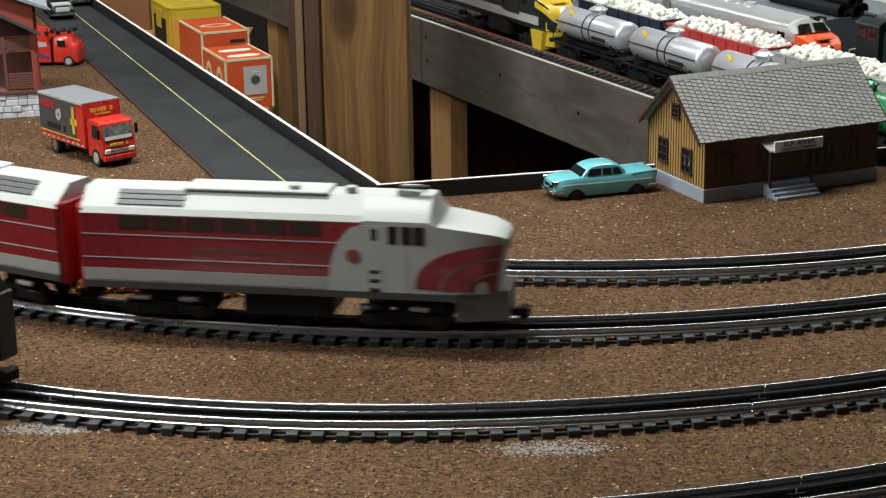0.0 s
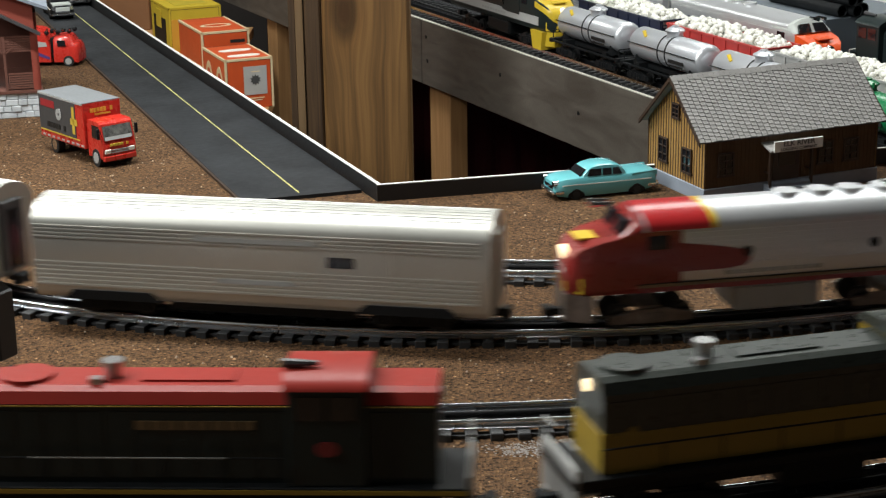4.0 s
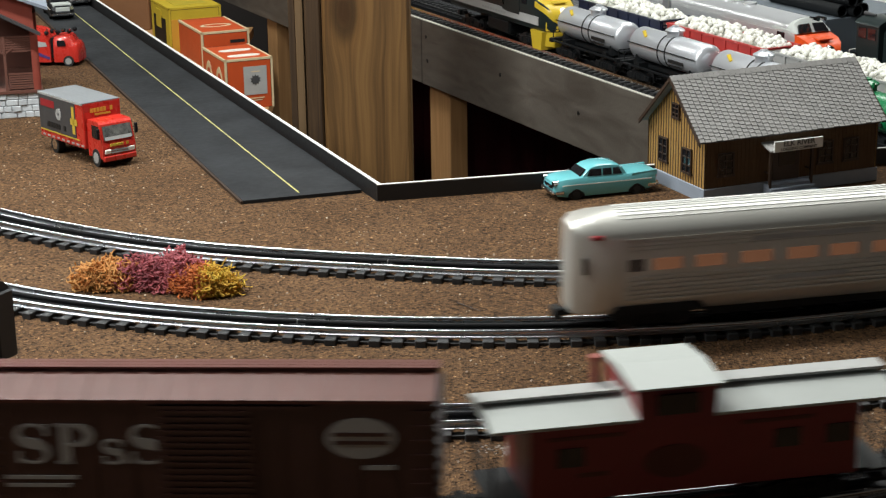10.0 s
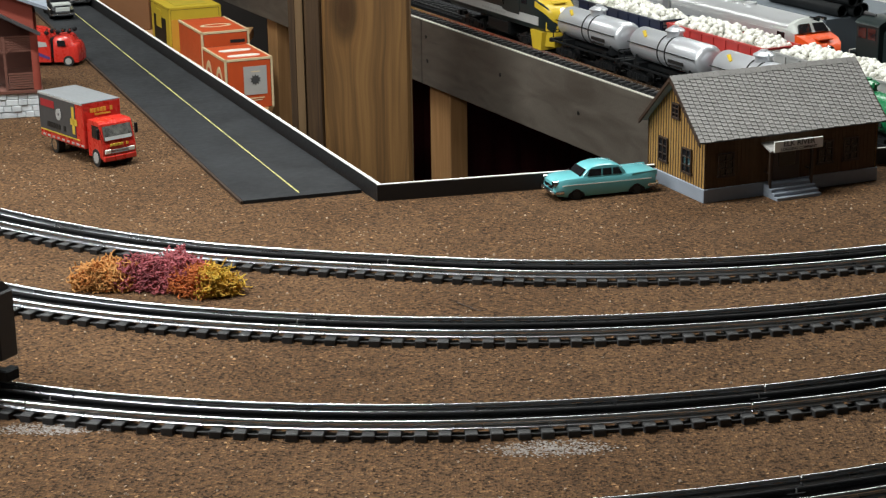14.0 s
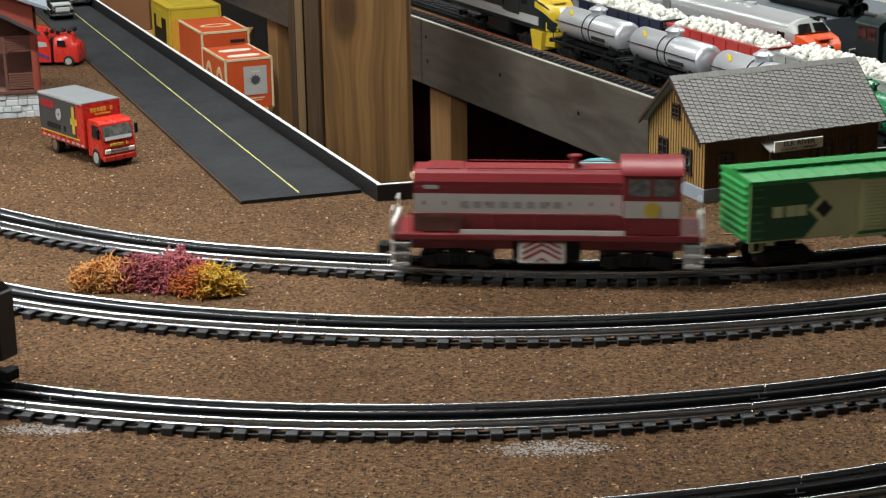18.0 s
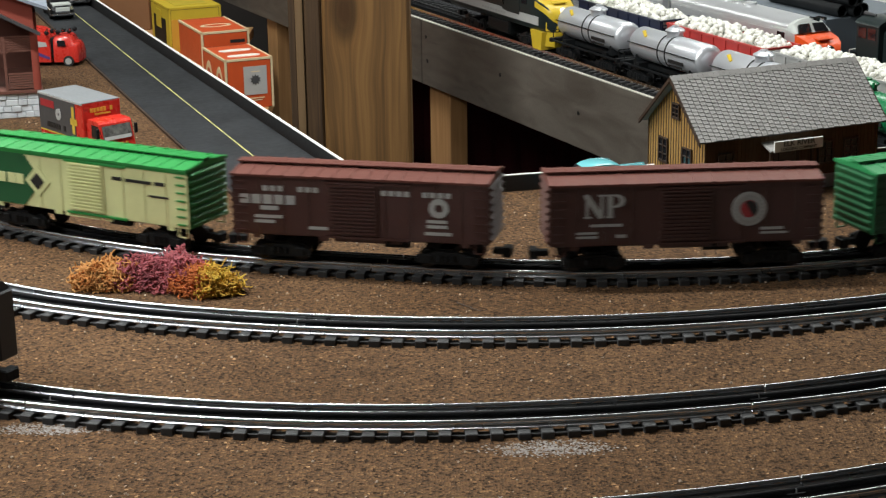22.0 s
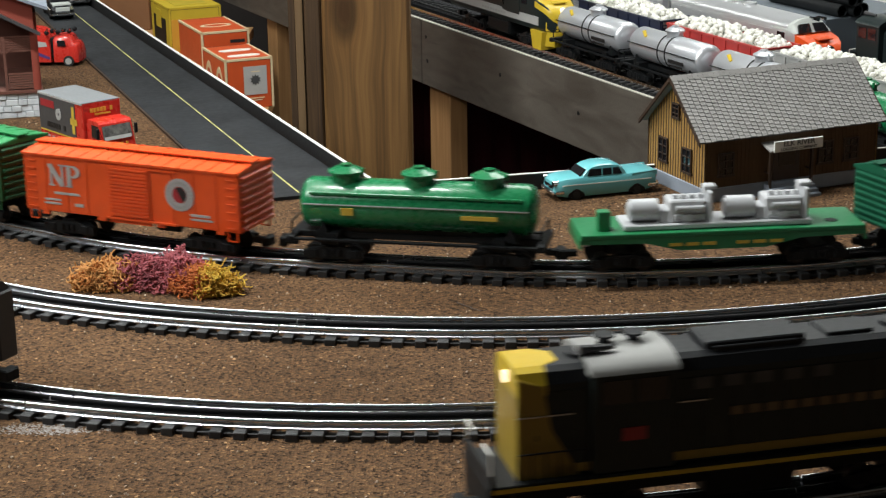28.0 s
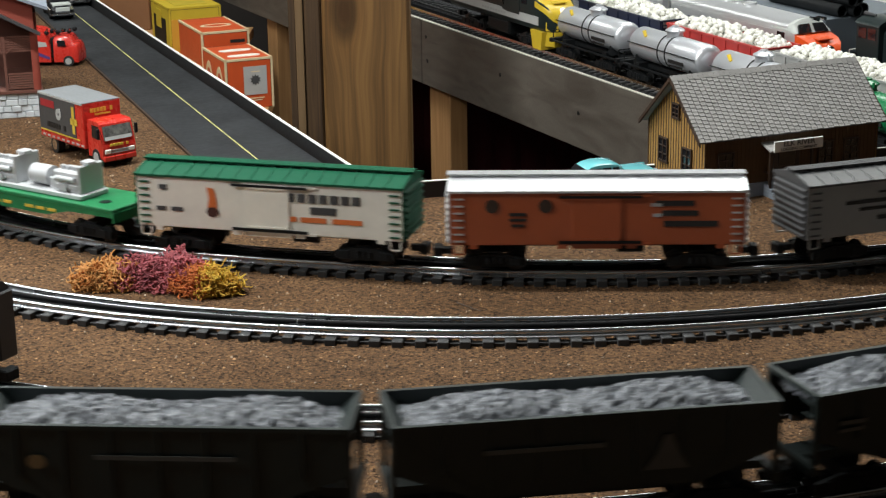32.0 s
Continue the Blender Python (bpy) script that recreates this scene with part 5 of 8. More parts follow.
    for x in (-h * 0.62, h * 0.48):
        for dx in (-0.022, 0.022):
            for s in (-1, 1):
                cyl(bm, (t * x + dx - 0.008, s * 0.0262, 0.0215), (t * x + dx + 0.008, s * 0.0262, 0.0215), 0.0028, 8)
    split("brake_cylinder", bm, LTGREY, car, "pale brake cylinder")
    loco_bogies(car, (-h * 0.62, h * 0.52) if t > 0 else (-h * 0.52, h * 0.62), 0.058)
    coupler(car, h - 0.002, 1)
    coupler(car, -h + 0.002, -1)
    return car


def bulldog_loco(name, label, L, body, noser, roofm, stripe, group, t=-1, trim=YELLOW, nose_low=None, band=None, cab_m=None, flash=None, wide=False, top_m=None, roof_flash=None):
    """round-nosed cab diesel"""
    car = thing(name, label, "locomotive", group)
    h, w, z0, eave, top = L / 2, 0.064, 0.034, 0.088, 0.1055
    prof = coach_profile(w, z0, 0.05, eave, top)
    hb = h - 0.062
    bm = B()
    loft(bm, [[(t * x, y, z) for y, z in prof] for x in (-h, hb)])
    part("body", bm, body, car, smooth=True)
    bm = B()
    up = [(y, z) for y, z in prof if z > eave - 0.001]
    loft(bm, [[(t * x, y * 1.01, z + 0.0006) for y, z in up] for x in (-h, hb)])
    roof = part("roof", bm, roofm, car, smooth=True)
    bm = B()
    for x in (-h + 0.03, -h + 0.080, -h + 0.112, -h + 0.140, -h + 0.170):
        cyl(bm, (t * x, 0, top - 0.001), (t * x, 0, top + 0.0032), 0.011, 18)
    split("roof_fan", bm, roofm, roof, "round roof fan")
    bm = B()
    for x in (hb + 0.02, -h + 0.06):
        for yy in (-0.006, 0.006):
            cyl(bm, (t * x, yy, top + 0.003), (t * (x + 0.02), yy, top + 0.003), 0.0015, 8, 0.003)
            cyl(bm, (t * (x + 0.004), yy, top - 0.003), (t * (x + 0.004), yy, top + 0.003), 0.0008, 6)
    part("air_horn", bm, CHROME, roof)
    bm = B()
    if cab_m is not None:
        loft(bm, [[(t * x, y * k, min(z, lim)) for y, z in prof] for x, k, lim in ((hb - 0.034, 1.012, 0.2), (hb + 0.006, 1.012, 0.2), (hb + 0.0195, 0.993, 0.0846))])
        part("cab", bm, body, car, "silver cab side", smooth=True)
        bm = B()
    rings = [[(t * x, y * k, min(z, lim)) for y, z in prof] for x, k, lim in
             ((hb - 0.034, 1.006, 0.2), (hb + 0.006, 1.006, 0.2), (hb + 0.020, 0.985, 0.0845), (hb + 0.040, 0.94, 0.080), (h - 0.008, 0.80, 0.074), (h - 0.001, 0.62, 0.066), (h + 0.001, 0.40, 0.060))]
    loft(bm, rings)
    part("nose", bm, noser, car, "rounded cab nose", smooth=True)
    if cab_m is not None:
        bm = B()
        loft(bm, [[(t * x, y * k, min(z, lim)) for y, z in prof if z > 0.079] for x, k, lim in ((hb - 0.034, 1.018, 0.2), (hb + 0.0080, 1.018, 0.2), (hb + 0.0218, 1.0, 0.0864))])
        part("cab_top", bm, cab_m, car, "white cab top", smooth=True)
    if band is not None:
        bm = B()
        rings = [[(t * (x + 0.0008), y * k * 1.006, min(z, 0.0765)) for y, z in prof] for x, k in ((hb + 0.012, 1.0), (hb + 0.040, 0.945), (h - 0.008, 0.81), (h - 0.001, 0.64), (h + 0.001, 0.42))]
        loft(bm, rings)
        part("lower_nose", bm, band, car, "coloured lower nose", smooth=True)
    bm = B()
    for s in (-1, 1):
        if cab_m is not None:
            extrude(bm, [(t * (hb + 0.0222), s * 0.003, 0.0880), (t * (hb + 0.0222), s * 0.0265, 0.0880), (t * (hb + 0.0150), s * 0.0220, 0.0985), (t * (hb + 0.0145), s * 0.003, 0.0992)], (-t * 0.003, 0, -0.002))
        else:
            extrude(bm, [(t * (hb + 0.0075), s * 0.004, 0.086), (t * (hb + 0.0075), s * 0.027, 0.086), (t * (hb + 0.0025), s * 0.024, 0.098), (t * (hb + 0.0025), s * 0.004, 0.099)], (t * 0.012, 0, -0.0005))
        box(bm, min(t * (hb - 0.004), t * (hb - 0.022)), max(t * (hb - 0.004), t * (hb - 0.022)), s * w / 2 - 0.001, s * w / 2 + 0.0012, 0.073, 0.085)
    split("cab_window", bm, GLASS, car)
    # cab roof repeats the nose colour brighter, with the top light painted in
    if roof_flash is not None:
        for xa, xb, m_, k in ((hb - 0.052, hb + 0.004, roof_flash, 1.016), (hb - 0.058, hb - 0.0525, trim, 1.015)):
            bm = B()
            loft(bm, [[(t * (x - 0.25 * abs(y)), y * k, z + 0.0009) for y, z in up] for x in (xa, xb)])
            part("roof_flash", bm, m_, roof, "bright band across the cab roof", smooth=True)
    # warbonnet flash and stripes
    for s in (-1, 1):
        bm = B()
        n = 8
        pts = [(hb - 0.03, 0.078), (hb - 0.03, 0.052), (hb - 0.075, 0.052)] + [(hb - 0.088 - 0.008 * math.sin(3.14159 * i / n), 0.052 + 0.018 * i / n) for i in range(1, n)] + [(hb - 0.075, 0.071)]
        extrude(bm, [(t * x, s * (w / 2 + 0.0008), z) for x, z in pts], (0, -s * 0.0012, 0))
        part("side_flash", bm, flash or noser, car, "nose colour swept along the side")
        bm = B()
        for za, zb in (((0.043, 0.057),) if wide else ((0.0395, 0.0420),)):
            box(bm, min(-t * h, t * (hb + 0.030 * wide + 0.004)), max(-t * h, t * (hb + 0.030 * wide + 0.004)), s * w / 2 - 0.0006, s * w / 2 + 0.0009, za, zb)
        split("side_stripe", bm, stripe, car, "long side stripe")
        if not wide:
            bm = B()
            box(bm, min(-t * h, t * (hb + 0.004)), max(-t * h, t * (hb + 0.004)), s * w / 2 - 0.0006, s * w / 2 + 0.0008, 0.0422, 0.0430)
            part("dark_stripe", bm, BLACK, car, "thin black stripe")
            bm = B()
            box(bm, min(-t * h, t * (hb + 0.004)), max(-t * h, t * (hb + 0.004)), s * w / 2 - 0.0006, s * w / 2 + 0.0008, 0.0352, 0.0394)
            part("red_stripe", bm, F_RED, car, "dark red stripe")
            bm = B()
            for xa, xb, zz in ((-h + 0.01, hb - 0.09, 0.0560), (-h + 0.01, hb - 0.15, 0.0700), (-h + 0.002, hb - 0.034, 0.0848)):
                box(bm, min(t * xa, t * xb), max(t * xa, t * xb), s * w / 2 - 0.0006, s * w / 2 + 0.0011, zz, zz + 0.0009)
            split("side_moulding", bm, SILVER, car, "bright raised moulding")
        bm = B()
        for x in (0.03, -0.085):
            ball_x = t * x
            cyl(bm, (ball_x, s * (w / 2 - 0.001), 0.066), (ball_x, s * (w / 2 + 0.0008), 0.066), 0.0048, 14)
        split("porthole", bm, GLASS, car)
        bars("lettering", [(t * 0.0 - 0.05 + 0.010 * i, t * 0.0 - 0.0425 + 0.010 * i, 0.0465, 0.0500) for i in range(9)], s * (w / 2 + 0.0003), GREYCAR, car, "grey bars of lettering")
        bm = B()
        for z in (0.060, 0.064, 0.068, 0.072, 0.076, 0.080):
            box(bm, min(t * (hb - 0.04), -t * (h - 0.01)), max(t * (hb - 0.04), -t * (h - 0.01)), s * w / 2 - 0.0003, s * w / 2 + 0.0004, z, z + 0.0005)
        split("side_seam", bm, body, car)
    bm = B()
    for s in (-1, 1):
        extrude(bm, [(t * (h - 0.010), s * 0.0275, 0.036), (t * (h + 0.0018), s * 0.012, 0.036), (t * (h + 0.0018), s * 0.012, 0.044), (t * (h - 0.010), s * 0.0275, 0.050)], (0, -s * 0.002, 0))
    box(bm, min(t * (hb + 0.022), t * (h - 0.010)), max(t * (hb + 0.022), t * (h - 0.010)), -0.012, 0.012, 0.0795, 0.0812)
    split("nose_trim", bm, trim, car, "nose trim")
    if top_m is not None:
        bm = B()
        loft(bm, [[(t * x, y * k * w / 2, z) for y, z in ((-1.02, lim - 0.012), (-1.015, lim - 0.003), (-0.85, lim + 0.0012), (0.85, lim + 0.0012), (1.015, lim - 0.003), (1.02, lim - 0.012))] for x, k, lim in ((hb + 0.022, 0.985, 0.0845), (hb + 0.040, 0.94, 0.080), (h - 0.008, 0.82, 0.074), (h + 0.001, 0.64, 0.066), (h + 0.003, 0.35, 0.060))])
        part("nose_top", bm, top_m, car, "yellow nose top", smooth=True)
        bm = B()
        extrude(bm, [(t * (h - 0.052), -0.0335, 0.034), (t * (h - 0.044), -0.0335, 0.004), (t * (h - 0.016), -0.0335, 0.004), (t * (h - 0.012), -0.0335, 0.034)], (0, 0.067, 0))
        part("pilot_side", bm, nose_low, car, "yellow pilot side")
    bm = B()
    cyl(bm, (t * (h - 0.004), 0, 0.068), (t * (h + 0.0015), 0, 0.067), 0.006, 14)
    part("headlight", bm, LAMP if noser is not ORANGE else CHROME, car, "round headlight")
    bm = B()
    extrude(bm, [(t * (h - 0.02), -0.029, 0.010), (t * (h + 0.002), -0.016, 0.010), (t * (h + 0.002), 0.016, 0.010), (t * (h - 0.02), 0.029, 0.010)], (0, 0, 0.024))
    part("pilot", bm, nose_low or TRUCKSILVER, car)
    bm = B()
    box(bm, -0.04, 0.04, -0.027, 0.027, 0.010, 0.034, 0.003)
    part("fuel_tank", bm, LTGREY if body is SILVER else BLACK, car)
    loco_bogies(car, (-h * 0.6, h * 0.6), 0.056, TRUCKSILVER if body is SILVER else BLACK)
    coupler(car, h - 0.002, 1)
    coupler(car, -h + 0.002, -1)
    return car


def hood_loco(name, label, L, hood_m, roof_m, band_m, end_m, cab_x, group, hood_w=0.042, top=0.100, cab_top=0.1115, sill_m=BLACK, low_end=None, cab_len=0.050, stripe=None, long_nose=True, details="", lamp_left=True, cab_m=None, band_z=(0.017, 0.037), cap=False, end_top=None):
    """road switcher: frame, hoods, cab, railings and steps"""
    car = thing(name, label, "locomotive", group)
    h, w, zw = L / 2, 0.066, 0.038
    hx = h - 0.022
    bm = B()
    box(bm, -h, h, -w / 2, w / 2, zw - 0.006, zw, 0.0006)
    box(bm, -h + 0.02, h - 0.02, -0.020, 0.020, 0.020, zw - 0.005)
    part("frame", bm, sill_m, car, "walkway frame")
    if stripe is not None:
        for s in (-1, 1):
            bars("sill_stripe", [(-h + 0.003, h - 0.003, zw - 0.0045, zw - 0.0015)], s * (w / 2 + 0.0001), stripe, car, "thin sill stripe")
    c0, c1 = cab_x - cab_len / 2, cab_x + cab_len / 2
    hw = hood_w / 2
    for a, b2 in ((-hx, c0), (c1, hx)):
        if b2 - a < 0.012:
            continue
        prof = [(-hw, zw), (-hw, top - 0.008), (-hw + 0.004, top - 0.002), (-hw + 0.009, top), (hw - 0.009, top), (hw - 0.004, top - 0.002), (hw, top - 0.008), (hw, zw)]
        bm = B()
        prism(bm, prof, a, b2)
        hood = part("hood", bm, hood_m, car)
        bm = B()
        prism(bm, [(-hw - 0.0006, top - 0.009), (-hw + 0.0036, top - 0.0018), (-hw + 0.009, top + 0.0006), (hw - 0.009, top + 0.0006), (hw - 0.0036, top - 0.0018), (hw + 0.0006, top - 0.009)], a - 0.0004, b2 + 0.0004)
        part("hood_top", bm, roof_m, hood)
        n = max(2, int((b2 - a) / 0.019))
        for s in (-1, 1):
            bm = B()
            for i in range(n):
                xa, xb = a + (b2 - a) * i / n + 0.0012, a + (b2 - a) * (i + 1) / n - 0.0012
                box(bm, xa, xb, s * hw - 0.0006, s * hw + 0.0006, zw + 0.004, top - 0.014)
                box(bm, (xa + xb) / 2 - 0.0008, (xa + xb) / 2 + 0.0008, s * hw - 0.0012, s * hw + 0.0012, zw + 0.026, zw + 0.030)
            split("hood_door", bm, hood_m, hood)
            if band_m is not None:
                bars("hood_band", [(a + 0.0006, b2 - 0.0004, zw + band_z[0], zw + band_z[1])], s * (hw + 0.0007), band_m, hood, "wide band along the hood")
    bm = B()
    box(bm, c0, c1, -0.0305, 0.0305, zw, cab_top - 0.008, 0.0008)
    cab = part("cab", bm, cab_m or hood_m, car)
    n = 10
    bm = B()
    prism(bm, [(-0.0325 * math.cos(3.14159 * i / n), cab_top - 0.010 + 0.010 * math.sin(3.14159 * i / n)) for i in range(n + 1)], c0 - 0.002, c1 + 0.002)
    # with a cap: grey paints the glare seen on the black cab roof
    part("cab_roof", bm, GREYCAR if cap else roof_m, cab, smooth=True)
    for s in (-1, 1):
        bm = B()
        for xa, xb in ((c0 + 0.006, cab_x - 0.002), (cab_x + 0.002, c1 - 0.006)):
            box(bm, xa, xb, s * 0.0305 - 0.0008, s * 0.0305 + 0.0008, cab_top - 0.030, cab_top - 0.014)
        split("cab_window", bm, CABINSIDE if details == "switcher" else GLASS, cab)
        if details == "switcher":
            bars("lettering", [(c0 - 0.152 + 0.0125 * i, c0 - 0.1445 + 0.0125 * i, zw + 0.0235, zw + 0.0300) for i in range(8)], s * (hw + 0.0010), GREYCAR, car, "dim grey bars of lettering")
            bm = B()
            for zz in (top - 0.0135, top - 0.0205):
                for i in range(7):
                    xa = -hx + 0.052 + i * 0.0185
                    box(bm, xa, xa + 0.0145, s * hw - 0.0008, s * hw + 0.0011, zz - 0.0003, zz + 0.0004)
            for zz in (top - 0.0215, top - 0.0245, top - 0.031, top - 0.052):
                box(bm, -hx + 0.002, -hx + 0.046, s * hw - 0.0008, s * hw + 0.0012, zz - 0.0004, zz + 0.0004)
            part("door_edges", bm, SWRED, car, "raised hood door edges")
            bm = B()
            cyl(bm, (-hx + 0.05, s * (hw - 0.008), top + 0.0022), (c0, s * (hw - 0.008), top + 0.0022), 0.0006, 6)
            for i in range(6):
                xx = -hx + 0.052 + i * (c0 + hx - 0.054) / 5
                cyl(bm, (xx, s * (hw - 0.008), top - 0.002), (xx, s * (hw - 0.008), top + 0.0022), 0.0005, 5)
            part("hood_handrail", bm, SWRED, car)
            bars("cab_band", [(c0 + 0.0008, c1 - 0.0008, zw + 0.017, zw + 0.033)], s * 0.0308, band_m, cab)
            disc("emblem", cab_x, zw + 0.025, 0.0075, s * 0.0313, MARK_Y, cab, "yellow round emblem")
    # roof details
    bm = B()
    if details == "switcher":
        cyl(bm, (cab_x - 0.072, 0, top), (cab_x - 0.072, 0, top + 0.004), 0.0075, 14, 0.0045)
        cyl(bm, (cab_x - 0.072, 0, top + 0.004), (cab_x - 0.072, 0, top + 0.011), 0.0042, 14)
        cyl(bm, (cab_x - 0.072, 0, top + 0.010), (cab_x - 0.072, 0, top + 0.012), 0.006, 14)
        box(bm, -hx + 0.012, -hx + 0.046, -0.014, 0.014, top, top + 0.002, 0.0005)
    elif details == "alco":
        cyl(bm, (-hx + 0.024, 0, top), (-hx + 0.024, 0, top + 0.003), 0.017, 20)
        st = B()
        cyl(st, (-hx + 0.08, 0, top), (-hx + 0.08, 0, top + 0.010), 0.006, 12)
        cyl(st, (-hx + 0.08, 0, top + 0.009), (-hx + 0.08, 0, top + 0.012), 0.0075, 12)
        box(st, -hx + 0.068, -hx + 0.075, -0.016, -0.009, top, top + 0.0045)
        part("exhaust_stack", st, STEEL, car, "bright exhaust stack")
        box(bm, -hx + 0.10, -hx + 0.16, -0.010, 0.010, top, top + 0.002)
        box(bm, -hx + 0.066, -hx + 0.078, -0.012, -0.004, top, top + 0.0015)
        if stripe is not None:
            for sy in (-1, 1):
                bars("roof_line", [(-hx + 0.001, c0, top - 0.0105, top - 0.0098), (c1, hx - 0.001, top - 0.0105, top - 0.0098)], sy * (hw + 0.0009), stripe, car, "thin dull orange line")
                bars("lettering", [(-hx + 0.098 + 0.0098 * i, -hx + 0.105 + 0.0098 * i, top - 0.026, top - 0.020) for i in range(8)], sy * (hw + 0.0009), TANSTRIPE, car, "faint tan bars of lettering")
                bars("grab_rail", [(-hx + 0.03, c0 - 0.04, zw + 0.0198, zw + 0.0206)], sy * 0.0322, GREYCAR, car, "grey grab rail")
                disc("cab_badge", cab_x, zw + 0.026, 0.0075, sy * 0.0312, CABRED, cab, "dull red oval badge", sz=0.7)
    else:
        for x in (-hx + 0.02, hx - 0.03):
            cyl(bm, (x + (0.03 if x < 0 else -0.02), 0, top), (x + (0.03 if x < 0 else -0.02), 0, top + 0.003), 0.011, 20)
        box(bm, c1 + 0.025, c1 + 0.095, -0.016, 0.016, top, top + 0.0055, 0.0010)
        box(bm, c1 + 0.03, c1 + 0.09, -0.0185, -0.016, top - 0.001, top + 0.0030, 0.0006)
        box(bm, c1 + 0.112, c1 + 0.145, -0.013, 0.013, top, top + 0.003, 0.0006)
        if cap:
            for sy in (-1, 1):
                bars("hood_vent", [(c1 + 0.014 + 0.021 * i, c1 + 0.026 + 0.021 * i, top - 0.022, top - 0.014) for i in range(5)], sy * (hw + 0.0008), DKGREY, car, "dark square hood vent")
                bars("lettering", [(c1 + 0.040 + 0.0125 * i, c1 + 0.0485 + 0.0125 * i, zw + 0.030, zw + 0.036) for i in range(9)], sy * (hw + 0.0009), TANSTRIPE, car, "faint tan bars of lettering")
                bars("hood_stripe", [(-hx + 0.02, c0, zw + 0.002, zw + 0.008), (c1, hx - 0.02, zw + 0.002, zw + 0.008)], sy * (hw + 0.0008), DULL_SHADED_YELLOW, car, "dull yellow hood stripe")
                bars("grab_rail", [(c0 - 0.050, c0 - 0.012, top - 0.030, top - 0.0292), (c1 + 0.004, c1 + 0.024, top - 0.030, top - 0.0292)], sy * (hw + 0.0016), STEEL, car, "bright grab rail")
                # red light inside the cab, painted on as a plain red bar
                bars("cab_glow", [(cab_x - 0.008, cab_x + 0.008, zw + 0.022, zw + 0.031)], sy * 0.0308, MARK_R, cab, "red light of the cab painted as a bar")
            vp = B()
            for sx in (-1, 1):
                cyl(vp, (cab_x + sx * 0.010, 0.004, cab_top - 0.002), (cab_x + sx * 0.010, 0.004, cab_top + 0.004), 0.004, 10)
                cyl(vp, (cab_x + sx * 0.010, 0.004, cab_top + 0.004), (cab_x + sx * 0.010, 0.004, cab_top + 0.0055), 0.0075, 12)
            split("roof_vent", vp, LOCOROOF, cab)
    split("roof_fitting", bm, roof_m, car)
    if details != "switcher":
        bm = B()
        cyl(bm, (c0 - 0.004, -0.012, cab_top + 0.002), (c0 + 0.020, -0.012, cab_top + 0.002), 0.0035, 8, 0.0016)
        cyl(bm, (c0 + 0.014, -0.012, cab_top - 0.006), (c0 + 0.014, -0.012, cab_top + 0.002), 0.001, 6)
        part("air_horn", bm, DKGREY, cab)
    # ends, steps and railings
    for s in (-1, 1):
        if end_m is not None:
            bm = B()
            box(bm, min(s * hx, s * (hx + 0.001)), max(s * hx, s * (hx + 0.001)), -hw - 0.0004, hw + 0.0004, zw, end_top or top - 0.004)
            for sy in (-1, 1):
                extrude(bm, [(s * hx, sy * (hw + 0.0012), zw), (s * (hx - 0.040), sy * (hw + 0.0012), zw), (s * (hx - 0.034), sy * (hw + 0.0012), zw + 0.012), (s * (hx - 0.022), sy * (hw + 0.0012), zw + 0.032), (s * (hx - 0.016), sy * (hw + 0.0012), end_top or top - 0.010), (s * hx, sy * (hw + 0.0012), end_top or top - 0.004)], (0, -sy * 0.0014, 0))
            part("end_marking", bm, end_m, car, "coloured hood end")
            # the cap keeps the lit yellow, the hood end below its shaded copy
            if cap:
                bm = B()
                n = 8
                prof = [(-hw - 0.001, top - 0.016), (-hw - 0.001, top - 0.009), (-hw + 0.0034, top - 0.0014), (-hw + 0.009, top + 0.0011), (hw - 0.009, top + 0.0011), (hw - 0.0034, top - 0.0014), (hw + 0.001, top - 0.009), (hw + 0.001, top - 0.016)]
                loft(bm, [[(s * (hx - 0.030), y * 0.5, z) for y, z in prof], [(s * (hx - 0.018), y, z) for y, z in prof], [(s * (hx + 0.0012), y, z) for y, z in prof]])
                part("nose_cap", bm, YELLOW, car, "yellow hood-end top")
        bm = B()
        box(bm, min(s * (h - 0.004), s * (h - 0.001)), max(s * (h - 0.004), s * (h - 0.001)), -w / 2, w / 2, 0.012, zw + 0.008)
        for sy in (-1, 1):
            for k in range(3):
                box(bm, min(s * (h - 0.016), s * (h - 0.001)), max(s * (h - 0.016), s * (h - 0.001)), min(sy * 0.024, sy * w / 2), max(sy * 0.024, sy * w / 2), 0.008 + k * 0.010, 0.0095 + k * 0.010)
        part("pilot_steps", bm, low_end or sill_m, car, "end steps and pilot")
        bm = B()
        cyl(bm, (s * (hx + 0.0005), 0, top - 0.010), (s * (hx + 0.003), 0, top - 0.010), 0.0042, 12)
        lit = cap or (s < 0) == lamp_left
        part("headlight", bm, LAMP if lit else CHROME, car, "lit headlight" if lit else "unlit headlight")
        bm = B()
        for sy in (-1, 1):
            cyl(bm, (s * (h - 0.002), sy * 0.031, zw), (s * (h - 0.002), sy * 0.031, zw + 0.022), 0.0008, 6)
            cyl(bm, (s * (h - 0.002), sy * 0.031, zw + 0.022), (s * (h - 0.002), sy * 0.012, zw + 0.022), 0.0008, 6)
        split("end_railing", bm, low_end or SWWHITE, car)
        coupler(car, s * (h - 0.004), s)
        bm = B()
        xs = [-h + 0.02 + (c0 + h - 0.024) * i / 5 for i in range(6)]
        for i, x in enumerate(xs):
            cyl(bm, (x, s * 0.0320, zw), (x, s * 0.0320, zw + 0.020), 0.0006, 5)
        cyl(bm, (xs[0], s * 0.0320, zw + 0.020), (xs[-1], s * 0.0320, zw + 0.020), 0.0007, 5)
        part("side_railing", bm, sill_m, car)
    bm = B()
    box(bm, -0.032, 0.032, -0.024, 0.024, 0.008, zw - 0.005, 0.003)
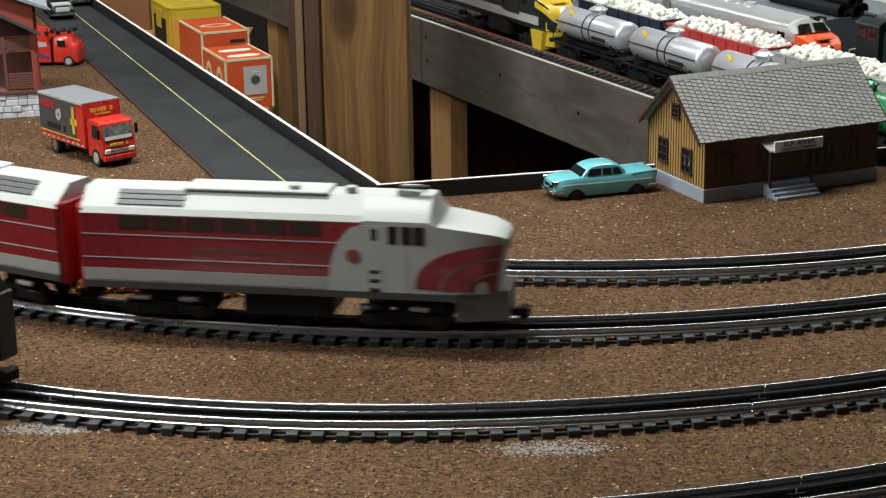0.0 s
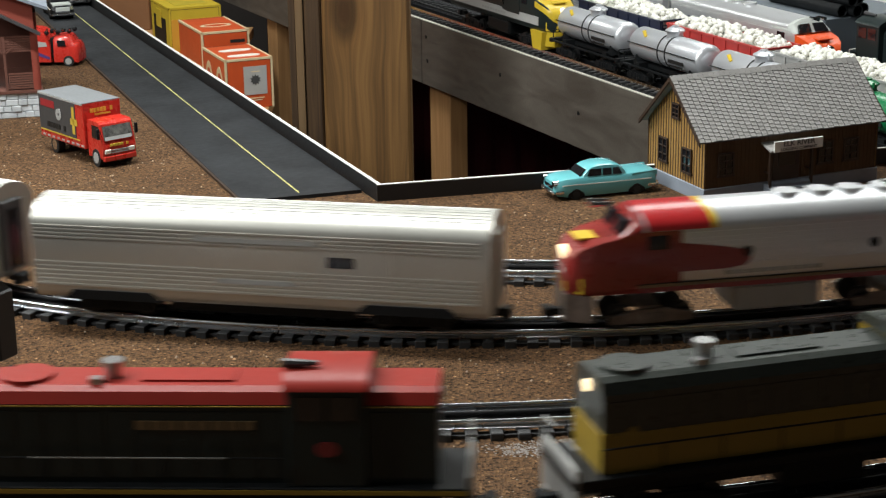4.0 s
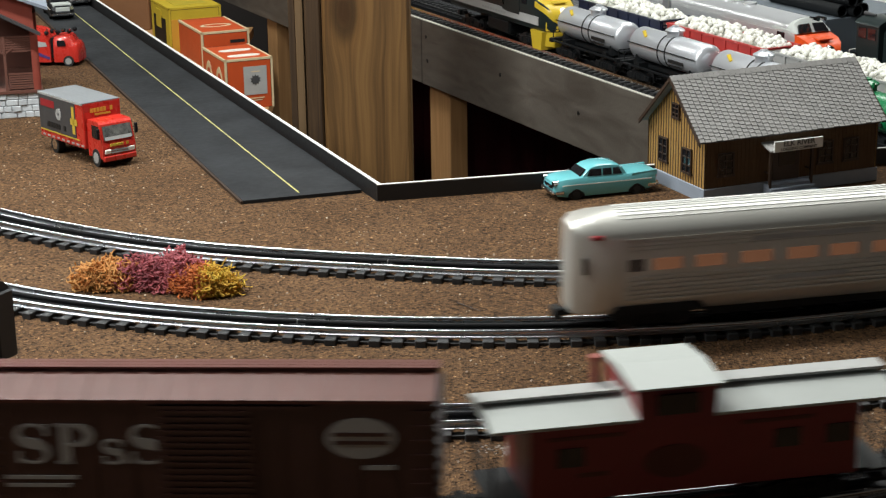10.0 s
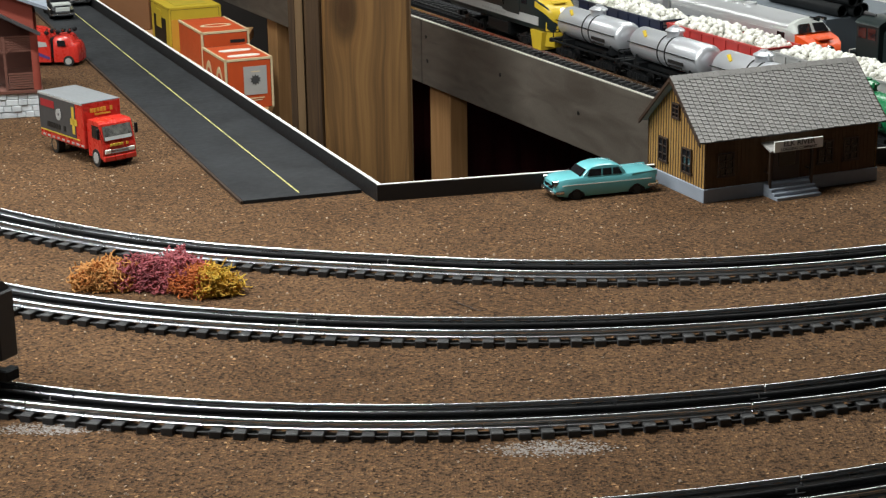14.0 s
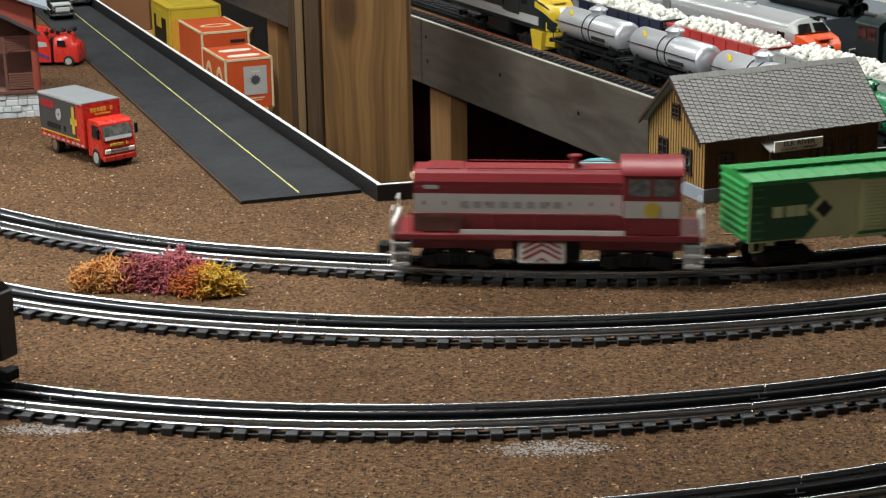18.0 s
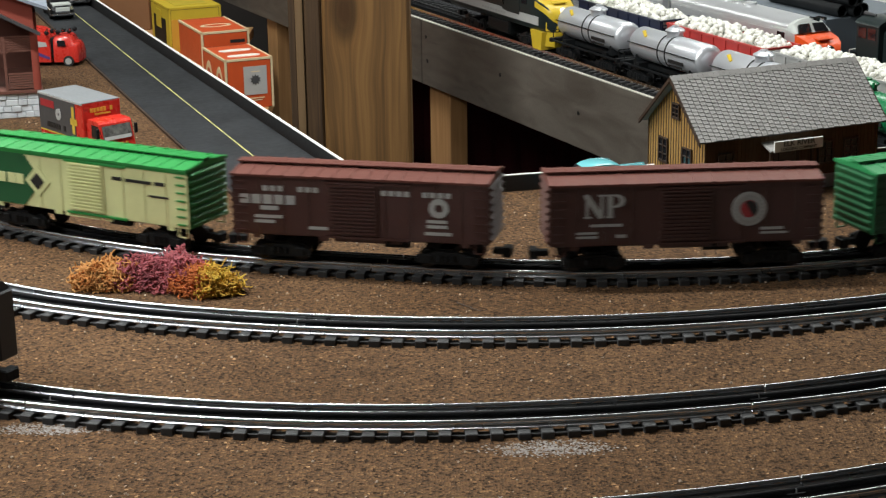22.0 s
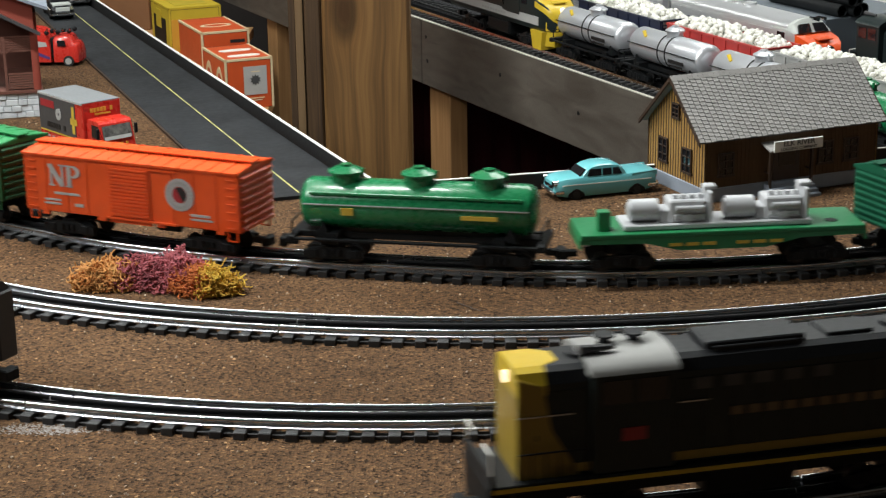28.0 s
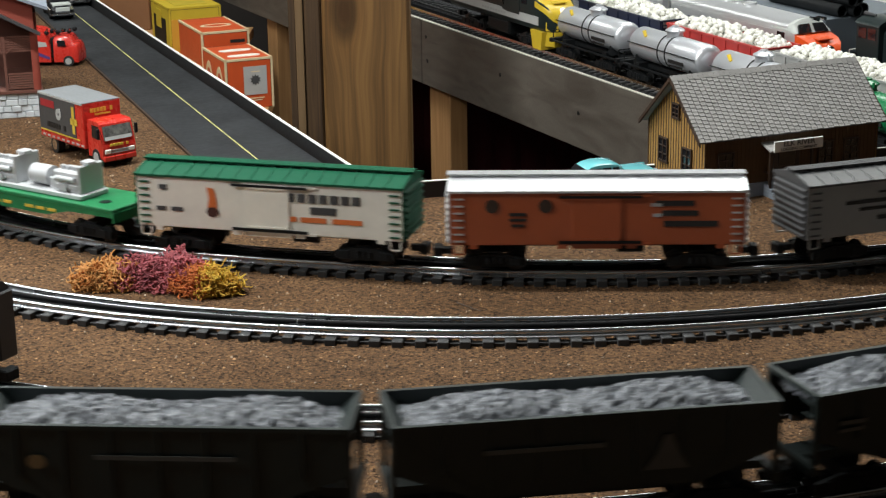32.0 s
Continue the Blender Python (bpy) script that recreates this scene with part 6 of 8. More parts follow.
    part("fuel_tank", bm, BLACK, car)
    if details == "switcher":
        bars("stencil", [(-hx + 0.010, -hx + 0.024, top - 0.016, top - 0.0125)], -hw - 0.0009, MARK_W, car, "small white number bars")
        for sx in (-1, 1):
            for sy in (-1, 1):
                st = B()
                for k in range(3):
                    za = 0.0065 + 0.0105 * k
                    box(st, min(sx * (h - 0.019), sx * (h - 0.001)), max(sx * (h - 0.019), sx * (h - 0.001)), min(sy * 0.0255, sy * 0.0345), max(sy * 0.0255, sy * 0.0345), za, za + 0.0022, 0.0005)
                    box(st, min(sx * (h - 0.019), sx * (h - 0.001)), max(sx * (h - 0.019), sx * (h - 0.001)), min(sy * 0.0255, sy * 0.0265), max(sy * 0.0255, sy * 0.0265), za + 0.0022, za + 0.0105)
                part("corner_steps", st, STEPGREY, car, "dull silver corner steps")
        bars("walk_edge", [(-hx + 0.045, c0 + 0.002, zw + 0.0005, zw + 0.005)], -w / 2 - 0.0002, SWWHITE, car, "white walkway edge")
        bars("battery_box", [(-hx, -hx + 0.046, zw + 0.001, zw + 0.018)], -0.0270, SHEDBROWN, car, "brown battery box")
        bm = B()
        box(bm, -0.026, 0.018, -0.030, -0.026, 0.009, 0.030, 0.0008)
        tk = part("striped_tank", bm, SWWHITE, car, "white tank with red chevrons")
        bm = B()
        for k in range(4):
            x = -0.004
            for sx in (-1, 1):
                z = 0.012 + k * 0.0055
                extrude(bm, [(x, -0.0304, z + 0.004), (x, -0.0304, z + 0.0065), (x + sx * min(0.018, 0.021), -0.0304, z - 0.0095 + 0.0065), (x + sx * 0.018, -0.0304, z - 0.0095 + 0.004)] if z - 0.0055 > 0.0085 else
                        [(x, -0.0304, z + 0.001), (x, -0.0304, z + 0.0035), (x + sx * 0.006, -0.0304, z - 0.0005), (x + sx * 0.006, -0.0304, z - 0.002)], (0, 0.0008, 0))
        split("chevron", bm, MARK_R, tk)
    loco_bogies(car, (-h * 0.58, h * 0.58), 0.050)
    return car


def caboose(name, label, L):
    car = thing(name, label, "caboose", "freight train on the front track")
    h, w, z0, eave, ridge = L / 2, 0.064, 0.022, 0.0745, 0.0845
    bh = h - 0.026
    cx = -0.015
    bm = B()
    box(bm, -bh, bh, -w / 2, w / 2, z0, eave, 0.0008)
    part("body", bm, CABRED, car)
    bm = B()
    e = w / 2 + 0.003
    prism(bm, [(-e, eave - 0.001), (e, eave - 0.001), (e, eave + 0.001), (0, ridge), (-e, eave + 0.001)], -h, h)
    part("roof", bm, WHITELOCO, car, "white roof")
    bm = B()
    for a, b2 in ((-h - 0.002, cx - 0.030), (cx + 0.030, h + 0.002)):
        box(bm, a, b2, -0.008, 0.008, ridge + 0.0002, ridge + 0.002)
    split("running_board", bm, LTGREY, car, "grey roof walk")
    bm = B()
    extrude(bm, [(cx - 0.025, -0.036, eave - 0.006), (cx + 0.025, -0.036, eave - 0.006), (cx + 0.027, -0.034, 0.0955), (cx - 0.027, -0.034, 0.0955)], (0, 0.072, 0))
    cu = part("cupola", bm, CABRED, car, "wide red cupola")
    bm = B()
    extrude(bm, [(cx - 0.030, -0.038, 0.0955), (cx - 0.030, 0.038, 0.0955), (cx - 0.030, 0.038, 0.0970), (cx - 0.030, 0.0, 0.1010), (cx - 0.030, -0.038, 0.0970)], (0.060, 0, 0))
    part("cupola_roof", bm, WHITELOCO, cu, "white cupola roof")
    for s in (-1, 1):
        bm = B()
        box(bm, cx - 0.014, cx + 0.014, s * 0.0365 - 0.0012, s * 0.0365 + 0.0012, 0.078, 0.0915)
        part("cupola_window", bm, GLASS, cu)
        for x in (-0.085, 0.062, 0.098):
            bm = B()
            box(bm, x - 0.009, x + 0.009, s * w / 2 - 0.0009, s * w / 2 + 0.0009, 0.046, 0.059)
            part("window", bm, GLASS, car)
        disc("emblem", cx, 0.0435, 0.021, s * (w / 2 + 0.0003), BROWN_ROOF, car, "pale oval emblem", sz=0.55)
        bars("lettering", [(-0.10, -0.05, 0.0645, 0.0670), (0.03, 0.08, 0.0645, 0.0670), (-0.08, -0.06, 0.038, 0.041)], s * (w / 2 + 0.0001), BROWN_ROOF, car, "faint pale bars of lettering")
        bm = B()
        box(bm, min(s * bh, s * h), max(s * bh, s * h), -w / 2 + 0.004, w / 2 - 0.004, z0 - 0.002, z0 + 0.001)
        for yy in (-0.028, 0.028):
            cyl(bm, (s * (h - 0.003), yy, z0), (s * (h - 0.003), yy, eave), 0.001, 6)
        for z in (0.036, 0.044):
            cyl(bm, (s * (h - 0.003), -0.028, z), (s * (h - 0.003), 0.028, z), 0.0009, 6)
        for k in range(3):
            box(bm, min(s * (h - 0.016), s * h), max(s * (h - 0.016), s * h), -0.033, -0.024, 0.009 + 0.007 * k, 0.010 + 0.007 * k)
        part("end_platform", bm, BLACK, car, "railed end platform")
        bogie(car, s * (h - 0.060))
        coupler(car, s * (h - 0.002), s)
    bm = B()
    cyl(bm, (-0.057, 0.010, ridge - 0.002), (-0.057, 0.010, 0.1015), 0.0030, 10)
    cyl(bm, (-0.057, 0.010, 0.1015), (-0.057, 0.010, 0.1045), 0.0046, 10)
    part("chimney", bm, SHEDRED, car)
    return car


def sps_boxcar(name, label, L, scheme, body=OXIDE, roof=OXIDE_ROOF):
    car = boxcar(name, label, L, body, roof, z0=0.0285, eave=0.0995, ridge=0.1085, w=0.066, group="freight train on the front track", panels=12, door_w=0.062)
    y = -0.0335
    if scheme == "sps":
        serif_letters("lettering", "SP&S", -L / 2 + 0.0205, 0.0550, 0.0275, 0.0256, y, MARK_W, car, "faded white serif initial")
        bars("stencil", [(-0.130, -0.084, 0.0445, 0.0470), (-0.130, -0.089, 0.0390, 0.0415)], y, LTGREY, car)
        disc("emblem", 0.0985, 0.0735, 0.0225, y, LTGREY, car, "grey oval emblem", sz=0.62)
        bars("emblem_bar", [(0.081, 0.116, 0.0750, 0.0775), (0.081, 0.116, 0.0695, 0.0720)], y - 0.0006, body, car)
        bars("small_line", [(0.10, 0.12, 0.052, 0.055)], y, LTGREY, car)
    elif scheme == "plain":
        disc("emblem", 0.0985, 0.0735, 0.0225, y, LTGREY, car, "grey oval emblem", sz=0.62)
        bars("emblem_bar", [(0.081, 0.116, 0.0750, 0.0775), (0.081, 0.116, 0.0695, 0.0720)], y - 0.0006, body, car)
        bars("stencil", [(-0.112, -0.090, 0.0560, 0.0590), (-0.112, -0.088, 0.0505, 0.0535), (-0.112, -0.088, 0.0450, 0.0480), (0.092, 0.110, 0.050, 0.053)], y, LTGREY, car, "grey bars of lettering")
    else:
        ring("emblem", -0.128, 0.0720, 0.016, 0.0215, y, MARK_Y, car, "faded yellow oval emblem", sz=0.68)
        bars("emblem_bar", [(-0.146, -0.110, 0.0735, 0.0760), (-0.146, -0.110, 0.0680, 0.0705), (-0.142, -0.120, 0.0500, 0.0530), (-0.142, -0.118, 0.0440, 0.0470)], y - 0.0003, MARK_Y, car, "yellow bars")
        bm = B()
        n = 18
        for i in range(n):
            a, b2 = 3.14159 * (0.12 + 0.76 * i / n), 3.14159 * (0.12 + 0.76 * (i + 0.72) / n)
            q = [(0.068 + r * 1.25 * math.cos(t), y - 0.0005, 0.052 + r * 0.62 * math.sin(t)) for r, t in ((0.040, a), (0.046, a), (0.046, b2), (0.040, b2))]
            extrude(bm, q, (0, 0.0008, 0))
        part("arched_lettering", bm, MARK_Y, car, "arch of faded yellow lettering bars")
        bars("lettering", [(0.048, 0.090, 0.0630, 0.0668), (0.062, 0.078, 0.0710, 0.0740)], y, MARK_Y, car)
    return car


# ---- the layout table, its edge strip and the road ----
CORNER = Vector((-0.072, 1.905))
STRIP_DIR = Vector((0.304, 0.069)).normalized()
ROAD_DIR = Vector((-0.585, 1.41)).normalized()
EDGE_R = CORNER + STRIP_DIR * 6.0
EDGE_L = CORNER + ROAD_DIR * 2.4


def flat_slab(pts, z0, z1):
    return extrude(B(), [(x, y, z0) for x, y in pts], (0, 0, z1 - z0))


structure("ground", flat_slab([(-4.6, 0.55), (5.9, 0.55), (EDGE_R.x, EDGE_R.y), (CORNER.x, CORNER.y), (EDGE_L.x, EDGE_L.y), (-4.6, EDGE_L.y)], -0.04, 0.0), GROUND, "brown ballast ground of the layout table")


def edge_strip(name, a, d, length, z0, z1, thick, label):
    n = Vector((d.y, -d.x))
    if n.x < 0 or (abs(n.x) < 0.3 and n.y < 0):
        n = -n
    st = thing(name, label, "edge strip", kind="structure")
    b = a + d * length
    p = [(a.x, a.y), (b.x, b.y), (b.x + n.x * thick, b.y + n.y * thick), (a.x + n.x * thick, a.y + n.y * thick)]
    bm = extrude(B(), [(x, y, z0) for x, y in p], (0, 0, z1 - z0))
    part("board", bm, BLACK_EDGE, st, "black painted board")
    bm = extrude(B(), [(x, y, z1) for x, y in p], (0, 0, 0.0009))
    part("top_edge", bm, WHITE, st, "white top edge")
    return st


frame_t = thing("layout_table_frame", "plain timber legs under the layout table", "table frame")
for x, y in ((-4.3, 0.75), (-2.2, 0.75), (0.3, 0.75), (2.9, 0.75), (5.4, 0.75), (-4.3, 3.8), (-2.2, 3.8), (-0.35, 1.75), (2.9, 2.3), (5.4, 2.9)):
    part("leg", box(B(), x - 0.045, x + 0.045, y - 0.045, y + 0.045, -0.95, -0.0405, 0.002), PINE, frame_t, "pine leg")

edge_strip("edge_strip", CORNER, STRIP_DIR, 6.0, -0.05, 0.0185, 0.004, "black strip with white top along the table edge")
edge_strip("edge_strip", CORNER + Vector((0.0, 0.004)), ROAD_DIR, 2.4, -0.05, 0.0185, 0.004, "black strip with white top beside the road")

ROAD_L = Vector((-0.221, 1.902))
rd = [(-0.221, 1.902), (-0.091, 1.942), (-0.091 + ROAD_DIR.x * 2.3, 1.942 + ROAD_DIR.y * 2.3)]
LEFT_DIR = (Vector((-0.547, 2.744)) - ROAD_L).normalized()
rd.append((ROAD_L.x + LEFT_DIR.x * 2.35, ROAD_L.y + LEFT_DIR.y * 2.35))
structure("road", flat_slab(rd, 0.0, 0.0042), ASPHALT, "dark asphalt road board across the layout")
bm = B()
a, b = Vector((-0.161, 1.932)), Vector((-0.606, 3.064))
d = (b - a).normalized()
n = Vector((-d.y, d.x)) * 0.0009
q = [a - n, a + n, b + d * 0.6 + n, b + d * 0.6 - n]
structure("road_marking", extrude(bm, [(v.x, v.y, 0.0042) for v in q], (0, 0, 0.0004)), YELLOW_LINE, "faded yellow centre line")
bm = B()
e = Vector((LEFT_DIR.y, -LEFT_DIR.x)) * -0.003
q = [ROAD_L, ROAD_L + e, ROAD_L + e + LEFT_DIR * 2.3, ROAD_L + LEFT_DIR * 2.3]
structure("road_edge", extrude(bm, [(v.x, v.y, 0.0) for v in q], (0, 0, 0.0036)), DKBROWN, "dark worn road edge")

# grey grit, loose stones and a twig on the ground
rng = random.Random(5)


def grit_patch(cx, cy, rx, ry):
    bm = B()
    for i in range(800):
        a, k = rng.uniform(0, 6.283), rng.random() ** 0.7 * (1 + 0.2 * math.sin(i * 1.7))
        bmesh.ops.create_icosphere(bm, subdivisions=1, radius=rng.uniform(0.0003, 0.0008), matrix=Matrix.Translation((cx + rx * k * math.cos(a), cy + ry * k * math.sin(a), 0.0002)) @ Matrix.Diagonal((1.6, 1.2, 0.35, 1)))
    ob = part("grit", bm, GREYDUST, None)
    return tagged(ob, "patch of spilled grey grit on the ballast", "grit", "", "stuff")


grit_patch(0.078, 1.212, 0.048, 0.015)
grit_patch(0.022, 1.105, 0.05, 0.022)
grit_patch(-0.30, 1.265, 0.05, 0.012)
bm = B()
for i in range(2600):
    x = rng.uniform(-0.75, 0.75)
    y = rng.uniform(0.98, 2.35)
    if y > 1.88 and x > -0.25:
        continue
    bmesh.ops.create_cube(bm, size=rng.uniform(0.0007, 0.0019), matrix=pose(x, y, 0.0003, rng.uniform(0, 90), rng.uniform(0, 90), rng.uniform(0, 90)))
STONECHIP = mat("pale_stone_chip", (0.46, 0.36, 0.26), 0.8, scale=300, color2=(0.12, 0.065, 0.04))
tagged(part("stone_chips", bm, STONECHIP, None), "scattered pale stone chips on brown ballast", "stone chips", "", "stuff")
bm = B()
cyl(bm, (0.012, 1.548, 0.0012), (0.033, 1.522, 0.0016), 0.0007, 6, 0.0004)
cyl(bm, (0.024, 1.533, 0.0014), (0.027, 1.520, 0.0030), 0.0004, 5, 0.0002)
tagged(part("twig", bm, DKBROWN, None), "small dark twig lying on the ballast", "twig")


# ---- lichen bushes ----
def lichen(name, label, material, x, y, rx, ry, rz, n, seed, accent=None):
    t = thing(name, label, "bush", "lichen bushes between the tracks", pose(x, y, 0))
    r = random.Random(seed)
    for mat_i, count in ((material, n), (accent, n // 2 if accent else 0)):
        if not count:
            continue
        bm = B()
        for i in range(count):
            a, b2 = r.uniform(0, 6.283), r.uniform(0.02, 1.0)
            k = r.uniform(0.62, 1.0) * (1 + 0.16 * math.sin(3 * a + seed) + 0.12 * math.sin(7 * a + 5 * b2))
            p = Vector((rx * k * math.cos(a) * math.sqrt(1 - b2 * b2 * 0.9), ry * k * math.sin(a) * math.sqrt(1 - b2 * b2 * 0.9), rz * b2 * k))
            if accent and mat_i is accent:
                p.x = abs(p.x) * (1 if seed % 2 else -1)
            d = Vector((r.uniform(-1, 1), r.uniform(-1, 1), r.uniform(-0.6, 0.6))).normalized()
            if accent and mat_i is material:
                p.x = abs(p.x) * 1.05 - 0.22 * rx
            for j in range(4):
                e = p + d * r.uniform(0.0016, 0.0032)
                cyl(bm, p, e, 0.00075, 4, 0.00055)
                p, d = e, (d + Vector((r.uniform(-1, 1), r.uniform(-1, 1), r.uniform(-0.8, 0.8))) * 1.1).normalized()
                if p.z < 0.001:
                    break
        part("foliage", bm, mat_i, t)["kind"] = "stuff"
    bm = B()
    bmesh.ops.create_icosphere(bm, subdivisions=3, radius=1, matrix=Matrix.Translation((0, 0, 0)) @ Matrix.Diagonal((rx * 0.72, ry * 0.72, rz * 0.72, 1)))
    for v in bm.verts:
        v.co *= 1 + 0.25 * noise.noise(v.co * 160)
        v.co.z = max(v.co.z, 0.0)
    part("heart", bm, material, t)
    return t


lichen("lichen_bush", "small orange lichen bush beside the rails", MOSS_O, -0.320, 1.614, 0.031, 0.020, 0.025, 1900, 3)
lichen("lichen_bush", "large maroon lichen bush beside the rails", MOSS_M, -0.262, 1.612, 0.046, 0.023, 0.031, 3000, 4)
lichen("lichen_bush", "yellow and orange lichen bush beside the rails", MOSS_Y, -0.221, 1.592, 0.033, 0.020, 0.025, 1700, 8, MOSS_R)


# ---- the dark parked car end on the third track ----
def parked_car():
    L = 0.30
    s1 = -0.363
    mm = stand("third", s1 - L, s1)
    t = thing("parked_coach", "dark grey coach end with coupler, parked on the track", "passenger car", m=mm)
    h = L / 2
    bm = B()
    prof = [(-0.032, 0.020), (-0.032, 0.076), (-0.026, 0.083), (-0.012, 0.0885), (0.012, 0.0885), (0.026, 0.083), (0.032, 0.076), (0.032, 0.020)]
    prism(bm, prof, -h, h - 0.004)
    part("body", bm, DKGREY, t, smooth=True)
    for y in (-0.0325, 0.0325):
        bm = B()
        for i in range(5):
            x = -h + 0.02 + i * 0.055
            box(bm, x, x + 0.038, min(y, y * 1.02), max(y, y * 1.02), 0.044, 0.070)
        split("window", bm, GLASS, t)
    bm = B()
    box(bm, h - 0.004, h, -0.032, -0.012, 0.020, 0.076, 0.0012)
    box(bm, h - 0.004, h, 0.012, 0.032, 0.020, 0.076, 0.0012)
    box(bm, h - 0.004, h, -0.013, 0.013, 0.070, 0.082, 0.0012)
    part("end_frame", bm, DKGREY, t, "grey end frame")
    bm = B()
    cyl(bm, (h + 0.002, -0.026, 0.022), (h + 0.002, -0.026, 0.070), 0.001, 6)
    part("grab_iron", bm, BLACK, t)
    coupler(t, h + 0.004, 1, 0.0175)
    coupler(t, -h + 0.002, -1, 0.0165)
    bogie(t, h - 0.06, 0.044)
    bogie(t, -h + 0.06, 0.044)


def stand(route, s0, s1):
    """pose of a car whose ends are at s0 and s1: both bogies on the rails"""
    mid, q = (s0 + s1) / 2, (s1 - s0) * 0.33
    xa, ya, _ = along(route, mid - q)
    xb, yb, _ = along(route, mid + q)
    return pose((xa + xb) / 2, (ya + yb) / 2, RAIL_TOP, 0, 0, math.degrees(math.atan2(yb - ya, xb - xa)))


parked_car()


# ---- the wooden office building ----
def office():
    t = thing("office_building", "model office with ochre boards and grey shingled roof", "house", m=pose(0.287, 1.878, 0, 0, 0, 23.0))
    L, D, eave, ridge = 0.226, 0.124, 0.0715, 0.1285
    bm = B()
    box(bm, -0.002, L + 0.002, -0.002, D + 0.002, 0, 0.0155, 0.0006)
    part("footing", bm, BLUEGREY, t, "blue-grey footing")
    th = 0.002
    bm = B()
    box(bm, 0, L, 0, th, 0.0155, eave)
    # same boards as the gable; the wall's shade is painted as brown
    front = part("front_wall", bm, FRONT_SHADED, t, "boarded front wall, ochre darkened by painted shade")
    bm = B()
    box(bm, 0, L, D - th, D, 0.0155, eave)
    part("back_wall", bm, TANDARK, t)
    for x, s in ((0, -1), (L, 1)):
        bm = B()
        extrude(bm, [(x, 0, 0.0155), (x, D, 0.0155), (x, D, eave), (x, D / 2, ridge - 0.004), (x, 0, eave)], (-s * th, 0, 0))
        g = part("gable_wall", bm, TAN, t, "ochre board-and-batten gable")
        n = 22
        src = None
        for i in range(n + 1):
            y = D * i / n
            zt = eave + (ridge - 0.004 - eave) * (1 - abs(y - D / 2) / (D / 2))
            bm = B()
            box(bm, min(x, x + s * 0.0007), max(x, x + s * 0.0007), y - 0.00055, y + 0.00055, 0.0155, zt - 0.001)
            part("batten", bm, TANDARK, g)
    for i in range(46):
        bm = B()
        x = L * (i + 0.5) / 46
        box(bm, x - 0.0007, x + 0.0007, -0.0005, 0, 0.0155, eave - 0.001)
        part("batten", bm, FRONT_SHADED, front)

    def window(par, cx, z0, w, hgt, gable):
        bm = B()
        f = 0.0016
        def bx(u0, u1, z0_, z1_, o0, o1):
            if gable:
                box(bm, -o1, -o0, u0, u1, z0_, z1_)
            else:
                box(bm, u0, u1, -o1, -o0, z0_, z1_)
        for u0, u1, za, zb in ((cx - w / 2, cx - w / 2 + f, z0, z0 + hgt), (cx + w / 2 - f, cx + w / 2, z0, z0 + hgt), (cx - w / 2, cx + w / 2, z0 + hgt - f, z0 + hgt), (cx - w / 2 - 0.001, cx + w / 2 + 0.001, z0 - 0.001, z0 + f),
                               (cx - 0.0005, cx + 0.0005, z0, z0 + hgt), (cx - w / 2, cx + w / 2, z0 + hgt * 0.33 - 0.0005, z0 + hgt * 0.33 + 0.0005), (cx - w / 2, cx + w / 2, z0 + hgt * 0.66 - 0.0005, z0 + hgt * 0.66 + 0.0005)):
            bx(u0, u1, za, zb, 0.0, 0.0026)
        bars_bm = bm
        bm = B()
        bx(cx - w / 2 + f, cx + w / 2 - f, z0 + f, z0 + hgt - f, 0.0, 0.0014)
        wn = part("window", bm, GLASS, par, "dark window with brown bars")
        split("window_bar", bars_bm, DKBROWN, wn)

    window(t, 0.036, 0.026, 0.020, 0.028, True)
    window(t, 0.088, 0.028, 0.020, 0.028, True)
    window(t, D / 2, 0.083, 0.016, 0.017, True)
    for cx in (0.026, 0.156, 0.190):
        window(t, cx, 0.028, 0.020, 0.026, False)
    # roof: two slabs, then shingles in rows
    ov, side = 0.004, 0.010
    slope = math.atan2(ridge - eave, D / 2)
    for s in (-1, 1):
        bm = B()
        y_e = -ov if s < 0 else D + ov
        z_e = eave - ov * math.tan(slope)
        extrude(bm, [(-side, y_e, z_e), (-side, D / 2, ridge), (-side, D / 2, ridge + 0.0015), (-side, y_e, z_e + 0.0015)], (L + 2 * side, 0, 0))
        slab = part("roof", bm, SHINGLE if s > 0 else DKGREY, t, "grey shingled roof slope")
        if s < 0:
            rows, cols = 17, 34
            ln = math.hypot(D / 2 + ov, ridge - z_e)
            cw, rh = (L + 2 * side) / cols, ln / rows
            bm = B()
            extrude(bm, [(-cw * 0.43, 0, 0.0), (-cw * 0.43, 0, 0.0010), (-cw * 0.43, rh * 1.15, 0.0002), (-cw * 0.43, rh * 1.15, 0.0)], (cw * 0.86, 0, 0))
            first = None
            tilt = Matrix.Rotation(slope, 4, "X")
            rest = B()
            k = 0
            for r in range(rows):
                for c in range(cols):
                    x = -side + cw * (c + 0.5)
                    f = max(-0.12, r - (c % 3) / 3) / rows
                    yy = -ov + (D / 2 + ov) * f
                    zz = z_e + (ridge - z_e) * f + 0.0016
                    m = Matrix.Translation((x, yy, zz)) @ tilt @ pose(0, 0, 0, 0, 0, rng.uniform(-1.2, 1.2))
                    if k < 300:
                        if first is None:
                            first = part("shingle", bm, SHINGLE, slab)
                            first.matrix_basis = m
                        else:
                            same("shingle", first, slab, m)
                    else:
                        q = [m @ Vector(p) for p in ((-cw * 0.43, 0, 0.0), (-cw * 0.43, 0, 0.0010), (-cw * 0.43, rh * 1.15, 0.0002), (-cw * 0.43, rh * 1.15, 0.0))]
                        extrude(rest, q, m.to_3x3() @ Vector((cw * 0.86, 0, 0)))
                    k += 1
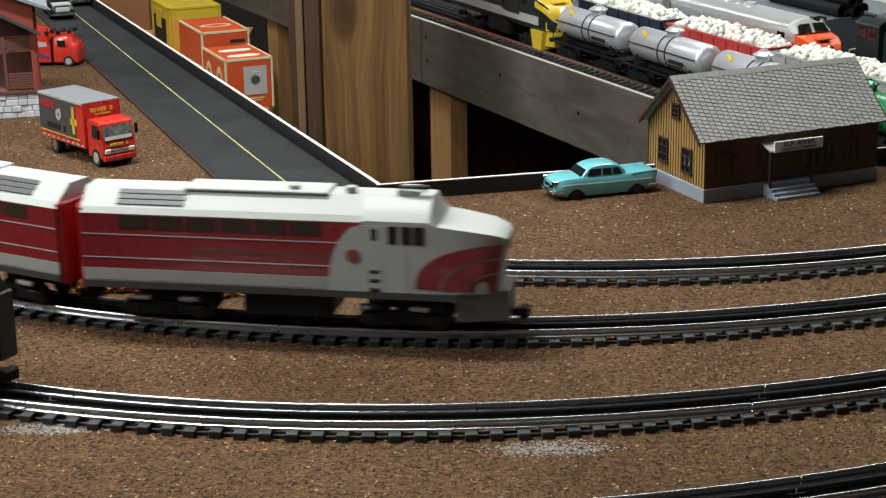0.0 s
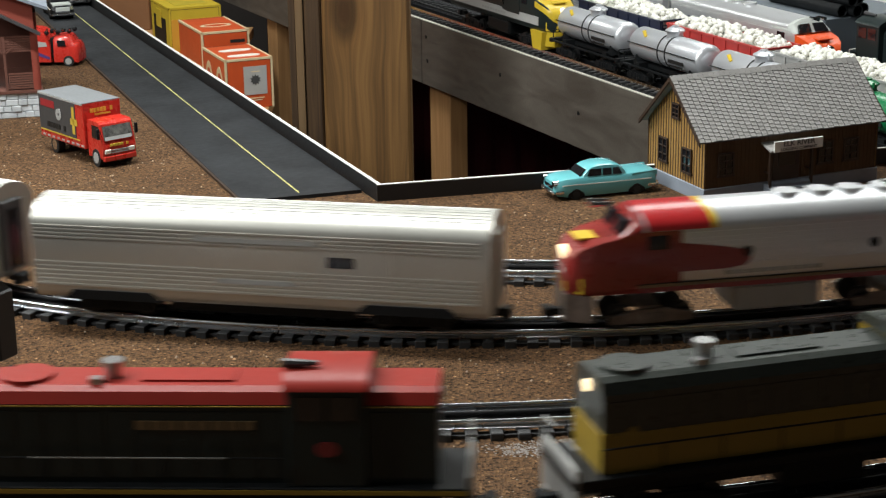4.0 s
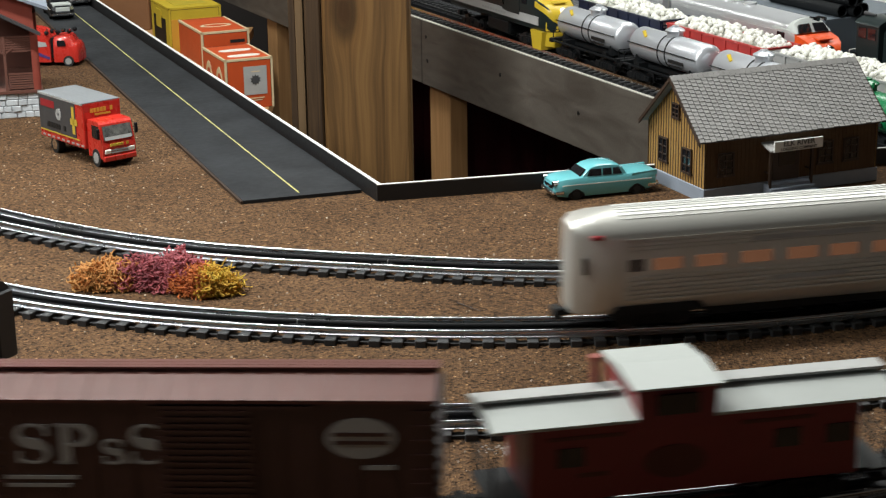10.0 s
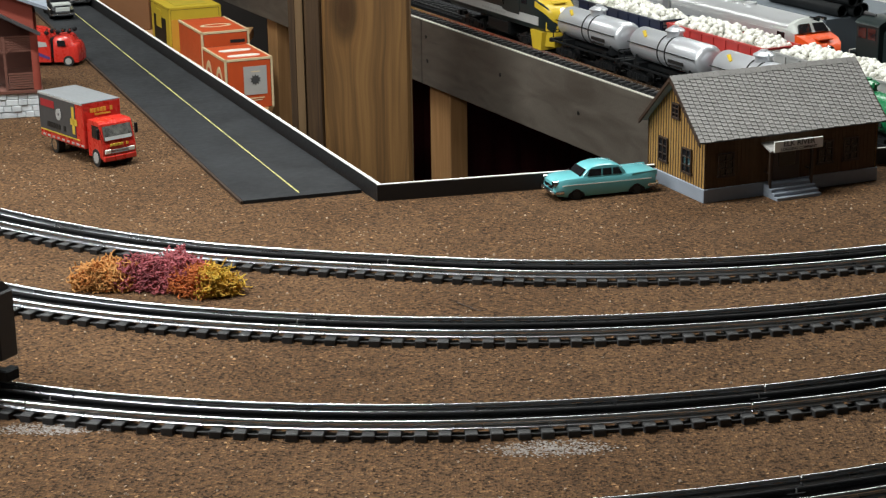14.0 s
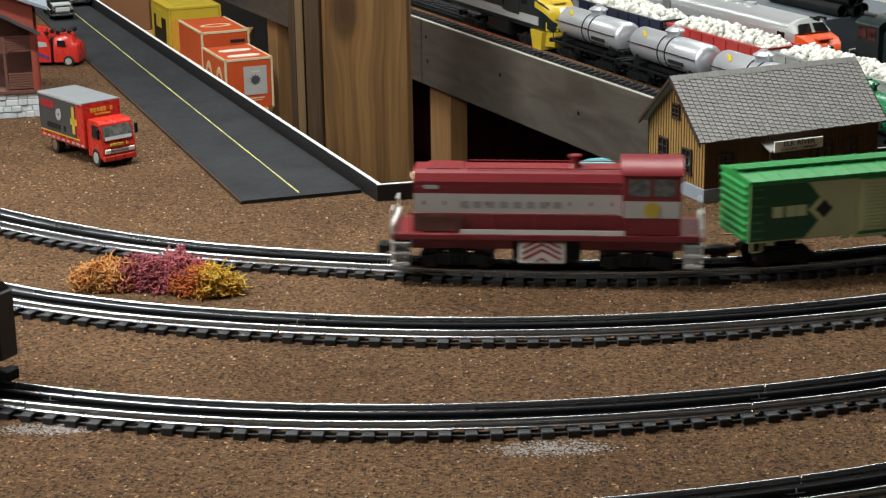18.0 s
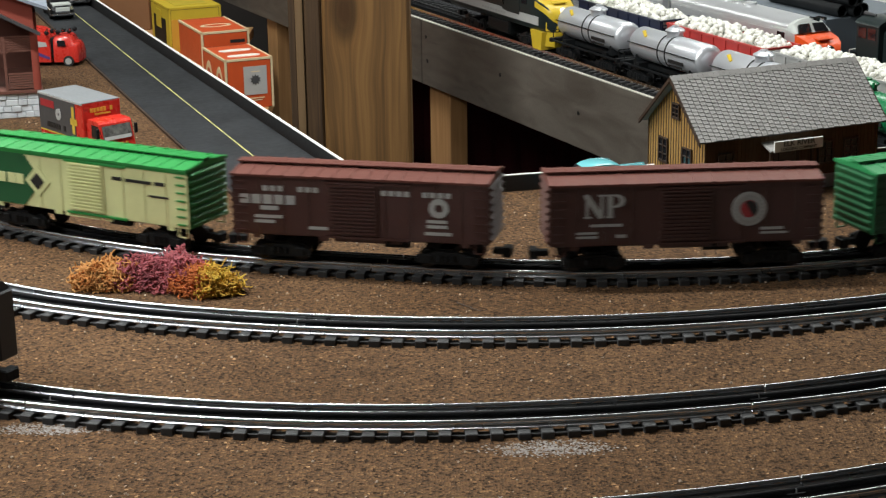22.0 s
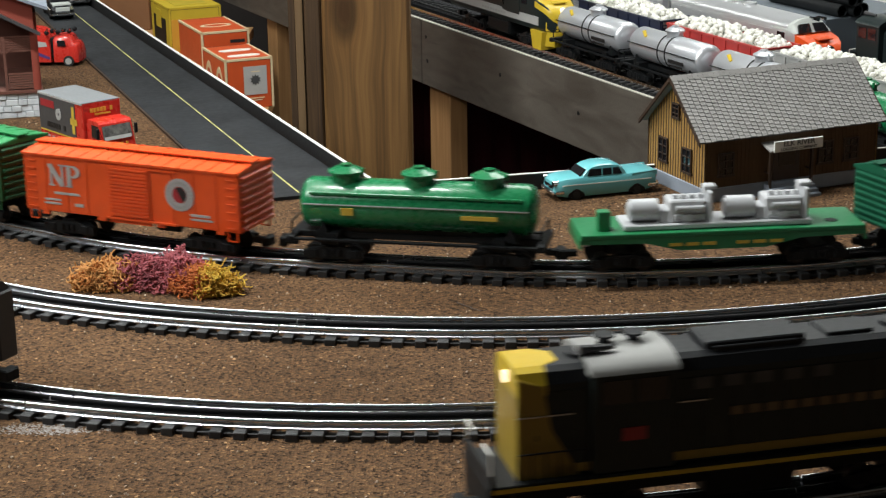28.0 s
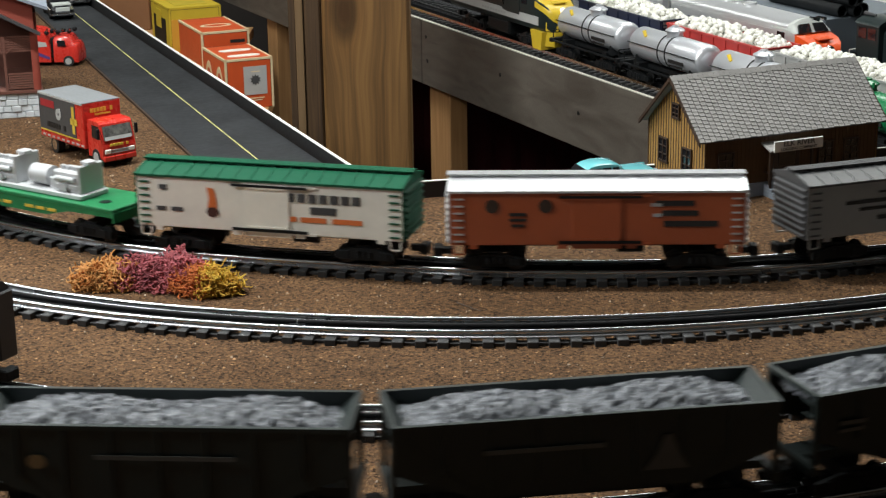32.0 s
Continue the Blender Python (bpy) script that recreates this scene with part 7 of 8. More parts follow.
            st = part("upper_shingles", rest, SHINGLE, slab)
            st["kind"] = "stuff"
    cap_w = (L + 2 * side) / 36
    for i in range(36):
        bm = B()
        x = -side + cap_w * i
        loft(bm, [[(x, D / 2 - 0.0048 - k, ridge - 0.0016 - k * 0.5), (x, D / 2, ridge + 0.0030 + k), (x, D / 2 + 0.0048 + k, ridge - 0.0016 - k * 0.5)] for x, k in ((x, 0.0), (x + cap_w * 0.94, 0.0006))])
        part("ridge_tile", bm, SHINGLE, t)
    bm = B()
    for x in (-side - 0.001, L + side - 0.001):
        for s in (-1, 1):
            y_e = -ov - 0.001 if s < 0 else D + ov + 0.001
            z_e = eave - ov * math.tan(slope)
            extrude(bm, [(x, y_e, z_e - 0.003), (x, D / 2, ridge - 0.003), (x, D / 2, ridge + 0.0018), (x, y_e, z_e + 0.0018)], (0.002, 0, 0))
    split("barge_board", bm, DKBROWN, t)
    # porch with steps, canopy and sign
    px0, px1 = 0.077, 0.131
    bm = B()
    for k in range(4):
        box(bm, px0 - 0.002, px1 + 0.002, -0.030 + 0.006 * k, -0.001, 0.0035 * k, 0.0035 * (k + 1), 0.0003)
    part("steps", bm, BLUEGREY, t, "blue-grey front steps")
    bm = B()
    box(bm, px0 + 0.010, px1 - 0.010, -0.0022, 0.0, 0.0155, 0.052, 0.0004)
    dr = part("door", bm, DKBROWN, t)
    bm = B()
    box(bm, px0 + 0.016, px1 - 0.016, -0.0028, -0.001, 0.032, 0.048)
    part("pane", bm, GLASS, dr)
    for x in (px0, px1):
        bm = B()
        box(bm, x - 0.0014, x + 0.0014, -0.0125, -0.0097, 0.0, 0.055)
        box(bm, x - 0.0008, x + 0.0008, -0.012, 0.0, 0.026, 0.0275)
        part("porch_post", bm, DKBROWN, t)
    bm = B()
    extrude(bm, [(px0 - 0.006, -0.020, 0.0530), (px0 - 0.006, 0.0, 0.0590), (px0 - 0.006, 0.0, 0.0610), (px0 - 0.006, -0.020, 0.0550)], (px1 - px0 + 0.012, 0, 0))
    part("canopy", bm, SHINGLE, t, "small porch canopy")
    bm = B()
    box(bm, px0 - 0.003, px1 + 0.006, -0.0225, -0.0205, 0.0535, 0.0655, 0.0003)
    sg = part("sign_board", bm, WHITE, t, "white sign board with black lettering")
    text_part("sign_words", "ELK RIVER", 0.0078, on_side((px0 + px1) / 2 + 0.0015, -0.0229, 0.0620), MARK_K, sg, "", 0.0001, 1.18)
    text_part("sign_words", "LOGGING COMPANY", 0.0044, on_side((px0 + px1) / 2 + 0.0015, -0.0229, 0.0560), MARK_K, sg, "", 0.00006, 1.10)
    return t


office()


# ---- road vehicles ----
def wheel_part(par, x, y, r, wd, hub=CHROME):
    bm = B()
    cyl(bm, (x, y - wd / 2, r), (x, y + wd / 2, r), r, 18)
    w = part("wheel", bm, RUBBER, par)
    bm = B()
    s = -1 if y < 0 else 1
    cyl(bm, (x, y, r), (x, y + s * (wd / 2 + 0.0004), r), r * 0.62, 14)
    part("hub", bm, hub, w)
    return w


def sedan(name, label, m, paint, L=0.118, grp="", hood=None):
    """fifties saloon, front to -x"""
    t = thing(name, label, "car", grp, m)
    h, w = L / 2, 0.0205
    stations = [(-h, 0.009, 0.0205, 0.84), (-h + 0.003, 0.0055, 0.0238, 0.95), (-h + 0.014, 0.0036, 0.0258, 1.0), (-0.030, 0.0034, 0.0264, 1.0), (-0.020, 0.0034, 0.0262, 1.0), (0.026, 0.0034, 0.0262, 1.0), (0.042, 0.0040, 0.0272, 0.99),
                (h - 0.006, 0.0060, 0.0274, 0.96), (h, 0.0095, 0.0262, 0.90)]
    bm = B()
    rings = []
    for x, zb, zt, k in stations:
        y = w * k
        rings.append([(x, -y * 0.93, zb), (x, -y, zb + 0.004), (x, -y, zt - 0.004), (x, -y * 0.92, zt - 0.0005), (x, -y * 0.6, zt + 0.0008), (x, y * 0.6, zt + 0.0008), (x, y * 0.92, zt - 0.0005), (x, y, zt - 0.004), (x, y, zb + 0.004), (x, y * 0.93, zb)])
    loft(bm, rings)
    body = part("body", bm, paint, t, smooth=True)
    bm = B()
    rings = []
    for x, z, k in ((-0.0290, 0.0250, 0.88), (-0.0215, 0.0345, 0.84), (-0.0165, 0.0380, 0.80), (-0.008, 0.0398, 0.78), (0.007, 0.0398, 0.78), (0.0155, 0.0378, 0.80), (0.0205, 0.0340, 0.83), (0.0255, 0.0262, 0.88)):
        y = w * k
        rings.append([(x, -w * 0.9, 0.024), (x, -y, z - 0.0015), (x, -y * 0.75, z), (x, y * 0.75, z), (x, y, z - 0.0015), (x, w * 0.9, 0.024)])
    loft(bm, rings)
    part("cabin", bm, paint, t, smooth=True)
    for s in (-1, 1):
        for xa, xb in ((-0.0185, -0.0055), (-0.0035, 0.0065), (0.0085, 0.0150)):
            bm = B()
            extrude(bm, [(xa - 0.0035 * (xa < -0.01), s * w * 0.897, 0.0270), (xb + 0.004 * (xa > 0.004), s * w * 0.897, 0.0270), (xb, s * w * 0.845, 0.0350), (xa, s * w * 0.845, 0.0350)], (0, s * 0.0007, 0))
            part("window", bm, GLASS, t)
        bm = B()
        box(bm, -h + 0.008, h - 0.006, s * w - 0.0006, s * w + 0.0006, 0.0178, 0.0187)
        # off-white paints the sheen of the chrome strip
        part("chrome_strip", bm, CREAM, t)
        bm = B()
        cyl(bm, (-h + 0.004, s * w * 0.76, 0.0205), (-h - 0.0016, s * w * 0.76, 0.0205), 0.0036, 14)
        part("headlight", bm, CHROME, t)
        bm = B()
        cyl(bm, (h - 0.001, s * w * 0.75, 0.0205), (h + 0.0012, s * w * 0.75, 0.0205), 0.0024, 10)
        part("tail_light", bm, MARK_R, t)
        for x in (-0.035, 0.036):
            # black plate on the body side paints the shade in the wheel opening
            bm = B()
            n = 12
            extrude(bm, [(x + 0.0098 * math.cos(3.14159 * i / n), s * (w + 0.0004), 0.0034 + 0.0078 * math.sin(3.14159 * i / n) ** 0.7) for i in range(n + 1)], (0, -s * 0.001, 0))
            part("wheel_arch", bm, BLACK, t, "black plate painting the shaded wheel opening")
            wheel_part(t, x, s * (w - 0.0022), 0.0066, 0.0050, RUBBER)
        bm = B()
        extrude(bm, [(0.030, s * w * 0.985, 0.0262), (h + 0.0008, s * w * 0.91, 0.0276), (h + 0.0016, s * w * 0.90, 0.0225), (h - 0.004, s * w * 0.95, 0.0200), (0.030, s * w * 0.99, 0.0235)], (0, -s * 0.003, 0))
        part("tail_fin", bm, paint, t)
    for s, x in ((-1, -h), (1, h)):
        bm = B()
        box(bm, x - 0.002 + s * 0.002, x + 0.002 + s * 0.002, -w * 0.97, w * 0.97, 0.0075, 0.0122, 0.0014)
        for sy in (-1, 1):
            box(bm, min(x, x - s * 0.010), max(x, x - s * 0.010), min(sy * w * 0.95, sy * w * 1.03), max(sy * w * 0.95, sy * w * 1.03), 0.0078, 0.0120, 0.001)
            cyl(bm, (x + s * 0.003, sy * w * 0.55, 0.0105), (x + s * 0.0058, sy * w * 0.55, 0.0112), 0.0026, 10, 0.0012)
        part("bumper", bm, CHROME, t)
    if hood:
        bm = B()
        box(bm, -h + 0.004, -0.030, -w * 0.80, w * 0.80, 0.0235, 0.0274, 0.0008)
        part("bonnet", bm, hood, t, "white bonnet")
        bm = B()
        box(bm, -h - 0.0012, -h + 0.003, -w * 0.62, w * 0.62, 0.0150, 0.0222, 0.0006)
        part("front_panel", bm, hood, t, "white front panel")
    bm = B()
    box(bm, -h - 0.0008, -h + 0.001, -w * 0.62, w * 0.62, 0.0130, 0.0178)
    part("grille", bm, CHROME, t)
    bm = B()
    extrude(bm, [(-0.0292, -w * 0.74, 0.0262), (-0.0292, w * 0.74, 0.0262), (-0.0222, w * 0.70, 0.0345), (-0.0222, -w * 0.70, 0.0345)], (-0.0008, 0, 0.0004))
    part("windscreen", bm, GLASS, t)
    return t


ang = math.degrees(math.atan2(1.962 - 1.929, 0.232 - 0.124))
sedan("saloon_car", "turquoise fifties model saloon parked on the ballast", pose(0.177, 1.930, 0, 0, 0, ang) @ Matrix.Diagonal((1.02, 1, 0.93, 1)), TURQ)
sedan("police_car", "black and white model car parked on the road", pose(-0.686, 3.185, 0.0044, 0, 0, 110), BLACK, 0.118, hood=WHITELOCO)
sedan("saloon_car", "pale grey model saloon further up the road", pose(-0.684, 3.335, 0.0044, 0, 0, 110), LTGREY, 0.118)


def delivery_truck():
    # local +x is the front
    m = pose(-0.431, 2.135, 0, 0, 0, -49.5) @ Matrix.Diagonal((0.99, 0.99, 1.12, 1))
    t = thing("delivery_truck", "red and grey model delivery truck on the ballast", "truck", m=m)
    bx0, bx1, w = -0.079, 0.030, 0.0265
    bm = B()
    box(bm, bx0, bx1, -w, w, 0.0165, 0.066, 0.0008)
    bd = part("box_body", bm, TRUCKRED, t, "red cargo box")
    bm = B()
    box(bm, bx0 - 0.0003, bx1 - 0.0002, -w - 0.0002, w + 0.0002, 0.066, 0.0668)
    part("roof", bm, TRUCKROOF, bd, "grey cargo roof")
    bm = B()
    box(bm, bx0 + 0.001, bx1 - 0.018, -w - 0.0007, -w + 0.0004, 0.0260, 0.0640)
    part("grey_panel", bm, TRUCKGREY, bd, "dark grey side panel")
    bm = B()
    box(bm, bx0, bx1, -w - 0.0009, -w + 0.0005, 0.0645, 0.0665)
    part("top_trim", bm, LTGREY, bd)
    bars("yellow_trim", [(bx0 + 0.002, bx1 - 0.010, 0.0245, 0.0256), (bx1 - 0.026, bx1 - 0.020, 0.030, 0.060), (bx1 - 0.030, bx1 - 0.014, 0.040, 0.047)], -w - 0.0006, MARK_Y, bd, "yellow trim and cross")
    bars("lettering", [(bx0 + 0.020 + 0.0068 * i, bx0 + 0.0255 + 0.0068 * i, 0.030, 0.036) for i in range(7) if i != 5], -w - 0.0008, MARK_K, bd)
    ring("emblem", bx0 + 0.050, 0.047, 0.002, 0.0065, -w - 0.0008, MARK_W, bd, "white round emblem")
    bars("red_swash", [(bx0 + 0.006, bx0 + 0.040, 0.052, 0.060)], -w - 0.0007, MARK_R, bd)
    bm = B()
    for i in range(9):
        box(bm, bx0 + 0.006 + 0.012 * i, bx0 + 0.012 + 0.012 * i, -w - 0.0006, -w + 0.0004, 0.0185, 0.0205)
    split("reflector", bm, MARK_W, bd)
    bm = B()
    for i in range(7):
        if i != 5:
            box(bm, bx1 - 0.0003, bx1 + 0.0006, -0.016 + 0.0046 * i, -0.0124 + 0.0046 * i, 0.0555, 0.0600)
    box(bm, bx1 - 0.0003, bx1 + 0.0006, -0.010, 0.012, 0.0520, 0.0540)
    split("front_lettering", bm, MARK_Y, bd, "yellow bars of lettering")
    cw = 0.0225
    bm = B()
    prof = [(0.032, 0.010), (0.0665, 0.010), (0.0675, 0.022), (0.0655, 0.030), (0.0605, 0.0470), (0.0575, 0.0495), (0.034, 0.0500), (0.032, 0.048)]
    extrude(bm, [(x, -cw, z) for x, z in prof], (0, 2 * cw, 0))
    cab = part("cab", bm, TRUCKRED, t, "red cab")
    bm = B()
    extrude(bm, [(0.0660, -cw + 0.0025, 0.0305), (0.0660, cw - 0.0025, 0.0305), (0.0617, cw - 0.003, 0.0450), (0.0617, -cw + 0.003, 0.0450)], (0.0006, 0, 0.0003))
    part("windscreen", bm, CABINSIDE, cab)
    bm = B()
    extrude(bm, [(0.0664, -cw + 0.004, 0.0300), (0.0664, cw - 0.004, 0.0300), (0.0650, cw - 0.004, 0.0335), (0.0650, -cw + 0.004, 0.0335)], (0.0008, 0, 0.0003))
    part("dashboard_band", bm, LTGREY, cab)
    for s in (-1, 1):
        bm = B()
        extrude(bm, [(0.043, s * (cw + 0.0004), 0.0310), (0.0620, s * (cw + 0.0004), 0.0310), (0.0585, s * (cw + 0.0004), 0.0450), (0.043, s * (cw + 0.0004), 0.0450)], (0, -s * 0.0008, 0))
        part("side_window", bm, GLASS, cab)
        bm = B()
        box(bm, 0.063, 0.0655, min(s * (cw + 0.002), s * (cw + 0.006)), max(s * (cw + 0.002), s * (cw + 0.006)), 0.033, 0.044, 0.0006)
        cyl(bm, (0.062, s * cw, 0.040), (0.0645, s * (cw + 0.004), 0.040), 0.0006, 6)
        part("mirror", bm, BLACK, cab)
        bm = B()
        box(bm, 0.0665, 0.0688, min(s * 0.012, s * 0.0205), max(s * 0.012, s * 0.0205), 0.0155, 0.0205, 0.0008)
        # off-white lights and light grey front hubs paint the sheen of chrome
        part("headlight", bm, CREAM, cab)
        wheel_part(t, 0.050, s * 0.0195, 0.0098, 0.007, LTGREY)
        wheel_part(t, -0.050, s * 0.0195, 0.0098, 0.009)
    bm = B()
    for z in (0.0165, 0.0190):
        box(bm, 0.0668, 0.0685, -0.0115, 0.0115, z - 0.0008, z + 0.0008)
    # light grey stands in for the sheen of the chrome grille
    part("grille", bm, LTGREY, cab)
    bm = B()
    for i in range(7):
        if i != 5:
            box(bm, 0.0670, 0.0684, -0.0125 + 0.0037 * i, -0.0096 + 0.0037 * i, 0.0235, 0.0262)
    split("bonnet_lettering", bm, MARK_Y, cab, "yellow bars of lettering")
    bm = B()
    box(bm, 0.064, 0.0695, -cw, cw, 0.0075, 0.0135, 0.0010)
    part("bumper", bm, TRUCKRED, t)
    bm = B()
    box(bm, -0.080, 0.062, -0.010, 0.010, 0.009, 0.0165)
    part("chassis", bm, BLACK, t)


delivery_truck()


def wrecker():
    # local +x is the front
    t = thing("tow_truck", "bright red model tow truck with streamlined body", "truck", m=pose(-0.628, 2.750, 0, 0, 0, -6))
    w = 0.024
    bm = B()
    extrude(bm, [(x, -w, z) for x, z in ((-0.075, 0.006), (0.0275, 0.006), (0.0275, 0.028), (0.025, 0.040), (0.018, 0.0485), (0.006, 0.0545), (-0.012, 0.0565), (-0.075, 0.0565))], (0, 2 * w, 0))
    part("rear_body", bm, TRUCKRED, t, "red rear body")
    bm = B()
    rings = []
    for x, z, k in ((0.0320, 0.0440, 0.94), (0.0345, 0.0465, 0.94), (0.050, 0.0470, 0.92), (0.0555, 0.0455, 0.92), (0.0605, 0.0365, 0.95), (0.0655, 0.0350, 0.92), (0.0690, 0.0310, 0.86), (0.0705, 0.0200, 0.80)):
        y = w * k
        rings.append([(x, -y, 0.006), (x, -y * 1.02, 0.018), (x, -y * 0.92, z - 0.0045), (x, -y * 0.78, z - 0.0008), (x, y * 0.78, z - 0.0008), (x, y * 0.92, z - 0.0045), (x, y * 1.02, 0.018), (x, y, 0.006)])
    loft(bm, rings)
    part("cab", bm, TRUCKRED, t, "rounded red cab", smooth=True)
    bm = B()
    extrude(bm, [(0.0385, -w * 0.975, 0.0315), (0.0520, -w * 0.975, 0.0315), (0.0500, -w * 0.925, 0.0400), (0.0385, -w * 0.925, 0.0400)], (0, 0.002, 0))
    part("side_window", bm, GLASS, t)
    bm = B()
    box(bm, 0.0270, 0.0325, -0.019, 0.019, 0.012, 0.043)
    for i in range(6):
        ball(bm, (0.020 + 0.0075 * i, -0.014 + 0.005 * i, 0.0500 + 0.0025 * (i % 2)), 0.0038)
    part("hoist_gear", bm, BLACK, t, "black hoist gear")
    bm = B()
    for i in range(4):
        ball(bm, (0.022 + 0.011 * i, -0.016 + 0.004 * i, 0.0545), 0.0020)
    split("beacon", bm, CHROME, t)
    bm = B()
    extrude(bm, [(-0.012, -w - 0.0006, 0.028), (0.023, -w - 0.0006, 0.031), (0.021, -w - 0.0006, 0.037), (-0.010, -w - 0.0006, 0.042)], (0, 0.0009, 0))
    part("script_mark", bm, MARK_W, t, "white script as a plain bar")
    bm = B()
    extrude(bm, [(-0.020, -w - 0.0006, 0.026), (-0.002, -w - 0.0006, 0.026), (0.026, -w - 0.0006, 0.014), (0.026, -w - 0.0006, 0.010)], (0, 0.0009, 0))
    part("purple_sweep", bm, MARK_P, t, "purple stripe")
    for s in (-1, 1):
        # chrome hubs: their sheen is painted as flat light grey
        wheel_part(t, 0.0555, s * 0.0215, 0.0082, 0.007, LTGREY)
        wheel_part(t, -0.050, s * 0.0215, 0.0082, 0.008, LTGREY)


wrecker()


# ---- the red shed on a stone base ----
def shed():
    t = thing("freight_shed", "red model shed with open slatted front, stone base", "shed", m=pose(-0.5400, 2.366, 0, 0, 0, 13.5))
    L, D, zb, eave = 0.20, 0.17, 0.034, 0.112
    bm = B()
    box(bm, -L + 0.003, -0.003, 0.003, D, 0, zb - 0.001)
    base = part("base", bm, STONE, t)
    r = random.Random(8)
    for row in range(4):
        x, z0, z1 = 0.0, zb * row / 4 + 0.0004, zb * (row + 1) / 4 - 0.0004
        while x > -0.12:
            wd = r.uniform(0.010, 0.021)
            bm = B()
            dd = r.uniform(0.0, 0.0018)
            box(bm, x - wd + 0.0008, x, 0.001 - dd, 0.004, z0, z1, 0.0006)
            part("stone", bm, STONE, base)
            x -= wd
    bm = B()
    box(bm, -L, 0.002, -0.002, D, zb, zb + 0.004)
    part("floor_sill", bm, SHEDBROWN, t, "brown floor sill")
    bm = B()
    box(bm, -0.010, 0.0, 0.0, 0.010, zb + 0.004, eave + 0.012)
    box(bm, -0.004, 0.0, 0.0, D, zb + 0.004, eave + 0.03)
    part("side_wall", bm, SHEDRED, t, "red side wall")
    bm = B()
    box(bm, -L, 0.0, D - 0.004, D, zb, eave + 0.04)
    box(bm, -L, -L + 0.004, 0.0, D, zb, eave + 0.03)
    part("back_wall", bm, SHEDBROWN, t)
    for i in range(7):
        bm = B()
        z = zb + 0.006 + i * 0.0032
        box(bm, -0.042, -0.010, 0.001, 0.0025, z, z + 0.0022)
        part("slat", bm, SHEDBROWN, t)
        bm = B()
        z = zb + 0.056 + i * 0.0032
        box(bm, -0.19, -0.010, 0.001, 0.0025, z, z + 0.0022)
        part("slat", bm, SHEDBROWN, t)
    for x in (-0.045, -0.110):
        bm = B()
        box(bm, x - 0.0018, x + 0.0018, 0.0, 0.0036, zb + 0.004, eave)
        extrude(bm, [(x, 0.0, 0.086), (x, 0.0, 0.089), (x + 0.012, 0.0, 0.098), (x + 0.012, 0.0, 0.095)], (0, 0.003, 0))
        extrude(bm, [(x, 0.0, 0.086), (x, 0.0, 0.089), (x - 0.012, 0.0, 0.098), (x - 0.012, 0.0, 0.095)], (0, 0.003, 0))
        part("post", bm, SHEDBROWN, t)
    bm = B()
    extrude(bm, [(0.004, -0.012, 0.112), (-L - 0.004, -0.012, 0.226), (-L - 0.004, -0.012, 0.231), (0.004, -0.012, 0.1165)], (0, 0.006, 0))
    part("lower_eave", bm, DKGREY, t, "dark grey rake board")
    bm = B()
    extrude(bm, [(-0.004, -0.004, 0.1165), (-L, -0.004, 0.229), (-L, -0.004, 0.26), (-0.10, -0.004, 0.191), (-0.004, -0.004, 0.153)], (0, 0.012, 0))
    part("gable_panel", bm, SHEDRED, t, "red gable panel")
    bm = B()
    extrude(bm, [(0.016, -0.014, 0.1465), (-L, -0.014, 0.232), (-L, -0.014, 0.236), (0.016, -0.014, 0.1505)], (0, D + 0.02, 0))
    part("roof", bm, BLUEGREY, t, "pale grey roof")


shed()


# ---- timber post, cartons and the second table behind ----
def beam(name, label, x0, x1, y0, y1, z0, z1, m, cat, bev=0.003):
    bm = B()
    box(bm, -(x1 - x0) / 2, (x1 - x0) / 2, -(y1 - y0) / 2, (y1 - y0) / 2, 0, z1 - z0, bev)
    ob = part(name, bm, m, None)
    ob.matrix_basis = pose((x0 + x1) / 2, (y0 + y1) / 2, z0)
    return tagged(ob, label, cat)


FLOOR = -0.95
beam("timber_post", "thick varnished fir post standing on the floor", -0.186, -0.047, 2.78, 2.92, FLOOR, 1.7, POSTWOOD, "post", 0.006)
beam("timber_board", "brown board fixed beside the timber post", -0.214, -0.188, 2.79, 2.90, FLOOR, 1.7, DARKWOOD, "board")
beam("timber_board", "narrow tan board fixed beside the timber post", -0.2290, -0.2165, 2.795, 2.90, FLOOR, 1.7, LIGHTBOARD, "board", 0.001)
beam("timber_board", "dark brown board fixed beside the timber post", -0.240, -0.2295, 2.80, 2.90, FLOOR, 1.7, DARKWOOD, "board", 0.001)
FU, FV = Vector((0.432, -0.902)), Vector((0.902, 0.432))
FO = Vector((-0.052, 3.352))
FZ = -0.036
FANG = math.degrees(math.atan2(FU.y, FU.x))


def far_at(u, v, z=FZ, turn=0):
    p = FO + FU * u + FV * v
    return pose(p.x, p.y, z, 0, 0, FANG + turn)


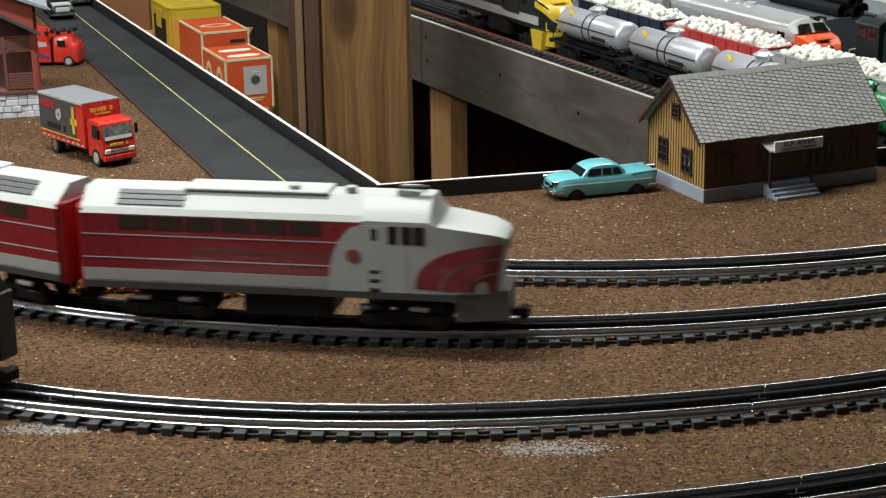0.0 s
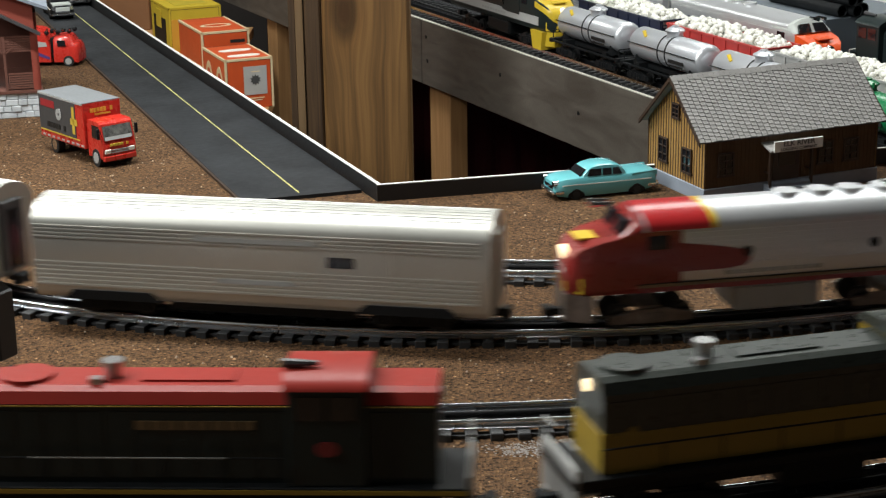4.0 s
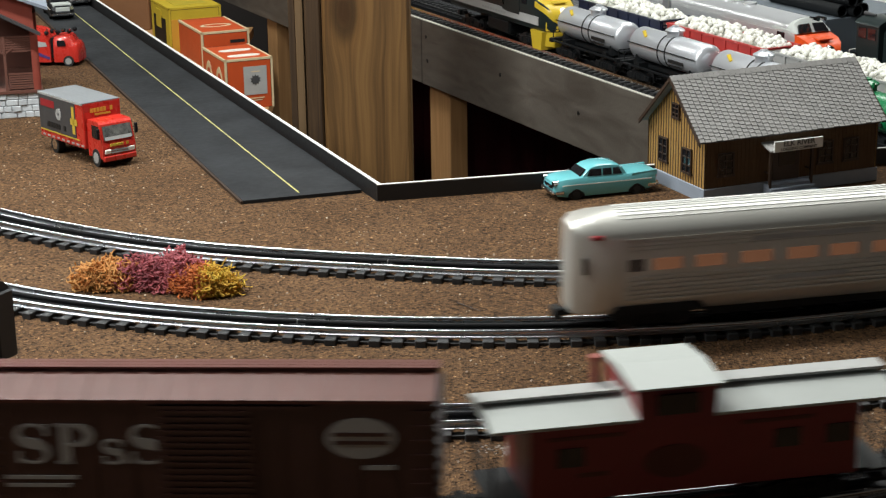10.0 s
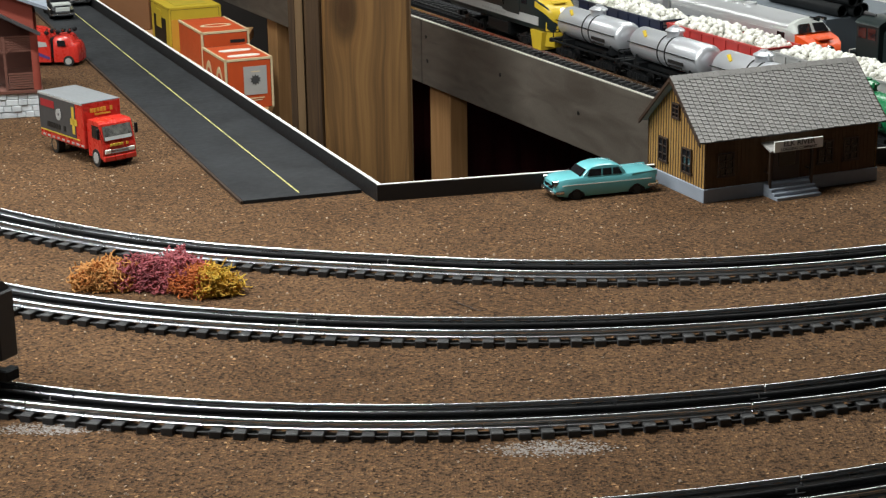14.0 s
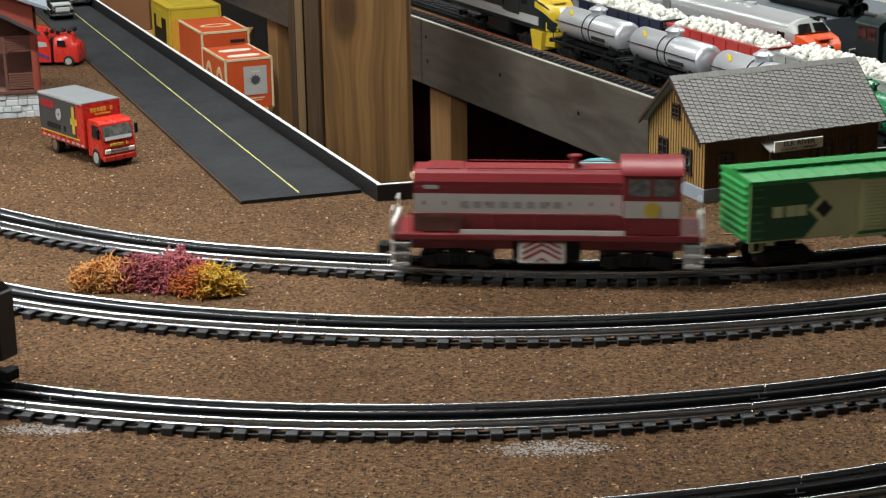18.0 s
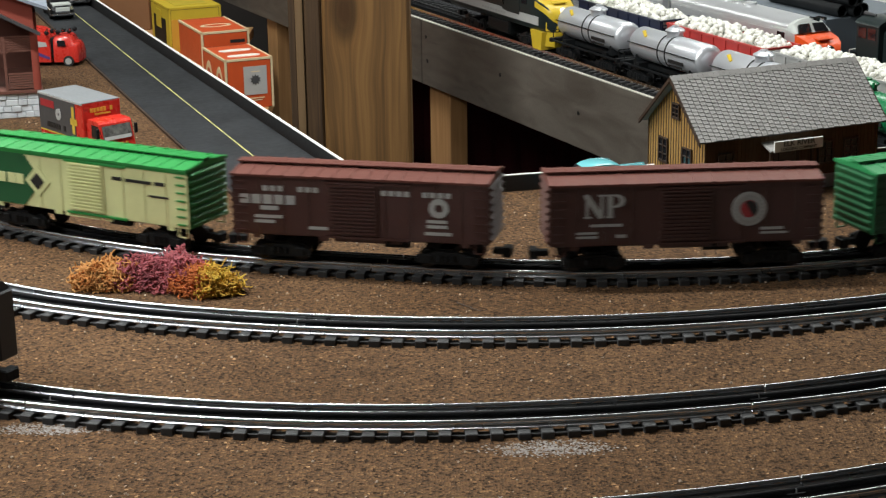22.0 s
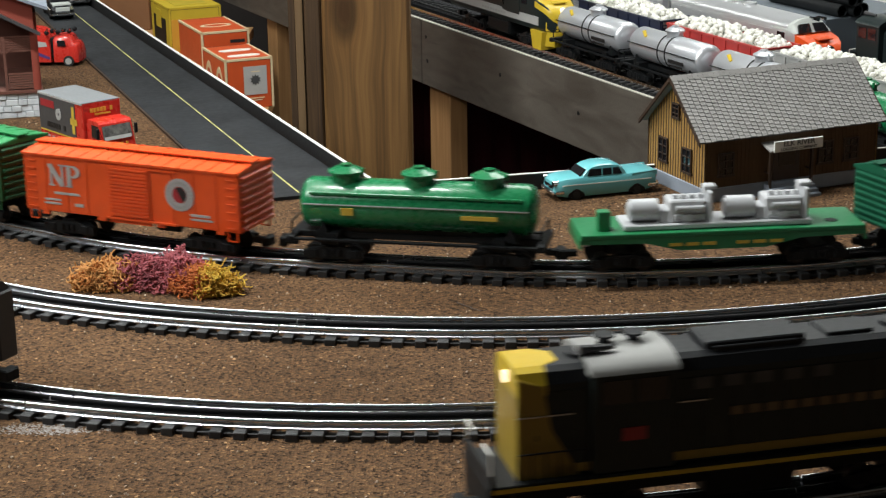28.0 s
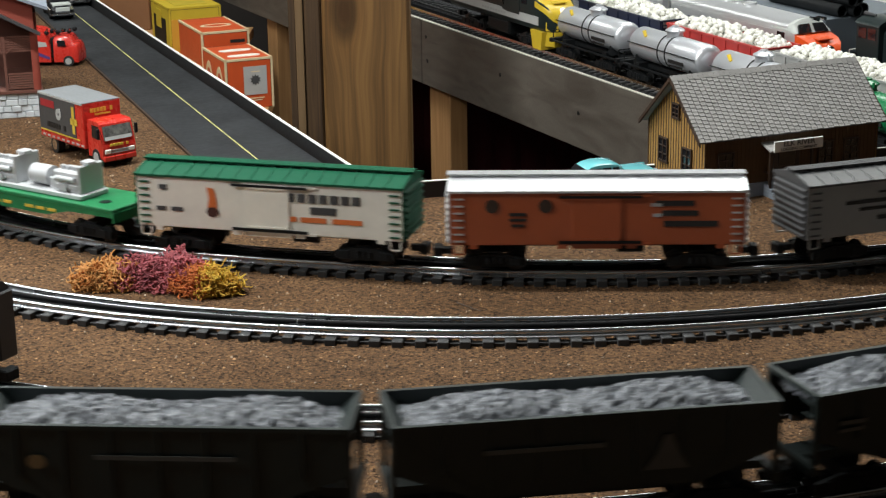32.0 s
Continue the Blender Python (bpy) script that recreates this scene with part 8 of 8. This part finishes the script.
def far_table():
    t = thing("display_table", "second layout table with grey fascia boards on pine legs", "table", m=far_at(0, 0, 0))
    for a, b2 in ((-2.2, 0.038), (0.041, 1.75)):
        bm = B()
        box(bm, a, b2, 0.0, 0.019, FZ - 0.122, FZ, 0.001)
        part("fascia_board", bm, GREYWOOD, t, "grey weathered fascia board")
    bm = B()
    box(bm, -2.2, 1.75, 0.0, 0.004, FZ, FZ + 0.0015)
    part("edge_trim", bm, CREAM, t, "pale edge trim")
    bm = B()
    box(bm, -2.2, 1.75, 0.0045, 1.6, FZ + 0.0002, FZ + 0.0008)
    part("table_top", bm, TABLETOP, t, "dark grey table top")
    bm = B()
    box(bm, -2.2, 1.75, 0.0195, 1.6, FZ - 0.014, FZ)
    part("deck", bm, PINE, t)
    for u, z in ((0.06, -0.03), (0.065, -0.075), (0.36, -0.050), (0.63, -0.065), (-0.4, -0.05)):
        bm = B()
        cyl(bm, (u, -0.0006, FZ + z), (u, 0.001, FZ + z), 0.0036, 8)
        part("screw_hole", bm, BLACK, t, "dark screw hole")
    for u, v in ((0.03, 0.06), (1.35, 0.06), (0.03, 1.3), (-1.6, 0.8), (1.3, 1.4)):
        bm = B()
        box(bm, u - 0.044, u + 0.044, v - 0.019, v + 0.019, FLOOR, FZ - 0.0125, 0.002)
        part("leg", bm, PINE, t, "pine leg")
    bm = B()
    box(bm, -0.855, -0.795, 0.0195, 0.0575, FLOOR, FZ - 0.0145, 0.002)
    part("leg", bm, PINE, t, "pine leg")


far_table()


def carton(name, label, m, sx, sy, sz, face, edge, pic=None):
    t = thing(name, label, "carton", "model train cartons", m)
    bm = B()
    box(bm, 0, sx, 0, sy, 0, sz, 0.001)
    part("carton_body", bm, face, t)
    bm = B()
    e = 0.0035
    for xa, xb, ya, yb, za, zb in ((0, sx, -0.0006, e, sz - e, sz + 0.0006), (-0.0006, e, -0.0006, sy, sz - e, sz + 0.0006), (-0.0006, e, -0.0006, e, 0, sz), (sx - e, sx + 0.0006, -0.0006, e, 0, sz), (sx - e, sx + 0.0006, 0, sy, sz - e, sz + 0.0006)):
        box(bm, xa, xb, ya, yb, za, zb)
    part("printed_edge", bm, edge, t, "pale printed edges")
    bm = B()
    g = 0.0008
    for xa, xb, za, zb in ((e, e + g, 0.004, sz - e), (sx - e - g, sx - e, 0.004, sz - e), (e, sx - e, sz - e - g, sz - e)):
        box(bm, xa, xb, -0.0004, 0.0006, za, zb)
    for ya, yb, za, zb in ((e, e + g, 0.004, sz - e), (e, sy - e, sz - e - g, sz - e)):
        box(bm, -0.0004, 0.0006, ya, yb, za, zb)
    for ya, yb in ((e, e + g), (sy - e - g, sy - e)):
        box(bm, e, sx - e, ya, yb, sz - 0.0006, sz + 0.0004)
    split("printed_line", bm, MARK_K, t, "thin black printed line")
    return t


def cartons():
    c = carton("train_carton", "orange carton with grey printed star panel", pose(-0.400, 3.258, -0.193, 0, 0, 23), 0.092, 0.15, 0.095, BOXORANGE, BOXEDGE)
    bm = B()
    box(bm, 0.035, 0.080, -0.0012, 0.0002, 0.026, 0.080)
    part("printed_panel", bm, LTGREY, c, "grey printed panel")
    bm = B()
    n = 20
    extrude(bm, [(0.0575 + (0.011 if i % 2 else 0.007) * math.cos(6.283 * i / n), -0.0018, 0.054 + (0.011 if i % 2 else 0.007) * math.sin(6.283 * i / n)) for i in range(n)], (0, 0.001, 0))
    part("printed_star", bm, TRUCKGREY, c)
    bm = B()
    for cy in (0.034, 0.092):
        n = 20
        extrude(bm, [(0.047 + 0.032 * math.copysign(abs(math.cos(6.283 * i / n)) ** 0.5, math.cos(6.283 * i / n)), cy + 0.011 * math.sin(6.283 * i / n), 0.0948) for i in range(n)], (0, 0, 0.0010))
    split("top_label", bm, CREAM, c, "pale oval label")
    bars("small_print", [(0.040, 0.074, 0.0185, 0.0205), (0.044, 0.070, 0.0145, 0.0160), (0.050, 0.066, 0.0690, 0.0710)], -0.0012, BOXEDGE, c)
    bm = B()
    for yy in (0.04, 0.11):
        n = 16
        for i in range(n):
            a, b2 = 3.14159 * i / n, 3.14159 * (i + 1) / n
            q = [(-0.0006, yy + r * math.cos(t_), 0.012 + r * 2.4 * math.sin(t_)) for r, t_ in ((0.022, a), (0.027, a), (0.027, b2), (0.022, b2))]
            extrude(bm, q, (0.001, 0, 0))
    part("printed_arch", bm, BOXEDGE, c)
    c = carton("train_carton", "orange carton with cream printed edges", pose(-0.468, 3.46, -0.193, 0, 0, 23), 0.097, 0.17, 0.112, BOXORANGE, BOXEDGE)
    bm = B()
    n = 24
    for i in range(n):
        a, b2 = 6.283 * i / n, 6.283 * (i + 1) / n
        extrude(bm, [(0.050 + r * 1.9 * math.cos(q), 0.072 + r * math.sin(q), 0.1119) for r, q in ((0.013, a), (0.017, a), (0.017, b2), (0.013, b2))], (0, 0, 0.0008))
    part("top_ring", bm, BOXEDGE, c, "cream printed oval ring")
    bars("small_print", [(0.016, 0.038, 0.070, 0.076), (0.058, 0.088, 0.088, 0.094), (0.060, 0.086, 0.018, 0.022)], -0.0006, MARK_K, c, "dark printed bars")
    bm = B()
    box(bm, -0.0012, 0.0002, 0.006, 0.165, 0.010, 0.044)
    part("side_label", bm, BOXEDGE, c, "cream printed side label")
    c = carton("train_carton", "tall yellow and black printed carton", pose(-0.566, 3.70, -0.193, 0, 0, 23), 0.112, 0.15, 0.122, BOXYELLOW, BOXYELLOW)
    bm = B()
    box(bm, -0.0012, 0.0002, 0.03, 0.125, 0.03, 0.095)
    part("black_panel", bm, BLACK, c, "black printed panel")
    bm = B()
    box(bm, -0.0016, -0.0002, 0.062, 0.104, 0.072, 0.110)
    part("picture_panel", bm, BOXYELLOW, c, "yellow picture panel")
    bm = B()
    box(bm, 0.004, 0.108, -0.0010, 0.0002, 0.004, 0.098)
    part("front_panel", bm, BOXFRONT, c, "orange printed front")
    bm = B()
    box(bm, 0.022, 0.094, 0.030, 0.110, 0.1219, 0.1228)
    part("top_print", bm, BOXOLIVE, c, "olive printed top panel")

    bm = B()
    extrude(bm, [(x, y, -0.02) for x, y in ((-0.36, -0.02), (0.136, -0.02), (0.136, 0.16), (0.02, 0.52), (0.02, 0.95), (-0.36, 0.95))], (0, 0, 0.02))
    sh = part("shelf", bm, PINE, None)
    sh.matrix_basis = pose(-0.46, 3.22, -0.193)
    tagged(sh, "low pine shelf that carries the cartons", "shelf")
    for i, (x, y, zt) in enumerate(((-0.90, 4.15, 0.03), (-1.12, 4.18, 0.07))):
        bm = B()
        box(bm, 0, 0.17, 0, 0.15, 0, zt + 0.182, 0.002)
        ob = part("cardboard_box", bm, BROWNCARD, None)
        ob.matrix_basis = pose(x + 0.05, y, -0.193)
        tagged(ob, "plain brown cardboard box behind the cartons", "cardboard box")


cartons()


# ---- stock standing on the second table ----
def far_stock():
    z = FZ + 0.0125
    for v in (0.034, 0.112, 0.200, 0.295):
        t = thing("model_railway_track", "display track with dark ties on the second table", "track", "display tracks", far_at(0, v))
        for o in (-GAUGE / 2, 0, GAUGE / 2):
            bm = B()
            box(bm, -1.9, 1.6, o - 0.0012, o + 0.0012, 0.005, 0.0125)
            part("rail", bm, RAILTOP if o else CENTRERAIL, t)
        bm = B()
        for i in range(150):
            u = -1.2 + i * 0.0185
            box(bm, u - 0.0045, u + 0.0045, -0.027, 0.027, 0, 0.0052)
        k = part("tie_run", bm, TIE, t)
        k["kind"] = "stuff"
    c = bulldog_loco("cab_locomotive", "black and grey diesel with yellow nose on display", 0.36, BLACKLOCO, BLACKLOCO, BLACKLOCO, LTGREY, "stock on the second table", t=1, nose_low=YELLOW, wide=True, top_m=YELLOW)
    c.matrix_basis = far_at(0.340, 0.034, z)
    c = tank_car("tank_car", "silver single-dome tank car on display", 0.205, TANKSILVER, (0.0,), marks=False, group="stock on the second table", far=True)
    c.matrix_basis = far_at(0.632, 0.034, z)
    for u in (0.853, 1.074):
        copy_thing(c, far_at(u, 0.034, z))
    c = coal_hopper("hopper_car", "dark blue hopper car filled with white balls", 0.25, mat("navy_blue", (0.012, 0.016, 0.04), 0.4), "balls", "stock on the second table", "far")
    c.matrix_basis = far_at(0.615, 0.112, z)
    c = coal_hopper("hopper_car", "red hopper car filled with white balls", 0.25, mat("hopper_red", (0.42, 0.035, 0.03), 0.4), "balls", "stock on the second table", "far")
    c.matrix_basis = far_at(0.885, 0.112, z)
    c = coal_hopper("hopper_car", "grey hopper car filled with white balls", 0.25, GREYCAR, "balls", "stock on the second table")
    c.matrix_basis = far_at(1.155, 0.112, z)
    c = tank_car("tank_car", "bright green tank car on display", 0.205, TANKGREEN, (0.0,), marks=False, group="stock on the second table", far=True)
    c.matrix_basis = far_at(1.295, 0.034, z)
    c = bulldog_loco("cab_locomotive", "silver diesel with orange and white nose on display", 0.37, SILVER, ORANGE, SILVER, LTGREY, "stock on the second table", t=1, trim=ORANGE, nose_low=ORANGE, cab_m=WHITELOCO, flash=SILVER)
    c.matrix_basis = far_at(0.82, 0.200, z)
    c = passenger_car("coach", "silver coach standing on the second table", 0.42, [(-0.15 + 0.04 * i, 0.02, 0) for i in range(8)], lit=False, material=SILVER)
    c["group"] = "stock on the second table"
    c.matrix_basis = far_at(0.40, 0.200, z)
    # slate-grey block loaded with pipes
    bm = B()
    box(bm, -0.34, 0.34, -0.09, 0.09, 0, 0.098, 0.001)
    blk = part("display_block", bm, SLATE, None)
    blk.matrix_basis = far_at(0.545, 0.372, FZ + 0.0008)
    tagged(blk, "slate-grey display block carrying black pipes", "block")
    for k, (yy, zz) in enumerate(((-0.070, 0.0098), (-0.050, 0.0098), (-0.030, 0.0098), (-0.060, 0.0268), (-0.040, 0.0268))):
        bm = B()
        n = 18
        ro, ri = 0.0098, 0.0082
        rings = [[(x, r * math.cos(6.283 * i / n), r * math.sin(6.283 * i / n)) for i in range(n)] for x, r in ((-0.09, ri), (-0.09, ro), (0.09, ro), (0.09, ri), (-0.089, ri))]
        loft(bm, rings, close=False)
        p = part("pipe", bm, BLACK, None, smooth=True)
        p.matrix_basis = far_at(0.795 + 0.012 * (k % 2), 0.384 + yy, FZ + 0.0990 + zz)
        tagged(p, "black plastic pipe stacked on the grey block", "pipe", "stack of black pipes")
    c = hood_loco("road_switcher", "black diesel with white trim on display", 0.30, BLACKLOCO, BLACKLOCO, None, None, -0.110, "stock on the second table", details="road", lamp_left=True)
    c.matrix_basis = far_at(1.135, 0.280, z)


far_stock()
bm = B()
box(bm, -0.30, 0.30, -0.006, 0.006, 0, 0.26, 0.002)
ob = part("white_panel", bm, WHITE, None)
ob.matrix_basis = far_at(0.62, 0.52, FZ + 0.0008)
tagged(ob, "plain white panel standing on the second table", "panel")

# ---- the room ----
structure("floor", box(B(), -5.2, 6.6, -2.2, 6.2, FLOOR - 0.05, FLOOR), ROOMWALL, "dark basement floor")
structure("ceiling", box(B(), -5.2, 6.6, -2.2, 6.2, 1.7, 1.75), CEIL, "dusky basement ceiling")
structure("wall_north", box(B(), -5.2, 6.6, 6.2, 6.3, FLOOR, 1.7), ROOMWALL, "dim far wall")
structure("wall_south", box(B(), -5.2, 6.6, -2.3, -2.2, FLOOR, 1.7), PALEWALL, "pale near wall")
structure("wall_west", box(B(), -5.3, -5.2, -2.2, 6.2, FLOOR, 1.7), PALEWALL, "dim side wall")
structure("wall_east", box(B(), 6.6, 6.7, -2.2, 6.2, FLOOR, 1.7), PALEWALL, "dim side wall")
bm = B()
fold = [(-0.5 + 0.015 * i, 5.11 + 0.012 * math.sin(i * 1.3)) for i in range(121)]
extrude(bm, [(x, y, FLOOR) for x, y in fold] + [(x, y + 0.006, FLOOR) for x, y in fold[::-1]], (0, 0, -0.05 - FLOOR))
tagged(part("curtain", bm, CLOTHRED, None), "dark red cloth hanging under the second table", "curtain")


# ---- trains: things with their span along the track, and where the train stands, time by time ----
ORDER_MIDDLE = [
    (shark_loco("shark_nose_locomotive", "maroon and white sharp-nosed diesel, leading", 0.372, 1), -0.372, 0.0),
    (shark_loco("shark_nose_locomotive", "maroon and white sharp-nosed diesel, running backwards", 0.371, -1), -0.757, -0.386),
    (bulldog_loco("cab_locomotive", "silver streamlined diesel with red and yellow nose", 0.369, SILVER, F_RED, SILVER, TANSTRIPE, "streamliner on the middle track", roof_flash=REDLOCO), -1.157, -0.788),
    (passenger_car("baggage_car", "fluted aluminium baggage car with sliding doors", 0.41, [], baggage=True), -1.621, -1.211),
    (passenger_car("dome_car", "fluted aluminium dome car with mostly dark windows", 0.424,
                   [(-0.165, 0.012, 0), (-0.130, 0.030, 0), (-0.085, 0.026, 0), (-0.045, 0.014, 0), (-0.015, 0.012, 0), (0.010, 0.012, 0), (0.035, 0.012, 0), (0.070, 0.012, 1), (0.092, 0.012, 1), (0.120, 0.026, 0), (0.150, 0.012, 0), (0.180, 0.014, 0)],
                   dome=(-0.045, 0.045), door_left=-0.192), -2.097, -1.673),
    (passenger_car("coach", "fluted aluminium coach with warmly lit windows", 0.419,
                   [(-0.150, 0.016, 0)] + [(-0.112 + 0.0235 * i, 0.020, i not in (4,)) for i in range(10)] + [(0.128, 0.016, 0), (0.175, 0.014, 0)], door_left=-0.187), -2.564, -2.145),
    (passenger_car("dome_car", "fluted aluminium dome car with warmly lit windows", 0.431,
                   [(-0.188, 0.012, 0), (-0.160, 0.014, 0), (-0.128, 0.028, 1), (-0.088, 0.028, 1), (-0.045, 0.014, 1), (-0.018, 0.012, 1), (0.008, 0.012, 1), (0.035, 0.012, 0), (0.078, 0.028, 1), (0.120, 0.026, 1), (0.155, 0.014, 0)],
                   dome=(-0.045, 0.045), door_left=0.190), -3.039, -2.608),
    (passenger_car("observation_car", "round-ended aluminium observation car with lit windows", 0.419,
                   [(-0.158, 0.014, 0), (-0.130, 0.026, 1), (-0.092, 0.026, 1), (-0.050, 0.028, 1), (-0.008, 0.028, 1), (0.030, 0.026, 1), (0.068, 0.022, 1), (0.098, 0.014, 0), (0.155, 0.014, 0)], door_left=0.187, round_left=True), -3.511, -3.092),
]
TIMES_MIDDLE = [(0, 0.058), (0.5, 0.174), (1, 0.293), (1.5, 0.431), (2, 0.579), (2.5, 0.739), (3, 0.907), (3.5, 1.080), (4.5, 1.440), (5.5, 1.814), (6, 2.000), (6.5, 2.190), (7, 2.391), (7.5, 2.600), (8, 2.812), (8.5, 3.028),
                (9, 3.236), (9.5, 3.433), (10, 3.615), (10.5, 3.791), (11, 3.95), (12, 4.20), (13, 4.36), (14.5, 4.45), (17, 4.47), (32, 4.47)]

ORDER_FRONT_A = [
    (hood_loco("road_switcher", "dark diesel with dull red roof and thin orange stripe", 0.335, BLACKLOCO, LOCORED_ROOF, None, None, 0.075, "freight train on the front track", hood_w=0.050, top=0.101, cab_top=0.1135, details="alco", stripe=DULL_SHADED_YELLOW, low_end=GREYCAR), 0.0, 0.335),
    (hood_loco("road_switcher", "yellow and dark green diesel with olive roof", 0.366, DARKGREENLOCO, DARKGREENLOCO, DULL_SHADED_YELLOW, DULL_SHADED_YELLOW, 0.075, "freight train on the front track", hood_w=0.050, top=0.101, cab_top=0.1135, details="alco", low_end=LTGREY, cab_m=DULL_SHADED_YELLOW, band_z=(0.001, 0.027), end_top=0.066), 0.388, 0.754),
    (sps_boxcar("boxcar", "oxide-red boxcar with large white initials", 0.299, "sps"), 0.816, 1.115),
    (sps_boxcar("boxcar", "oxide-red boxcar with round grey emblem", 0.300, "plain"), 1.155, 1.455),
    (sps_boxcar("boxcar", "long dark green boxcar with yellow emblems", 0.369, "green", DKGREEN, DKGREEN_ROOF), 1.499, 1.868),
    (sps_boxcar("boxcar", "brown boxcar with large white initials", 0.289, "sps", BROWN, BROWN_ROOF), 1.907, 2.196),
    (caboose("caboose", "red caboose with white roof and wide cupola", 0.276), 2.223, 2.499),
]
TIMES_FRONT_A = [(0, 0.95), (1, 0.655), (2, 0.362), (2.5, 0.217), (3, 0.073), (3.5, -0.075), (4.5, -0.385), (5.5, -0.697), (6, -0.856), (6.5, -1.017), (7, -1.177), (7.5, -1.335), (8, -1.490), (8.5, -1.648), (9, -1.804), (9.5, -1.959),
                 (10, -2.114), (10.5, -2.272), (11, -2.430), (11.5, -2.585), (12.5, -2.86), (14, -3.12), (16, -3.25), (18, -3.27), (32, -3.27)]

ORDER_FRONT_B = [
    (hood_loco("road_switcher", "black diesel with yellow ends and yellow sill stripe", 0.366, BLACKLOCO, LOCOROOF, None, DULL_SHADED_YELLOW, -0.085, "coal train on the front track", hood_w=0.050, top=0.1105, cab_top=0.116, stripe=YELLOW, details="road", cab_len=0.056, cap=True), 0.0, 0.366),
    (coal_hopper("coal_hopper", "black hopper heaped with grey coal, long lettering", 0.246, marks="long"), 0.406, 0.652),
    (coal_hopper("coal_hopper", "black hopper heaped with grey coal, yellow dot", 0.245, marks="dot"), 0.674, 0.919),
    (coal_hopper("coal_hopper", "black hopper heaped with grey coal, grey emblem", 0.252, marks="tree"), 0.940, 1.192),
    (coal_hopper("coal_hopper", "black hopper heaped with grey coal at the rear", 0.247, marks="long"), 1.213, 1.460),
]
TIMES_FRONT_B = [(0, 3.75), (9, 3.75), (11, 3.70), (13, 3.42), (15, 3.0), (25.5, 0.682), (27, 0.337), (27.5, 0.222), (28, 0.106), (28.5, -0.015), (29, -0.142), (29.5, -0.270), (30, -0.395), (30.5, -0.518), (31, -0.641), (31.5, -0.766), (32, -0.890)]

ORDER_BACK = [
    (hood_loco("switcher", "red switcher with white band and striped tank", 0.295, SWRED, SWRED, SWBAND, None, 0.098, "freight train on the back track", hood_w=0.046, top=0.0955, cab_top=0.1060, details="switcher", sill_m=SWRED, low_end=SWWHITE, cab_len=0.054), -0.840, -0.545),
    (express_reefer("boxcar", "bright green and pale yellow boxcar with diamond", 0.262), -0.515, -0.253),
    (hoosier_boxcar("boxcar", "brown boxcar with rows of white lettering bars", 0.250), -0.215, 0.035),
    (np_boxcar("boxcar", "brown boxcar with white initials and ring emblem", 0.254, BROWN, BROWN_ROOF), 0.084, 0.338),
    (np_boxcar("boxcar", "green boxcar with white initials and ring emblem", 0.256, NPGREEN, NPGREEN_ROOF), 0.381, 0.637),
    (np_boxcar("boxcar", "orange boxcar with white initials and ring emblem", 0.250, ORANGE, ORANGE), 0.672, 0.922),
    (tank_car("tank_car", "green three-dome tank car on black frame", 0.243, TANKGREEN, (-0.072, 0.0, 0.068), group="freight train on the back track"), 0.964, 1.207),
    (flat_car("flat_car", "bright green flat car carrying machine castings", 0.272), 1.235, 1.507),
    (reefer("refrigerator_car", "white refrigerator car with green roof", 0.272, CREAM, DKGREEN_ROOF, DKGREEN_ROOF, "juice"), 1.527, 1.799),
    (reefer("refrigerator_car", "dull orange refrigerator car with silver roof", 0.275, PFEORANGE, SILVER, SILVER, "orange"), 1.837, 2.112),
    (reefer("refrigerator_car", "grey refrigerator car with dark roof", 0.270, GREYCAR, DKGREY, DKGREY, "grey"), 2.160, 2.430),
]
TIMES_BACK = [(0, 1.95), (9, 1.95), (11, 1.91), (13, 1.69), (15, 1.362), (16, 1.174), (16.5, 1.080), (17, 0.988), (18, 0.793), (19, 0.592), (20, 0.396), (21, 0.205), (22, 0.016), (23, -0.172), (24, -0.362), (25, -0.546), (25.5, -0.638),
              (26.5, -0.828), (27.5, -1.017), (28, -1.108), (29, -1.285), (30, -1.461), (31, -1.641), (32, -1.828)]

MACHINES = machine_load("machine_castings", "silver machine castings chained on a flat car", pose(0, 0, 0))


def smooth_at(rows, t):
    """a smooth curve through (time, value) rows"""
    ts, vs = [r[0] for r in rows], [r[1] for r in rows]
    if t <= ts[0]:
        return vs[0]
    if t >= ts[-1]:
        return vs[-1]
    i = max(k for k in range(len(ts) - 1) if ts[k] <= t)
    d = [(vs[k + 1] - vs[k]) / (ts[k + 1] - ts[k]) for k in range(len(ts) - 1)]

    def slope(k):
        if k == 0 or k == len(ts) - 1:
            return d[min(k, len(d) - 1)]
        a, b = d[k - 1], d[k]
        ha, hb = ts[k] - ts[k - 1], ts[k + 1] - ts[k]
        return 0.0 if a * b <= 0 else (a * hb + b * ha) / (ha + hb)
    h = ts[i + 1] - ts[i]
    u = (t - ts[i]) / h
    return ((1 + 2 * u) * (1 - u) ** 2 * vs[i] + u * (1 - u) ** 2 * h * slope(i) + u * u * (3 - 2 * u) * vs[i + 1] + u * u * (u - 1) * h * slope(i + 1))


def run_train(route, order, times, extra=None):
    stops = [i * 0.5 for i in range(int(SECONDS * 2) + 1)]
    for car, a, b in order:
        rows = []
        for t in stops:
            s = smooth_at(times, t)
            rows.append((t, stand(route, s + a, s + b)))
        walk(car, rows)
        if extra and car.name.startswith(extra[0]):
            walk(extra[1], [(t, m @ extra[2]) for t, m in rows])


def motions():
    run_train("middle", ORDER_MIDDLE, TIMES_MIDDLE)
    run_train("front", ORDER_FRONT_A, TIMES_FRONT_A)
    run_train("front", ORDER_FRONT_B, TIMES_FRONT_B)
    run_train("back", ORDER_BACK, TIMES_BACK, ("flat_car", MACHINES, pose(-0.004, -0.004, 0.0405)))


motions()
